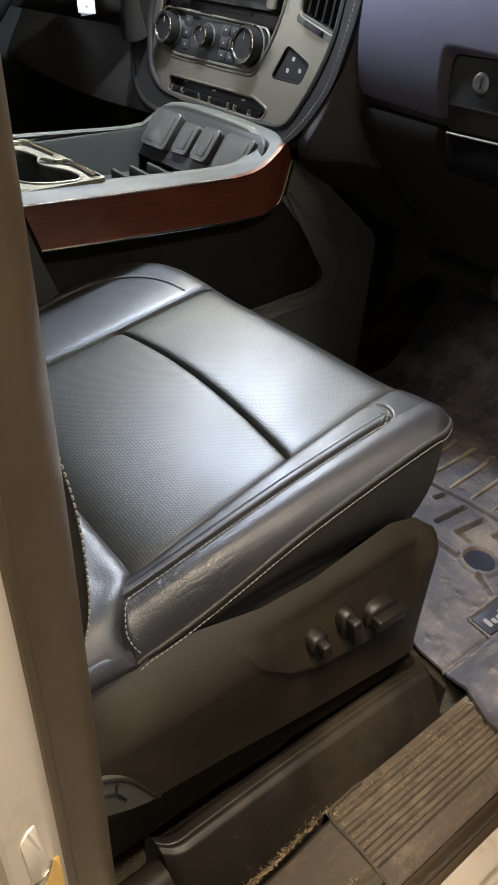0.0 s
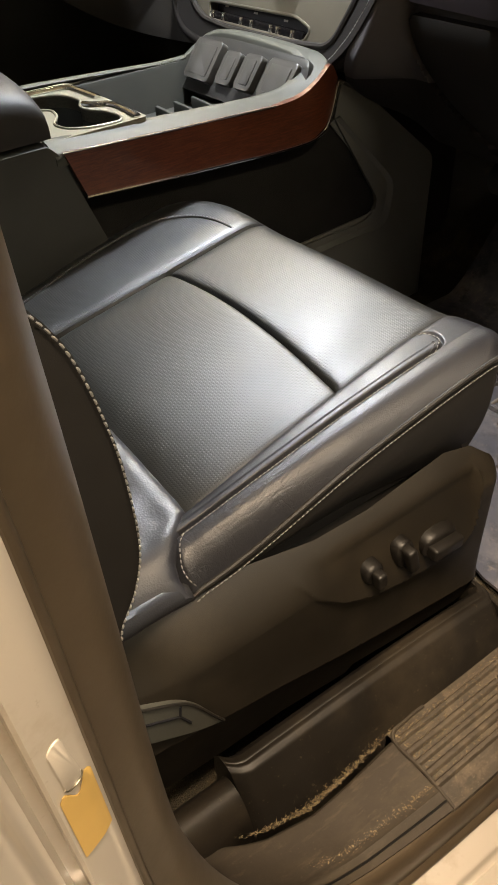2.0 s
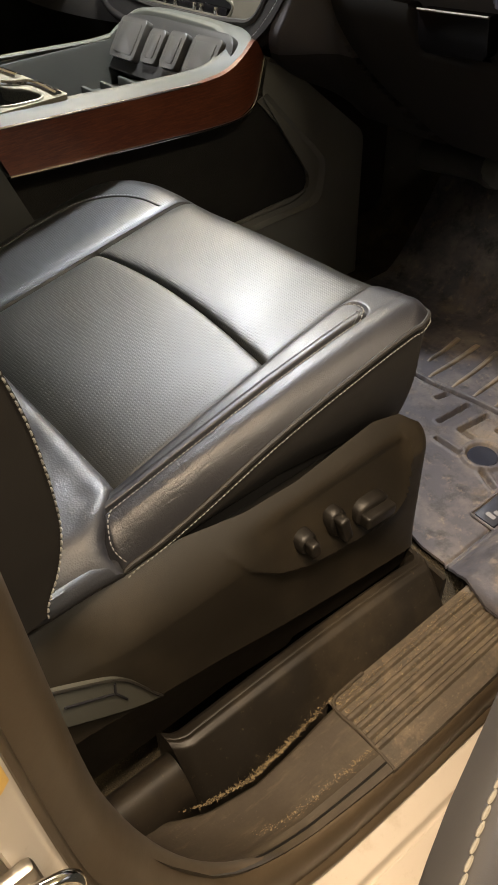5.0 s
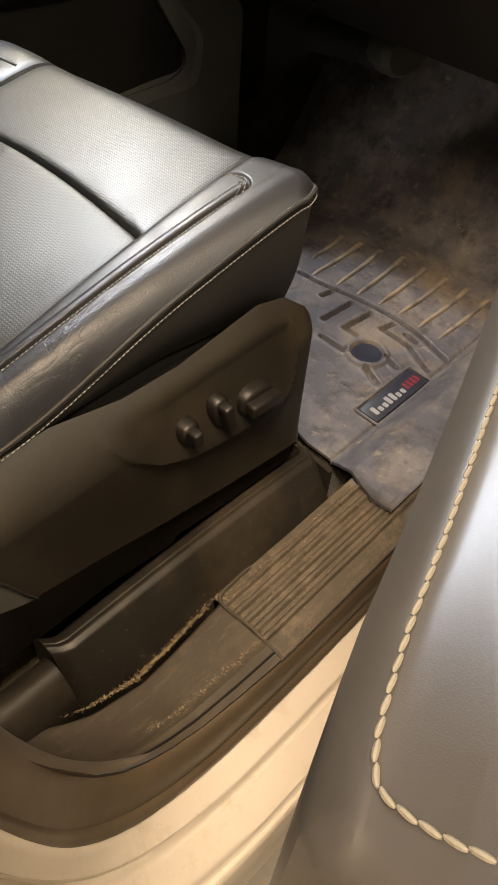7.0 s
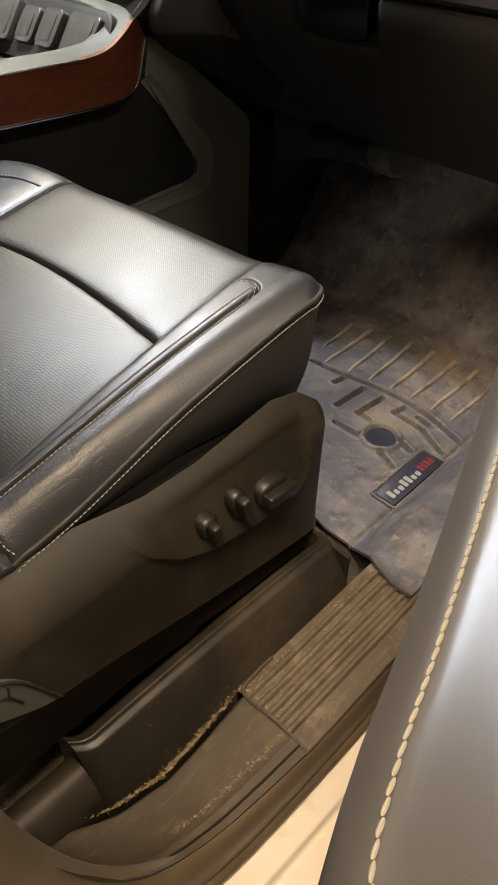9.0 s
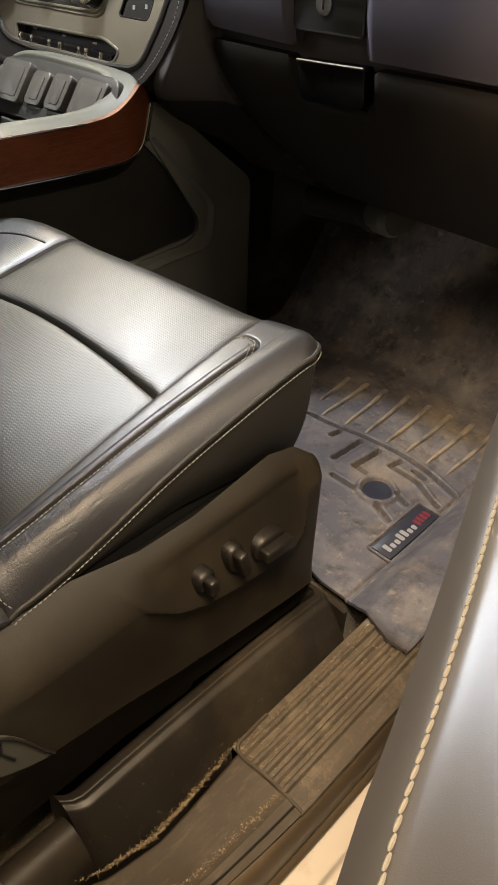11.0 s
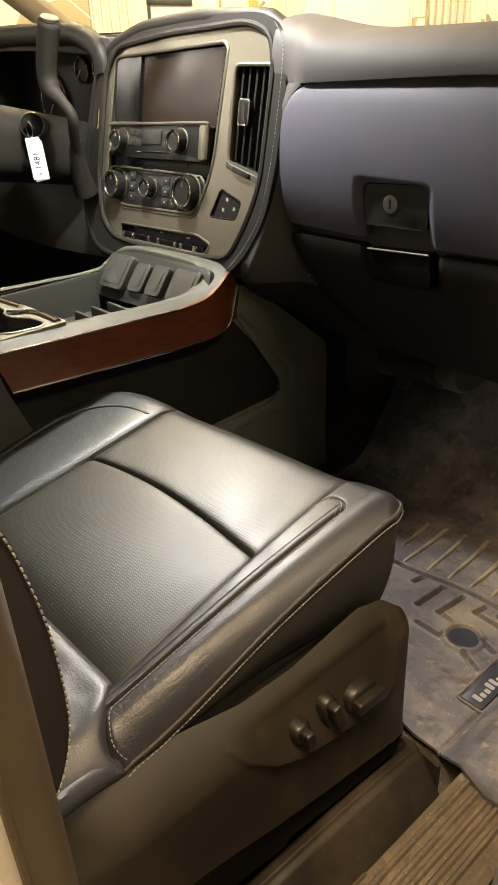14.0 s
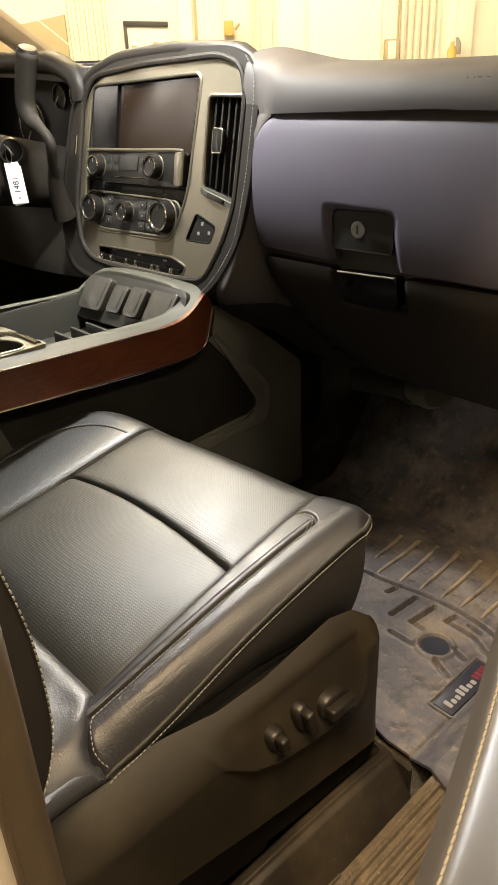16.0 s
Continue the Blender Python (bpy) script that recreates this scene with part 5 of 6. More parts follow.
FRAME = rounded([(0.728, 0.422), (0.742, 0.476), (0.80, 0.44), (0.965, 0.305), (0.97, 0.02), (0.30, 0.02), (0.30, 0.225), (0.80, 0.226), (0.829, 0.238), (0.834, 0.262)], [0.01, 0.006, 0.02, 0.02, 0, 0, 0, 0.03, 0.014, 0.014], 6)
part("side_frame", slab(FRAME, con(0.738), 0.03, 0.006, 3), frame_grey, console, "dark grey frame sweeping down to the floor")
HOLLOW = smooth_line([(0.722, 0, 0.414), (0.781, 0, 0.348), (0.826, 0, 0.298), (0.835, 0, 0.282), (0.828, 0, 0.243), (0.812, 0, 0.235), (0.755, 0, 0.233), (0.60, 0, 0.226), (0.40, 0, 0.222)], 60)
HOLLOW_OUT = smooth_line([(0.736, 0, 0.424), (0.798, 0, 0.358), (0.855, 0, 0.298), (0.866, 0, 0.270), (0.858, 0, 0.220), (0.835, 0, 0.206), (0.76, 0, 0.206), (0.60, 0, 0.200), (0.40, 0, 0.197)], 60)
part("frame_chamfer", sheet(lambda u, v: HOLLOW[u].lerp(HOLLOW_OUT[u], v) + V(0, 0.742 - 0.009 * v + 0.002 * math.sin(v * 3.1), 0), range(60), np.linspace(0, 1, 6), (0, 0.008, 0)), frame_grey, console, "slanted edge round the hollow")
part("console_body", slab(rounded([(-0.35, 0.03), (0.425, 0.03), (0.2685, 0.486), (0.255, 0.500), (-0.35, 0.500)], 0.006), con(0.724), 0.316, 0.006, 3), plastic_grey, console, "smooth dark grey rear body of the console")
part("bin_floor", rbox((0.25, 0.760, 0.36), (0.70, 1.03, 0.40), 0.004), plastic_grey, console)
part("bin_wall", rbox((0.26, 0.733, 0.422), (0.69, 0.750, 0.470), 0.003), plastic_grey, console)


def cup_top(a, b, c):
    return V(a, b, 0.4955 + c)


HOLE = rounded([(0.27, 0.945), (0.317, 0.934), (0.350, 0.924), (0.366, 0.902), (0.371, 0.868), (0.357, 0.849), (0.360, 0.826), (0.377, 0.803), (0.383, 0.770), (0.372, 0.755), (0.332, 0.760), (0.305, 0.778), (0.298, 0.806), (0.318, 0.832), (0.322, 0.862), (0.304, 0.874), (0.27, 0.868)], 0.016, 5)
part("cup_holder_rim", holed(rounded([(0.215, 0.750), (0.410, 0.750), (0.407, 0.80), (0.404, 0.85), (0.399, 0.913), (0.394, 0.966), (0.215, 0.975)], 0.008), [HOLE], cup_top, 0.016), pale_trim, console, "pale satin cup holder surround")
part("cup_rim_edge", tube([cup_top(a, b, 0.0004) for a, b in HOLE], 0.0022, 8, closed=True), pale_trim, console, "rounded edge of the cup holder")
for run in (((0.30, 0.947), (0.335, 0.9445), (0.372, 0.941), (0.385, 0.930), (0.390, 0.900), (0.394, 0.864)), ((0.364, 0.851), (0.374, 0.839), (0.390, 0.829), (0.3965, 0.812), (0.398, 0.785), (0.397, 0.755))):
    part("cup_holder_chrome_bar", tube(smooth_line([cup_top(a, b, 0.0020) for a, b in run], 40), 0.0036, 10, squash=1.5), chrome, console, "bright chrome inlay")
part("cup_wall", sheet(lambda u, v: cup_top(*HOLE[int(u) % len(HOLE)], -0.085 * v), range(len(HOLE) + 1), np.linspace(0, 1, 4)), plastic_grey, console)
part("cup_floor", rbox((0.22, 0.752, 0.400), (0.39, 0.96, 0.412), 0.002), plastic_smooth, console)
part("cup_holder_front", slab([(0.752, 0.40), (0.964, 0.40), (0.964, 0.489), (0.752, 0.489)], lambda a, b, c: V(0.404 - 0.05 * (a - 0.752) + c, a, b), 0.004), plastic_grey, console)

# power outlets on the slanted panel at the front of the bin
PN = V(-0.80, 0.0, 0.60)


def on_power(y, z, c):
    """On the slanted panel, by true y and z."""
    return V(0.676 + 0.75 * (z - 0.495), y, z) + PN * c


power = part("outlet_panel", slab(rounded([(1.040, 0.428), (0.742, 0.436), (0.738, 0.492), (0.752, 0.512), (0.95, 0.507), (1.035, 0.500)], 0.014), on_power, 0.03, 0.003), plastic, console)
for y0, y1, z0, z1, lift in ((1.018, 0.946, 0.442, 0.497, 0.013), (0.934, 0.893, 0.448, 0.493, 0.010), (0.880, 0.838, 0.450, 0.497, 0.012), (0.824, 0.758, 0.452, 0.502, 0.009)):
    cov = part("outlet_cover", slab(rounded([(y0, z0), (y1, z0 + 0.002), (y1, z1), (y0, z1 - 0.002)], 0.006), lambda a, b, c, k=lift: on_power(a, b, c + k), lift + 0.002, 0.003, 3), taupe, power, "hinged outlet cover")
    if lift > 0.007:
        part("cover_inset", slab(rounded([(y0 - 0.009, z0 + 0.007), (y1 + 0.009, z0 + 0.008), (y1 + 0.009, z1 - 0.007), (y0 - 0.009, z1 - 0.008)], 0.003), lambda a, b, c, k=lift: on_power(a, b, c + k + 0.0012), 0.002, 0.0008), taupe, cov)
for i in range(3):
    part("coin_slot", rbox((0.545 + 0.035 * i, 0.80, 0.398), (0.552 + 0.035 * i, 0.98, 0.425), 0.002), plastic_grey, console)

armrest = part("armrest_lid", sheet(lambda u, v: V(-0.30 + 0.566 * math.sin(u * math.pi / 2) ** 0.55, 0.895 - 0.16 * math.cos(v * math.pi), 0.505 + 0.088 * (math.sin(v * math.pi) ** 0.35) * (math.cos(u * math.pi / 2) ** 0.28 if u < 1 else 0)), np.linspace(0, 1, 40), np.linspace(0, 1, 40)), leather_matt, console, "padded black leather armrest lid")
part("armrest_stitching", stitches([V(-0.30 + 0.566 * math.sin(u * math.pi / 2) ** 0.55 + 0.0008, 0.7415, 0.508 + 0.085 * 0.52 * (math.cos(u * math.pi / 2) ** 0.28)) for u in np.linspace(0.1, 0.985, 30)], 0.0048, 0.0018, 0.0007), thread_dull, armrest)

# ---------------------------------------------------------------- dashboard

dash = thing("dashboard", (0.9, 0.6, 0.4), "slate-grey soft dashboard with glove box and silver centre stack", "dashboard")


def stack(y, z, c):
    return V(0.757 + 0.2297 * (z - 0.607), y, z) + V(-0.975, 0, 0.224) * c


def lid_gap(y, z):
    """Distance outside the outline that both glove box lids fill."""
    top = 0.803 - 0.045 * (y - 0.34)
    side = 0.6535 - 3.5 * max(0, 0.585 - z) ** 2
    r = 0.055
    if y > side - r and z > top - r:
        return math.hypot(y - side + r, z - top + r) - r
    return max(y - side, z - top)


def fascia(y, z):
    right = 0.774 + (0.105 * (max(0, 0.572 - z) / 0.20) ** 1.5)
    left = stack(0.675, z, 0.0095).x + 0.10 * max(0, (0.53 - z) / 0.1) ** 2
    k = step((y - 0.645) / 0.035) if z < 0.76 else step((y - 0.645 + 0.9 * (z - 0.76)) / (0.035 + 0.7 * (z - 0.76)))
    d = lid_gap(y, z)
    sunk = 0.020 * (1 - step((d + 0.0015) / 0.003)) + 0.0025 * math.exp(-max(0, d) / 0.004)
    return V(right + (left - right) * k + sunk, y + 0.045 * max(0, (0.58 - z) / 0.12) ** 1.4 * step((y - 0.64) / 0.04), z)


PADLINE = smooth_line([(0.7725, 0, 0.8035), (0.7712, 0, 0.810), (0.7735, 0, 0.822), (0.783, 0, 0.838), (0.803, 0, 0.850), (0.84, 0, 0.8555), (0.90, 0, 0.857), (1.0, 0, 0.855), (1.12, 0, 0.849), (1.32, 0, 0.83)], 60)


def pad(p, y):
    """The pad over the glove box, rolling up and over to the windscreen, swelling toward the centre stack."""
    low = 1 - step((p.z - 0.806) / 0.035)
    h = step((y - 0.56) / 0.19) * (1 - step((p.x - 0.85) / 0.16))
    k = step((y - 0.609) / 0.063)
    up = step((p.z - 0.80) / 0.05)
    return V(p.x + 0.018 * k, y, p.z - 0.045 * max(0, y - 0.34) * low + 0.030 * h * up + 0.004 * up * step((0.5 - y) / 0.3) - 0.006 * max(0, (0.12 - y) / 0.12))


LEVELS = list(np.arange(0.37, 0.735, 0.008)) + list(np.arange(0.735, 0.8005, 0.002))


def dash_row(r, y):
    if r < 2:
        return V((1.02, 0.95)[r], y, (0.364, 0.361)[r])
    if r < 2 + len(LEVELS):
        z = LEVELS[r - 2]
        return fascia(y, z - 0.045 * max(0, y - 0.34) * max(0, z - 0.735) / 0.065)
    return pad(PADLINE[r - 2 - len(LEVELS)], y)


COLUMNS = list(np.linspace(0.0, 0.56, 30)) + list(np.arange(0.565, 0.70, 0.0022))
SPLIT = 2 + sum(z < 0.475 for z in LEVELS)
part("upper_pad", sheet(dash_row, range(SPLIT, 2 + len(LEVELS) + len(PADLINE)), COLUMNS, (0.012, 0, -0.004)), dash_skin, dash, "soft slate-grey dash skin rolling over to the windscreen")
part("lower_skin", sheet(dash_row, range(0, SPLIT + 1), COLUMNS, (0.012, 0, 0.004)), dash_low, dash)
part("dash_top", sheet(lambda u, y: V(stack(y, 0.872, 0).x + 0.02 + (1.30 - 0.84) * u, y, 0.8775 - 0.026 * step(u / 0.32) - 0.02 * u * u - 0.012 * (1 - u) ** 6), np.linspace(0, 1, 16), np.linspace(0.69, 1.22, 24), (0, 0, -0.02)), dash_skin, dash)


def face(x):
    """A frame on the dash's face: a toward the passenger's door (from y = 0.66), b up, c toward the seat."""
    return lambda a, b, c: V(x - c + 0.03 * max(0, (b - 0.74) / 0.06) ** 2, 0.66 - a, b)


LATCH = rounded([(0.158, 0.57), (0.158, 0.668), (0.170, 0.678), (0.277, 0.684), (0.291, 0.672), (0.291, 0.57)], [0, 0.012, 0.008, 0.008, 0.012, 0])
DOOR = rounded([(0.008, 0.588), (0.166, 0.586), (0.166, 0.658), (0.174, 0.667), (0.271, 0.673), (0.279, 0.665), (0.280, 0.588), (0.652, 0.597), (0.652, 0.811), (0.32, 0.8035), (0.008, 0.7895)], [0.012, 0.005, 0.010, 0.008, 0.008, 0.010, 0.005, 0.006, 0.01, 0.02, 0.055], 9)


def toward(a, b, lo, hi, z0, z1, reach):
    """1 at a block's edge, falling softly to 0 at reach away from it."""
    d = math.hypot(max(lo - a, 0, a - hi), max(z0 - b, 0, b - z1))
    return 1 - step(d / reach)


def door_bow(a, b, c):
    """The glove box lid bellies out toward its middle and dips round the latch."""
    belly = 0.023 * (1 - ((b - 0.685) / 0.115) ** 2)
    dent = 0.008 * toward(a, b, 0.168, 0.278, 0.50, 0.662, 0.014)
    return V(0.7815 - c - belly + dent + 0.002 * max(0, (b - 0.765) / 0.03) ** 2, 0.66 - a, b)


def bowed(outline, fn, depth, bevel, cuts_a, cuts_b):
    bm = slab(outline, lambda a, b, c: V(a, b, c), depth, bevel, 3)
    for x in cuts_a:
        bmesh.ops.bisect_plane(bm, geom=bm.verts[:] + bm.edges[:] + bm.faces[:], plane_co=(x, 0, 0), plane_no=(1, 0, 0))
    for y in cuts_b:
        bmesh.ops.bisect_plane(bm, geom=bm.verts[:] + bm.edges[:] + bm.faces[:], plane_co=(0, y, 0), plane_no=(0, 1, 0))
    for v in bm.verts:
        v.co = fn(*v.co)
    return bm


part("glove_box_lid", bowed(DOOR, door_bow, 0.02, 0.005, list(np.arange(0.02, 0.15, 0.02)) + list(np.arange(0.151, 0.296, 0.0035)) + list(np.arange(0.30, 0.65, 0.03)), list(np.arange(0.595, 0.65, 0.01)) + list(np.arange(0.651, 0.69, 0.0035)) + list(np.arange(0.695, 0.80, 0.008))), lid_skin_bluelit, dash, "slate-grey glove box lid with a lock")
part("dash_frame", slab([(-0.01, 0.56), (0.66, 0.56), (0.66, 0.80), (-0.01, 0.80)], face(0.825), 0.03), ink, dash)
LOW = rounded([(0.012, 0.37), (0.655, 0.37), (0.655, 0.588), (0.296, 0.5785), (0.292, 0.572), (0.290, 0.535), (0.284, 0.525), (0.178, 0.517), (0.170, 0.527), (0.166, 0.565), (0.160, 0.574), (0.012, 0.572)], 0.006, 4)


def low_bow(a, b, c):
    back = 0.105 * max(0, (0.572 - b) / 0.20) ** 1.5
    dent = 0.007 * toward(a, b, 0.168, 0.288, 0.523, 0.62, 0.012)
    left = 3.5 * max(0, 0.585 - b) ** 2 * max(0, 1 - (a - 0.012) / 0.3)
    return V(0.778 - c + back + dent, 0.66 - a - left, b)


part("lower_glove_box", bowed(LOW, low_bow, 0.02, 0.005, list(np.arange(0.02, 0.15, 0.03)) + list(np.arange(0.152, 0.305, 0.004)) + list(np.arange(0.32, 0.65, 0.04)), list(np.arange(0.375, 0.50, 0.012)) + list(np.arange(0.502, 0.58, 0.004))), dash_low, dash, "brown-black lower glove box lid")
latch = part("latch_plate", slab(rounded([(0.1690, 0.607), (0.2775, 0.611), (0.2775, 0.664), (0.271, 0.6705), (0.1755, 0.6645), (0.1690, 0.658)], 0.005), face(0.7700), 0.02, 0.003), plastic, dash, "black latch plate")
part("lock_cylinder", turned([(0.0125, 0), (0.0125, 0.0010), (0.0115, 0.0016), (0.006, 0.0014)], (0.7700, 0.445, 0.640), (-1, 0, 0), 28), steel, latch, "round steel lock")
part("key_slot", rbox((0.7679, 0.4435, 0.634), (0.7691, 0.4465, 0.647), 0.0004), ink, latch)
# Dark sheet standing for the shade behind the latch plate.
part("latch_recess_shade", slab([(0.160, 0.55), (0.290, 0.555), (0.290, 0.67), (0.160, 0.666)], face(0.805), 0.01), void, dash)
part("pull_handle", slab(rounded([(0.1735, 0.572), (0.2835, 0.579), (0.2835, 0.536), (0.277, 0.529), (0.184, 0.522), (0.1775, 0.529)], 0.005), lambda a, b, c: V(0.7755 - c + (0.566 - b) * 0.16, 0.66 - a, b), 0.02, 0.003, 3), piano, dash, "glossy black pull handle")
part("handle_edge", tube([(0.7735, 0.485, 0.5722), (0.773, 0.43, 0.5755), (0.7735, 0.378, 0.5785)], 0.0016, 6), silver, dash)
words("airbag_lettering", "AIRBAG", 0.020, Matrix.Translation((0.779, 0.265, 0.833)) @ Matrix.Rotation(radians(-90), 4, "Z") @ Matrix.Rotation(radians(62), 4, "X"), surround_skin, dash, 0.0003)
part("footwell_duct", tube(smooth_line([(0.99, 0.60, 0.30), (0.985, 0.50, 0.315), (0.97, 0.42, 0.325)], 20), [0.03] * 14 + [0.032, 0.034, 0.034, 0.032, 0.028, 0.02], 14, squash=1.3), plastic_grey, dash, "black footwell duct")
part("duct_mouth", tube([(0.976, 0.448, 0.326), (0.968, 0.415, 0.330), (0.966, 0.405, 0.330)], [0.0345, 0.036, 0.030], 16, squash=1.3), frame_grey, dash)
part("knee_side", slab(rounded([(0.80, 0.10), (1.10, 0.10), (1.10, 0.56), (0.80, 0.56), (0.765, 0.53), (0.79, 0.44)], 0.02), lambda a, b, c: V(a, 0.80 - c, b), 0.05, 0.008), dash_low, dash)

# centre stack, laid out on its leaning face by true y and z


SURROUND = rounded([(0.735, 0.884), (0.684, 0.860), (0.664, 0.825), (0.662, 0.677), (0.672, 0.592), (0.714, 0.520), (0.76, 0.484), (0.85, 0.474), (1.10, 0.470), (1.165, 0.482), (1.208, 0.54), (1.214, 0.62), (1.208, 0.70), (1.196, 0.79), (1.150, 0.846), (1.057, 0.873), (0.90, 0.884)], 0.03, 5)
BEZEL = rounded([(1.162, 0.800), (1.125, 0.843), (0.97, 0.861), (0.767, 0.872), (0.712, 0.856), (0.696, 0.815), (0.694, 0.645), (0.712, 0.587), (0.750, 0.518), (0.85, 0.508), (1.026, 0.503), (1.100, 0.508), (1.140, 0.534), (1.166, 0.605), (1.164, 0.689)], 0.025, 5)
PANEL = rounded([(1.139, 0.826), (0.822, 0.846), (0.811, 0.838), (0.820, 0.664), (0.832, 0.622), (0.856, 0.577), (1.083, 0.568), (1.142, 0.582), (1.145, 0.66)], [0.02, 0.012, 0.008, 0.05, 0.03, 0.02, 0.05, 0.03, 0.05], 6)
VENT = rounded([(0.790, 0.813), (0.705, 0.813), (0.699, 0.650), (0.783, 0.668)], [0.014, 0.006, 0.01, 0.012], 5)
HEAT = rounded([(0.793, 0.627), (0.738, 0.611), (0.748, 0.581), (0.815, 0.579)], 0.008, 5)
TOGGLE = rounded([(1.085, 0.535), (0.845, 0.545), (0.805, 0.534), (0.818, 0.514), (1.080, 0.508)], 0.010, 5)
part("stitched_surround", holed(SURROUND, [BEZEL], lambda a, b, c: stack(a, b, c + 0.012), 0.14), surround_skin, dash, "padded dash surround with one stitched seam")
ROLL = [(0.70, 0.540), (0.74, 0.505), (0.79, 0.480)] + [p for p in SURROUND if p[0] > 0.80] + [(0.77, 0.8835), (0.735, 0.880), (0.705, 0.866)]
part("surround_roll", tube([stack(a, b, 0.002 if 2 < i < len(ROLL) - 3 else -0.010) for i, (a, b) in enumerate(ROLL)], 0.0125, 12), surround_skin, dash)
part("surround_inner_roll", tube([stack(a, b, 0.010) for a, b in BEZEL], 0.0055, 8, closed=True), dash_low, dash)
seam = [p for p in [(0.70, 0.868), (0.679, 0.845), (0.672, 0.81), (0.669, 0.74), (0.670, 0.677), (0.679, 0.600), (0.700, 0.556), (0.722, 0.526), (0.75, 0.500), (0.80, 0.488)]]
part("surround_stitching", stitches(smooth_line([stack(a, b, 0.0165) for a, b in seam], 90), 0.0042, 0.0022, 0.0006), thread_dull, dash)
bezel = part("silver_bezel", holed(BEZEL, [PANEL, VENT, HEAT, TOGGLE], lambda a, b, c: stack(a, b, c + 0.006), 0.03), silver, dash, "satin silver centre stack bezel")
for loop, r, m in ((PANEL, 0.0035, silver), (VENT, 0.0035, silver), (HEAT, 0.0016, plastic_smooth), (TOGGLE, 0.0028, silver)):
    part("bezel_lip", tube([stack(a, b, 0.005) for a, b in loop], r, 8, closed=True), m, bezel)
part("stack_back", slab([(1.17, 0.50), (0.69, 0.50), (0.69, 0.86), (1.17, 0.86)], lambda a, b, c: stack(a, b, c - 0.04), 0.02), ink, dash)

glossy = part("gloss_panel", slab(PANEL, lambda a, b, c: stack(a, b, c - 0.004), 0.02), piano, dash, "gloss black control panel", smooth=False)
part("display", slab(rounded([(1.050, 0.832), (0.820, 0.841), (0.828, 0.722), (1.046, 0.714)], 0.006), lambda a, b, c: stack(a, b, c - 0.001), 0.004, 0.0008), screen_glass, glossy, "dark blank display screen", smooth=False)
part("display_side", slab(rounded([(1.132, 0.822), (1.058, 0.831), (1.054, 0.716), (1.128, 0.712)], 0.006), lambda a, b, c: stack(a, b, c + 0.002 + (a - 1.055) * 0.03), 0.006, 0.001), piano, glossy, smooth=False)
part("display_rim", tube([stack(a, b, 0.002) for a, b in rounded([(1.136, 0.8275), (0.818, 0.8455), (0.8255, 0.718), (1.130, 0.708)], 0.006)], 0.0026, 6, closed=True), plastic_smooth, glossy)

radio = part("radio_bar", slab(rounded([(1.126, 0.709), (0.832, 0.723), (0.828, 0.664), (1.122, 0.655)], 0.008), lambda a, b, c: stack(a, b, c + 0.016), 0.022, 0.004, 3), plastic_smooth, glossy, "black radio control bar with two knobs")
part("radio_trim", tube(smooth_line([stack(1.122, 0.662, 0.0165), stack(1.126, 0.706, 0.0165), stack(1.10, 0.7115, 0.0165), stack(0.98, 0.7165, 0.0165), stack(0.842, 0.7235, 0.0165), stack(0.832, 0.718, 0.0165), stack(0.830, 0.668, 0.0165)], 50), 0.0034, 8), silver, radio)
part("radio_end_cap", slab(rounded([(0.850, 0.720), (0.833, 0.721), (0.829, 0.666), (0.846, 0.667)], 0.004), lambda a, b, c: stack(a, b, c + 0.019), 0.004, 0.001), silver, radio)


def dial(parent, y, z, r, depth, base, label):
    """A round control: a skirt, a chrome ring and a dished face."""
    ax = (-0.975, 0, 0.224)
    o = stack(y, z, base)
    ob = part("dial", turned([(r, 0), (r, depth * 0.7), (r * 0.94, depth), (r * 0.78, depth * 1.02), (r * 0.72, depth * 0.9)], o, ax, 32), plastic_smooth, parent, label)
    part("dial_ring", tube([o + V(*ax) * depth * 0.98 + (V(0, 1, 0) * math.cos(k) + V(0.224, 0, 0.975) * math.sin(k)) * r * 0.86 for k in np.linspace(0, 2 * math.pi, 36, endpoint=False)], max(0.0016, r * 0.085), 8, closed=True), chrome, ob)
    part("dial_base_ring", tube([o + V(*ax) * 0.001 + (V(0, 1, 0) * math.cos(k) + V(0.224, 0, 0.975) * math.sin(k)) * r * 1.10 for k in np.linspace(0, 2 * math.pi, 36, endpoint=False)], 0.0014, 6, closed=True), silver, ob)
    part("dial_pointer", tube([o + V(*ax) * depth * 0.93 + V(0.224, 0, 0.975) * r * 0.3, o + V(*ax) * depth * 0.95 + V(0.224, 0, 0.975) * r * 0.62], 0.0008, 6), mark_dim, ob)
    return ob


dial(radio, 1.082, 0.683, 0.0195, 0.018, 0.016, "black radio dial with a chrome ring")
dial(radio, 0.902, 0.692, 0.0195, 0.018, 0.016, "black radio dial with a chrome ring")
part("radio_button", slab(rounded([(1.012, 0.706), (0.957, 0.708), (0.957, 0.684), (1.012, 0.681)], 0.002), lambda a, b, c: stack(a, b, c + 0.018), 0.003, 0.0008), plastic, radio)
for a in (1.050, 1.028, 0.944, 0.928):
    for b in (0.700, 0.683):
        part("radio_key", slab(rounded([(a + 0.008, b + 0.005), (a - 0.008, b + 0.005), (a - 0.008, b - 0.006), (a + 0.008, b - 0.006)], 0.0015, 2), lambda p, q, c: stack(p, q, c + 0.0172), 0.002, 0.0005), plastic, radio)
part("radio_underline", tube([stack(1.03, 0.6675, 0.0162), stack(0.925, 0.6725, 0.0162)], 0.0011, 6), chrome, radio)
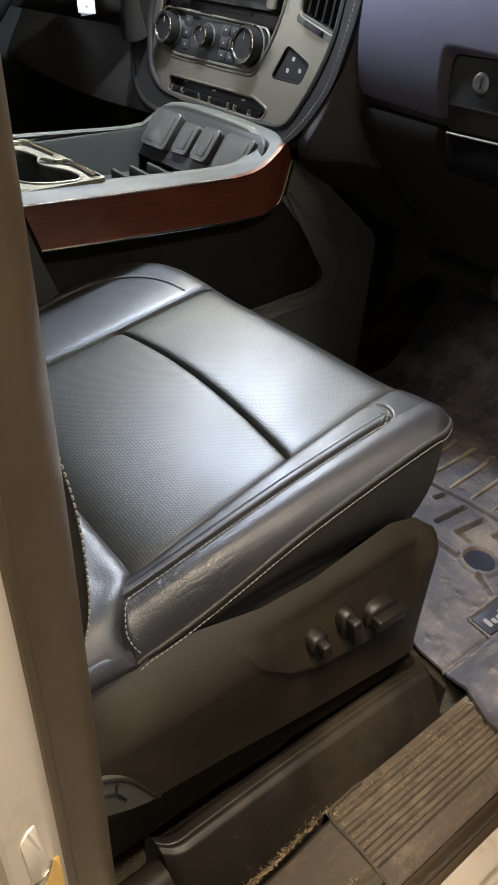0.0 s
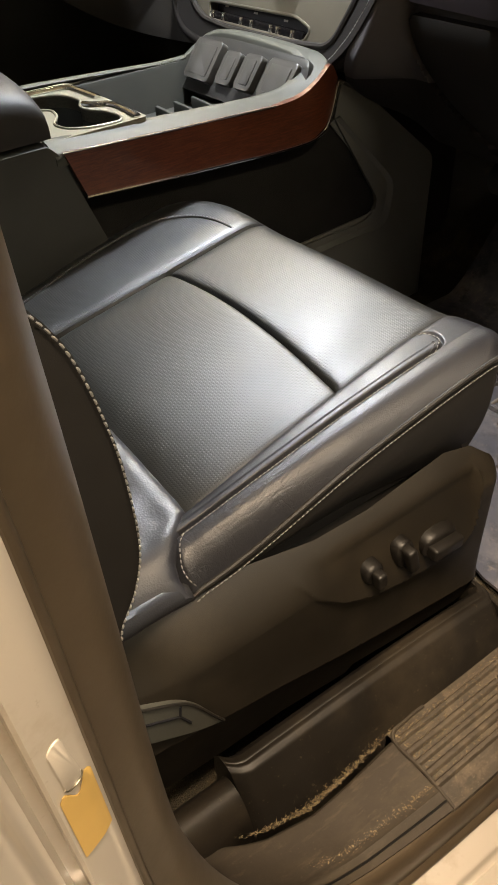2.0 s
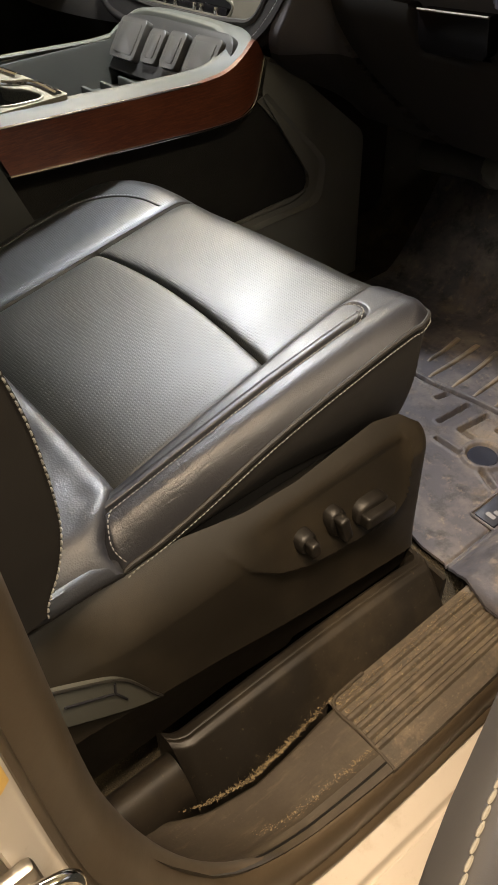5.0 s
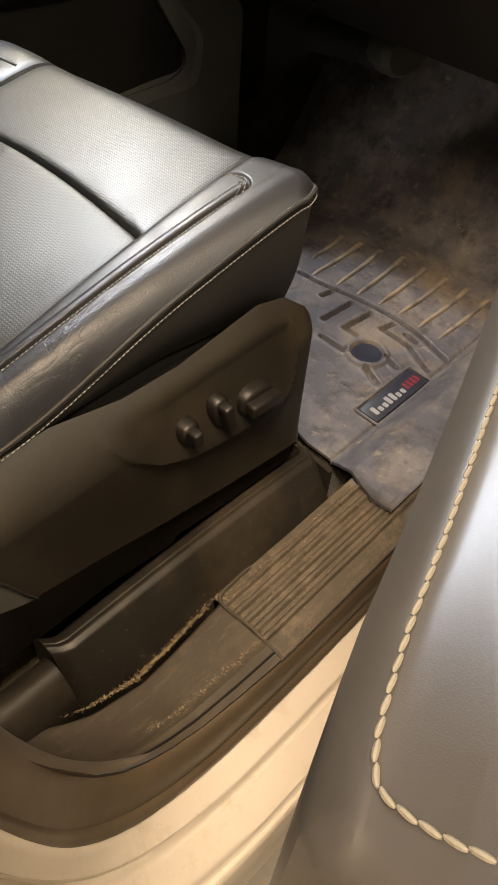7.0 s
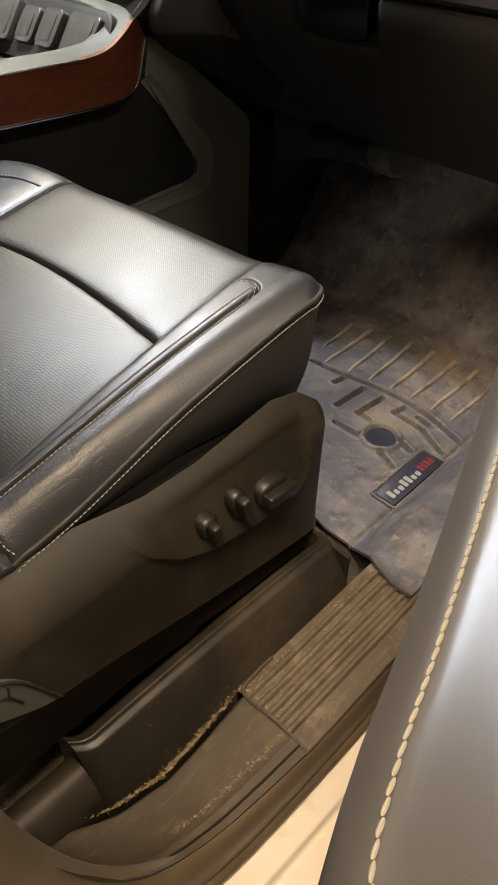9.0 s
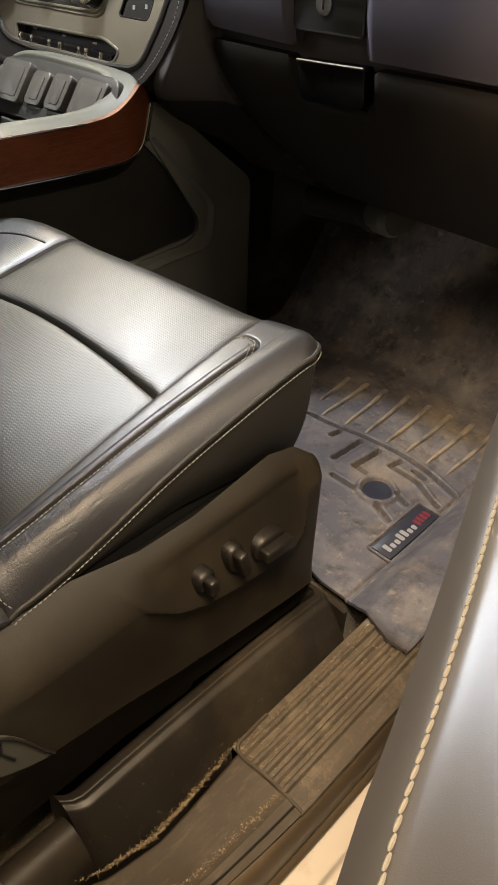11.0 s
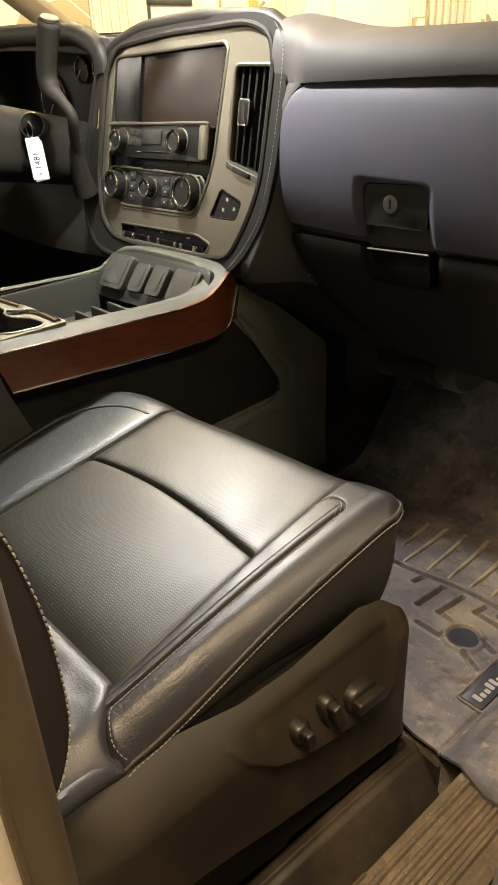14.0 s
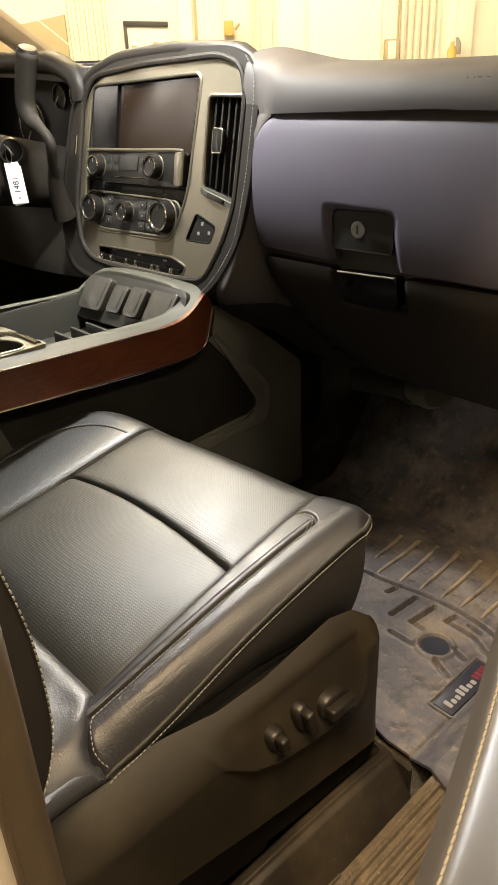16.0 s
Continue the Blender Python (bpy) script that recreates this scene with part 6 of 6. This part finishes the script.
part("disc_slot", slab([(1.03, 0.652), (0.90, 0.6565), (0.90, 0.651), (1.03, 0.6465)], lambda a, b, c: stack(a, b, c - 0.0022), 0.003), ink, glossy)

climate = part("climate_panel", slab(rounded([(1.130, 0.634), (0.848, 0.638), (0.838, 0.625), (0.852, 0.583), (0.866, 0.574), (1.085, 0.567), (1.128, 0.580)], 0.016), lambda a, b, c: stack(a, b, c + 0.006), 0.012, 0.003), plastic_smooth, glossy, "black climate control panel with three dials")
part("climate_rim", tube([stack(a, b, 0.006) for a, b in rounded([(1.134, 0.636), (0.846, 0.641), (0.834, 0.626), (0.849, 0.580), (0.864, 0.5705), (1.085, 0.5635), (1.132, 0.577)], 0.018)], 0.0018, 6, closed=True), silver, climate)
part("climate_brow", tube([stack(1.09, 0.6375, 0.009), stack(1.02, 0.6385, 0.009)], 0.0022, 6), silver, climate)
part("climate_brow", tube([stack(0.985, 0.6392, 0.009), stack(0.875, 0.641, 0.009)], 0.0022, 6), silver, climate)
dial(climate, 1.100, 0.604, 0.0265, 0.020, 0.006, "black fan dial")
dial(climate, 0.992, 0.608, 0.0175, 0.018, 0.006, "small mode dial")
dial(climate, 0.876, 0.611, 0.0285, 0.020, 0.006, "black temperature dial")
for a in (1.052, 0.945, 0.922):
    for b in (0.625, 0.606, 0.588):
        key = part("climate_key", slab(rounded([(a + 0.010, b + 0.007), (a - 0.010, b + 0.007), (a - 0.010, b - 0.007), (a + 0.010, b - 0.007)], 0.002, 2), lambda p, q, c: stack(p, q, c + 0.0078), 0.002, 0.0006), plastic, climate)
        part("key_mark", slab(rounded([(a + 0.002, b + 0.0015), (a - 0.002, b + 0.0015), (a - 0.002, b - 0.0015), (a + 0.002, b - 0.0015)], 0.001, 2), lambda p, q, c: stack(p, q, c + 0.0083), 0.0008), mark_dim, key)

heater = part("seat_heater_pad", slab(HEAT, lambda a, b, c: stack(a, b, c + 0.003), 0.012, 0.002), plastic_smooth, dash, "black seat heater switch pad", smooth=False)
for a, b in ((0.776, 0.611), (0.757, 0.598), (0.784, 0.594)):
    part("switch_mark", slab(rounded([(a + 0.003, b + 0.003), (a - 0.0025, b + 0.003), (a - 0.003, b - 0.0025), (a + 0.0025, b - 0.003)], 0.001, 2), lambda p, q, c: stack(p, q, c + 0.0038), 0.001), mark_dim, heater)

vent = part("air_vent", slab(VENT, lambda a, b, c: stack(a, b, c - 0.02), 0.02), ink, dash, "black air vent with upright slats")
for i in range(5):
    a = 0.777 - 0.0165 * i
    part("slat", slab([(a + 0.0025, 0.815 - 0.001 * i), (a - 0.0025, 0.815 - 0.001 * i), (a - 0.0065, 0.672 - 0.0035 * i), (a - 0.0015, 0.673 - 0.0035 * i)], lambda p, q, c: stack(p, q, c - 0.001), 0.018, 0.0012), plastic_smooth, vent)
part("vent_tab", slab(rounded([(0.767, 0.762), (0.745, 0.762), (0.744, 0.727), (0.765, 0.726)], 0.004), lambda a, b, c: stack(a, b, c + 0.009), 0.010, 0.002), plastic_smooth, vent)
part("vent_tab_trim", tube([stack(a, b, 0.008) for a, b in rounded([(0.768, 0.763), (0.744, 0.763), (0.743, 0.726), (0.766, 0.725)], 0.004)], 0.0013, 6, closed=True), silver, vent)
part("vent_sill", slab(rounded([(0.783, 0.672), (0.699, 0.654), (0.698, 0.640), (0.786, 0.660)], 0.003), lambda a, b, c: stack(a, b, c + 0.008), 0.012, 0.003), plastic_grey, vent)
part("vent_wheel", slab(rounded([(0.764, 0.664), (0.722, 0.655), (0.722, 0.647), (0.766, 0.656)], 0.004), lambda a, b, c: stack(a, b, c + 0.0125), 0.008, 0.002), plastic_smooth, vent)

switch_bar = part("toggle_bar", slab(TOGGLE, lambda a, b, c: stack(a, b, c - 0.012), 0.015), ink, dash, "row of small toggle switches in a dark slot")
part("toggle_shelf", slab(rounded([(1.080, 0.522), (0.822, 0.527), (0.824, 0.514), (1.078, 0.509)], 0.003), lambda a, b, c: stack(a, b, c + 0.006), 0.016, 0.003), piano, switch_bar)
for i, a in enumerate((1.068, 1.036, 0.984, 0.954, 0.902, 0.884, 0.846)):
    part("toggle", slab(rounded([(a + 0.0035, 0.523 + 0.001 * i * 0.5), (a - 0.0035, 0.523 + 0.001 * i * 0.5), (a - 0.0035, 0.512 + 0.0005 * i), (a + 0.0035, 0.512 + 0.0005 * i)], 0.0012, 2), lambda p, q, c: stack(p, q, c + 0.010), 0.006, 0.0015), chrome, switch_bar)
    if i % 2 == 0:
        part("toggle_mark", slab([(a - 0.008, 0.5325 + 0.0006 * i), (a - 0.018, 0.533 + 0.0006 * i), (a - 0.018, 0.530 + 0.0006 * i), (a - 0.008, 0.5295 + 0.0006 * i)], lambda p, q, c: stack(p, q, c - 0.0112), 0.001), marking, switch_bar)
part("side_pad", slab(rounded([(1.172, 0.618), (1.156, 0.605), (1.150, 0.570), (1.162, 0.566)], 0.006), lambda a, b, c: stack(a, b, c + 0.009), 0.006, 0.002), plastic_smooth, dash)
part("side_chrome", tube([stack(1.176, 0.735, 0.012), stack(1.177, 0.700, 0.012)], 0.004, 8), chrome, dash)

# driver's side of the dash


def driver_pad(u, y):
    x = 0.80 + 0.52 * u
    return V(x, y, 0.862 - 0.03 * u * u + 0.012 * math.sin((y - 1.2) * 4.4) * (1 - u))


part("driver_pad", sheet(driver_pad, np.linspace(0, 1, 12), np.linspace(1.15, 1.88, 20), (0, 0, -0.03)), dash_skin, dash)
HOOD = [(1.176, 0.800), (1.186, 0.838), (1.252, 0.866), (1.343, 0.872), (1.60, 0.872), (1.70, 0.855), (1.75, 0.80), (1.755, 0.66)]
part("cluster_hood", tube([V(0.80, p.x, p.y) for p in smooth_line([(a, b, 0) for a, b in HOOD], 60)], 0.022, 10), surround_skin, dash, "arched hood over the instruments")
part("cluster_hood_inside", sheet(lambda u, v: V(0.80 + 0.10 * v, *(lambda q: (1.475 + (q.x - 1.475) * (1 - 0.08 * v), 0.74 + (q.y - 0.74) * (1 - 0.1 * v)))(smooth_line([(a, b, 0) for a, b in HOOD], 41)[int(u)])), range(41), np.linspace(0, 1, 4)), plastic_smooth, dash)
cluster = part("instrument_panel", slab([(1.20, 0.62), (1.76, 0.62), (1.76, 0.87), (1.20, 0.87)], lambda a, b, c: V(0.90 - c, a, b), 0.02), ink, dash, "dark instrument cluster with chrome-ringed gauges")
for y, z, r in ((1.30, 0.72, 0.055), (1.345, 0.80, 0.026), (1.42, 0.80, 0.026), (1.56, 0.73, 0.06)):
    part("gauge_ring", tube([(0.893, y + r * math.cos(k), z + r * math.sin(k)) for k in np.linspace(0, 2 * math.pi, 40, endpoint=False)], 0.003, 6, closed=True), chrome, cluster)
    part("gauge_face", turned([(r * 0.95, 0), (r * 0.94, 0.002)], (0.898, y, z), (-1, 0, 0), 30), plastic_smooth, cluster)
    part("gauge_needle", tube([(0.890, y, z), (0.890, y + r * 0.5, z - r * 0.55)], 0.0015, 5), marking, cluster)
part("driver_lower_dash", slab(rounded([(1.17, 0.42), (1.88, 0.42), (1.88, 0.66), (1.17, 0.66)], 0.02), lambda a, b, c: V(0.83 - c - 0.02 * math.sin((b - 0.42) * 12), a, b), 0.05, 0.01), dash_low, dash)
part("knee_bolster", sheet(lambda u, v: V(0.79 + 0.035 * math.cos(v * 2.6), 1.18 + 0.70 * u, 0.585 - 0.14 * v - 0.02 * math.sin(u * 3.1)), np.linspace(0, 1, 16), np.linspace(0, 1, 12), (0.02, 0, 0)), dash_low, dash)
part("outer_vent_frame", tube([(0.80, a, b) for a, b in rounded([(1.775, 0.74), (1.775, 0.85), (1.86, 0.85), (1.86, 0.74)], 0.015)], 0.006, 8, closed=True), silver, dash)

# ---------------------------------------------------------------- steering column, wheel, key

column = thing("steering_column", (0.68, 1.42, 0.6), "dark grey steering column with ignition lock", "steering column")


def shroud(u, v):
    """A rounded box about the column's axis."""
    x = 0.575 + 0.27 * u
    ry, rz = 0.095 + 0.012 * math.sin(u * 3.1), 0.080 - 0.010 * u
    c, s = math.cos(v), math.sin(v)
    k = 1 / (abs(c) ** 3.2 + abs(s) ** 3.2) ** (1 / 3.2)
    return V(x, 1.395 + ry * c * k, 0.668 - 0.06 * (u - 0.4) + rz * s * k)


part("column_shroud", sheet(shroud, np.linspace(0, 1, 16), np.linspace(0, 2 * math.pi, 50)), dash_low, column, "dark grey two-part column shroud")
part("shroud_end", sheet(lambda u, v: V(0.575, 1.395, 0.692).lerp(shroud(0, v), u), np.linspace(0.02, 1, 6), np.linspace(0, 2 * math.pi, 50)), dash_low, column)
IG = V(0.678, 1.276, 0.712)
IAX = V(-0.62, -0.75, 0.22).normalized()
ignition = part("ignition_lock", turned([(0.026, -0.03), (0.026, 0.004), (0.0235, 0.007), (0.0215, 0.005), (0.012, 0.0045)], IG, IAX, 32), plastic_smooth, column, "round ignition lock")
part("lock_ring", tube([IG + IAX * 0.006 + (IAX.orthogonal().normalized() * math.cos(k) + IAX.cross(IAX.orthogonal().normalized()) * math.sin(k)) * 0.0235 for k in np.linspace(0, 2 * math.pi, 36, endpoint=False)], 0.0016, 6, closed=True), steel, ignition)
lever = part("shift_lever", tube(smooth_line([(0.70, 1.155, 0.660), (0.69, 1.140, 0.70), (0.685, 1.130, 0.735), (0.683, 1.155, 0.758), (0.682, 1.185, 0.775), (0.682, 1.195, 0.805), (0.683, 1.180, 0.85), (0.684, 1.160, 0.893)], 60), [0.011] * 24 + list(np.linspace(0.011, 0.020, 10)) + list(np.linspace(0.020, 0.0225, 25)) + [0.019], 14, squash=0.9), dash_low, column, "black column shift lever with a bent neck")
part("lever_cap", turned([(0.0185, 0), (0.016, 0.004), (0.010, 0.005)], (0.684, 1.1595, 0.894), (0.0, -0.4, 0.9), 20), plastic_smooth, lever)
part("lever_boot", tube(smooth_line([(0.72, 1.175, 0.585), (0.71, 1.170, 0.62), (0.70, 1.158, 0.66), (0.695, 1.146, 0.69)], 20), list(np.linspace(0.024, 0.011, 20)), 12), dash_low, column)

wheel = thing("steering_wheel", (0.56, 1.48, 0.70), "black leather steering wheel", "steering wheel")
WC, WT = V(0.575, 1.50, 0.705), radians(24)
WU, WS = V(math.sin(WT), 0, math.cos(WT)), V(0, 1, 0)
part("rim", tube([WC + (WS * math.cos(k) + WU * math.sin(k)) * 0.188 for k in np.linspace(0, 2 * math.pi, 64, endpoint=False)], 0.0155, 14, closed=True), leather, wheel, "black leather wheel rim")
part("hub", turned([(0.075, -0.02), (0.078, 0.01), (0.065, 0.03), (0.03, 0.036)], WC, (-math.cos(WT), 0, math.sin(WT)), 32), plastic, wheel)
for k in (0.2, math.pi - 0.2, -math.pi / 2):
    d = WS * math.cos(k) + WU * math.sin(k)
    part("spoke", tube([WC + d * 0.06, WC + d * 0.13, WC + d * 0.182], [0.022, 0.014, 0.013], 10, squash=1.2), silver if abs(k) > 1.5 and k < 0 else plastic, wheel)

key = thing("ignition_key", (0.64, 1.27, 0.70), "steel key in the ignition lock", "key")
part("key_head", slab(rounded([(-0.012, -0.018), (0.012, -0.018), (0.012, 0.012), (-0.012, 0.012)], 0.006), lambda a, b, c: IG + IAX * (0.020 - b) + V(-0.3, 0.5, 0.8).normalized() * a + V(0.6, -0.4, 0.4) * c, 0.004, 0.001), plastic_smooth, key)
part("key_ring", tube([IG + IAX * 0.038 + V(0.0, 0.012 * math.cos(k), -0.012 + 0.014 * math.sin(k)) for k in np.linspace(0, 2 * math.pi, 28, endpoint=False)], 0.0012, 6, closed=True), steel, key)
tag = thing("key_tag", (0.63, 1.265, 0.62), "white paper key tag with a printed number", "key tag")
TO = IG + IAX * 0.038 + V(0.003, -0.004, -0.066)
TN = V(-0.46, -0.86, 0.16).normalized()
TRX = V(0.88, -0.47, 0.0).normalized()
TUP = TRX.cross(-TN).normalized() * -1
if TUP.z < 0:
    TUP = -TUP
TUP = (TUP + TRX * -0.06).normalized()


def on_tag(a, b, c):
    return TO + TRX * a + TUP * b + TN * c


card = part("tag_card", slab(rounded([(-0.0140, -0.040), (0.0140, -0.040), (0.0140, 0.040), (-0.0140, 0.040)], 0.002, 2), on_tag, 0.0012, 0.0002), paper, tag)
part("tag_second_card", slab(rounded([(-0.010, -0.045), (0.0175, -0.040), (0.0175, 0.033), (-0.010, 0.037)], 0.002, 2), lambda a, b, c: on_tag(a, b, c - 0.003), 0.0012), paper, tag)
M = Matrix(((TUP.x, -TRX.x, TN.x, 0), (TUP.y, -TRX.y, TN.y, 0), (TUP.z, -TRX.z, TN.z, 0), (0, 0, 0, 1)))
words("tag_number", "1481", 0.0165, Matrix.Translation(on_tag(0.001, -0.004, 0.0006)) @ M, ink, card, 0.0003)
part("tag_dot", turned([(0.0022, 0), (0.0022, 0.0006)], on_tag(0.002, -0.029, 0.0002), TN, 12), thread_dull, card)

# far seat, seen over the console
driver = thing("driver_seat", (0.3, 1.45, 0.0), "black leather driver's seat beyond the console", "car seat")
part("driver_cushion", sheet(lambda u, v: V(0.0 + 0.52 * u, 1.18 + 0.54 * v, 0.25 + (0.16 - 0.03 * (1 - u)) * (math.sin(v * math.pi) ** 0.22) * (max(0, 1 - u**9)) ** 0.5), np.linspace(0, 1, 40), np.linspace(0, 1, 40)), leather, driver)
part("driver_backrest", sheet(lambda u, v: V(0.06 - 0.42 * u + 0.05 * (abs(2 * v - 1) ** 3), 1.18 + 0.54 * v, 0.34 + 0.72 * u), np.linspace(0, 1, 14), np.linspace(0, 1, 20), (-0.12, 0, 0)), leather, driver)
part("driver_seat_base", rbox((0.0, 1.20, 0.0), (0.46, 1.70, 0.27), 0.02), plastic, driver)

# ---------------------------------------------------------------- the half-open passenger door

door = thing("passenger_door", (0.5, -0.12, 0.2), "pickup door swung ajar with a stitched grey leather top pad", "door")
DL = smooth_line([(-0.004, -0.1915, 0), (0.015, -0.1838, 0), (0.032, -0.1778, 0), (0.054, -0.1712, 0), (0.091, -0.1588, 0), (0.30, -0.090, 0), (0.55, -0.036, 0), (0.80, -0.016, 0), (1.05, -0.010, 0)], 60)


def door_top(s, w):
    """s: metres along the inner edge from the rear end; w: metres outward from it."""
    k = max(0.0, s) / 1.08 * 59
    i = min(int(k), 58)
    p = DL[i].lerp(DL[i + 1], min(1, k - i))
    d = (DL[i + 1] - DL[i]).normalized()
    if s < 0:
        p = p + d * s
    return p + V(d.y, -d.x, 0) * w


DZ = 0.630


def pad_bulge(w):
    """How far the padded top swells beside its stitched seam."""
    return 0.024 * math.sin(min(1, max(0, w - 0.0015) / 0.10) * math.pi) ** 1.15 if w > 0.0015 else 0.0


def pad_fall(w):
    """How far the flange on the cabin side of the seam rolls down."""
    return 0.010 * (max(0.0, 0.001 - w) / 0.0095) ** 1.3


def door_body(outline, z, depth, bevel):
    bm = slab(outline, lambda a, b, c: V(a, b, c), depth, bevel, 5)
    for s in np.arange(0.012, 1.0, 0.024):
        bmesh.ops.bisect_plane(bm, geom=bm.verts[:] + bm.edges[:] + bm.faces[:], plane_co=(s, 0, 0), plane_no=(1, 0, 0))
    for w in np.concatenate([np.arange(-0.007, 0.0015, 0.002), np.arange(0.0016, 0.03, 0.003), np.arange(0.031, 0.08, 0.007)]):
        bmesh.ops.bisect_plane(bm, geom=bm.verts[:] + bm.edges[:] + bm.faces[:], plane_co=(0, w, 0), plane_no=(0, 1, 0))
    for v in bm.verts:
        q = door_top(v.co.x, v.co.y)
        v.co = V(q.x, q.y, z + v.co.z + (pad_bulge(v.co.y) - pad_fall(v.co.y)) * (1 if v.co.z > -0.02 else 0))
    return bm


PAD = [(s, -0.0085) for s in np.linspace(0.0, 1.0, 50)] + [(s, 0.085) for s in np.linspace(1.0, 0.02, 50)] + [(0.0, 0.084), (-0.010, 0.078), (-0.016, 0.065), (-0.0175, 0.04), (-0.0165, 0.018), (-0.0145, 0.006), (-0.010, -0.003), (-0.005, -0.007)]
part("top_pad", door_body(PAD, DZ, 0.11, 0.008), leather_pad, door, "grey leather top pad with bold pale stitching")
part("door_panel", door_body([(s, 0.004) for s in np.linspace(0.02, 1.0, 40)] + [(s, 0.08) for s in np.linspace(1.0, 0.02, 40)], DZ - 0.105, 0.62, 0.0), plastic_grey, door)
part("door_skin", door_body([(s, 0.084) for s in np.linspace(-0.02, 1.03, 40)] + [(s, 0.13) for s in np.linspace(1.03, -0.02, 40)], DZ - 0.03, 0.85, 0.01), paint, door)
TURN = [V(0.0075, -0.187, 0), V(0.0028, -0.1895, 0), V(-0.0008, -0.1925, 0), V(-0.0022, -0.1965, 0), V(-0.0023, -0.204, 0), V(-0.0008, -0.213, 0), V(0.004, -0.230, 0), V(0.010, -0.25, 0)]
PATHLINE = [door_top(s, 0.0) for s in np.linspace(0.75, 0.022, 60)] + TURN
ROPE = smooth_line([p + V(0, 0, DZ + 0.0004 + pad_bulge(w) - pad_fall(w)) for p, w in zip(PATHLINE, [0.0] * 60 + [0.0, 0.001, 0.003, 0.006, 0.012, 0.02, 0.035, 0.05])], 8 * 190 + 1)
rope = bmesh.new()
for i in range(190):
    run = ROPE[8 * i:8 * i + 9]
    lean = (run[-1] - run[0]).cross(V(0, 0, 1)).normalized() * 0.00028
    tube([p + lean * (k / 4 - 1) for k, p in enumerate(run)], [0.00026, 0.00050, 0.00060, 0.00064, 0.00065, 0.00064, 0.00060, 0.00050, 0.00026], 7, bm=rope)
part("pad_stitching", rope, thread_pad, door, "bold pale stitching")
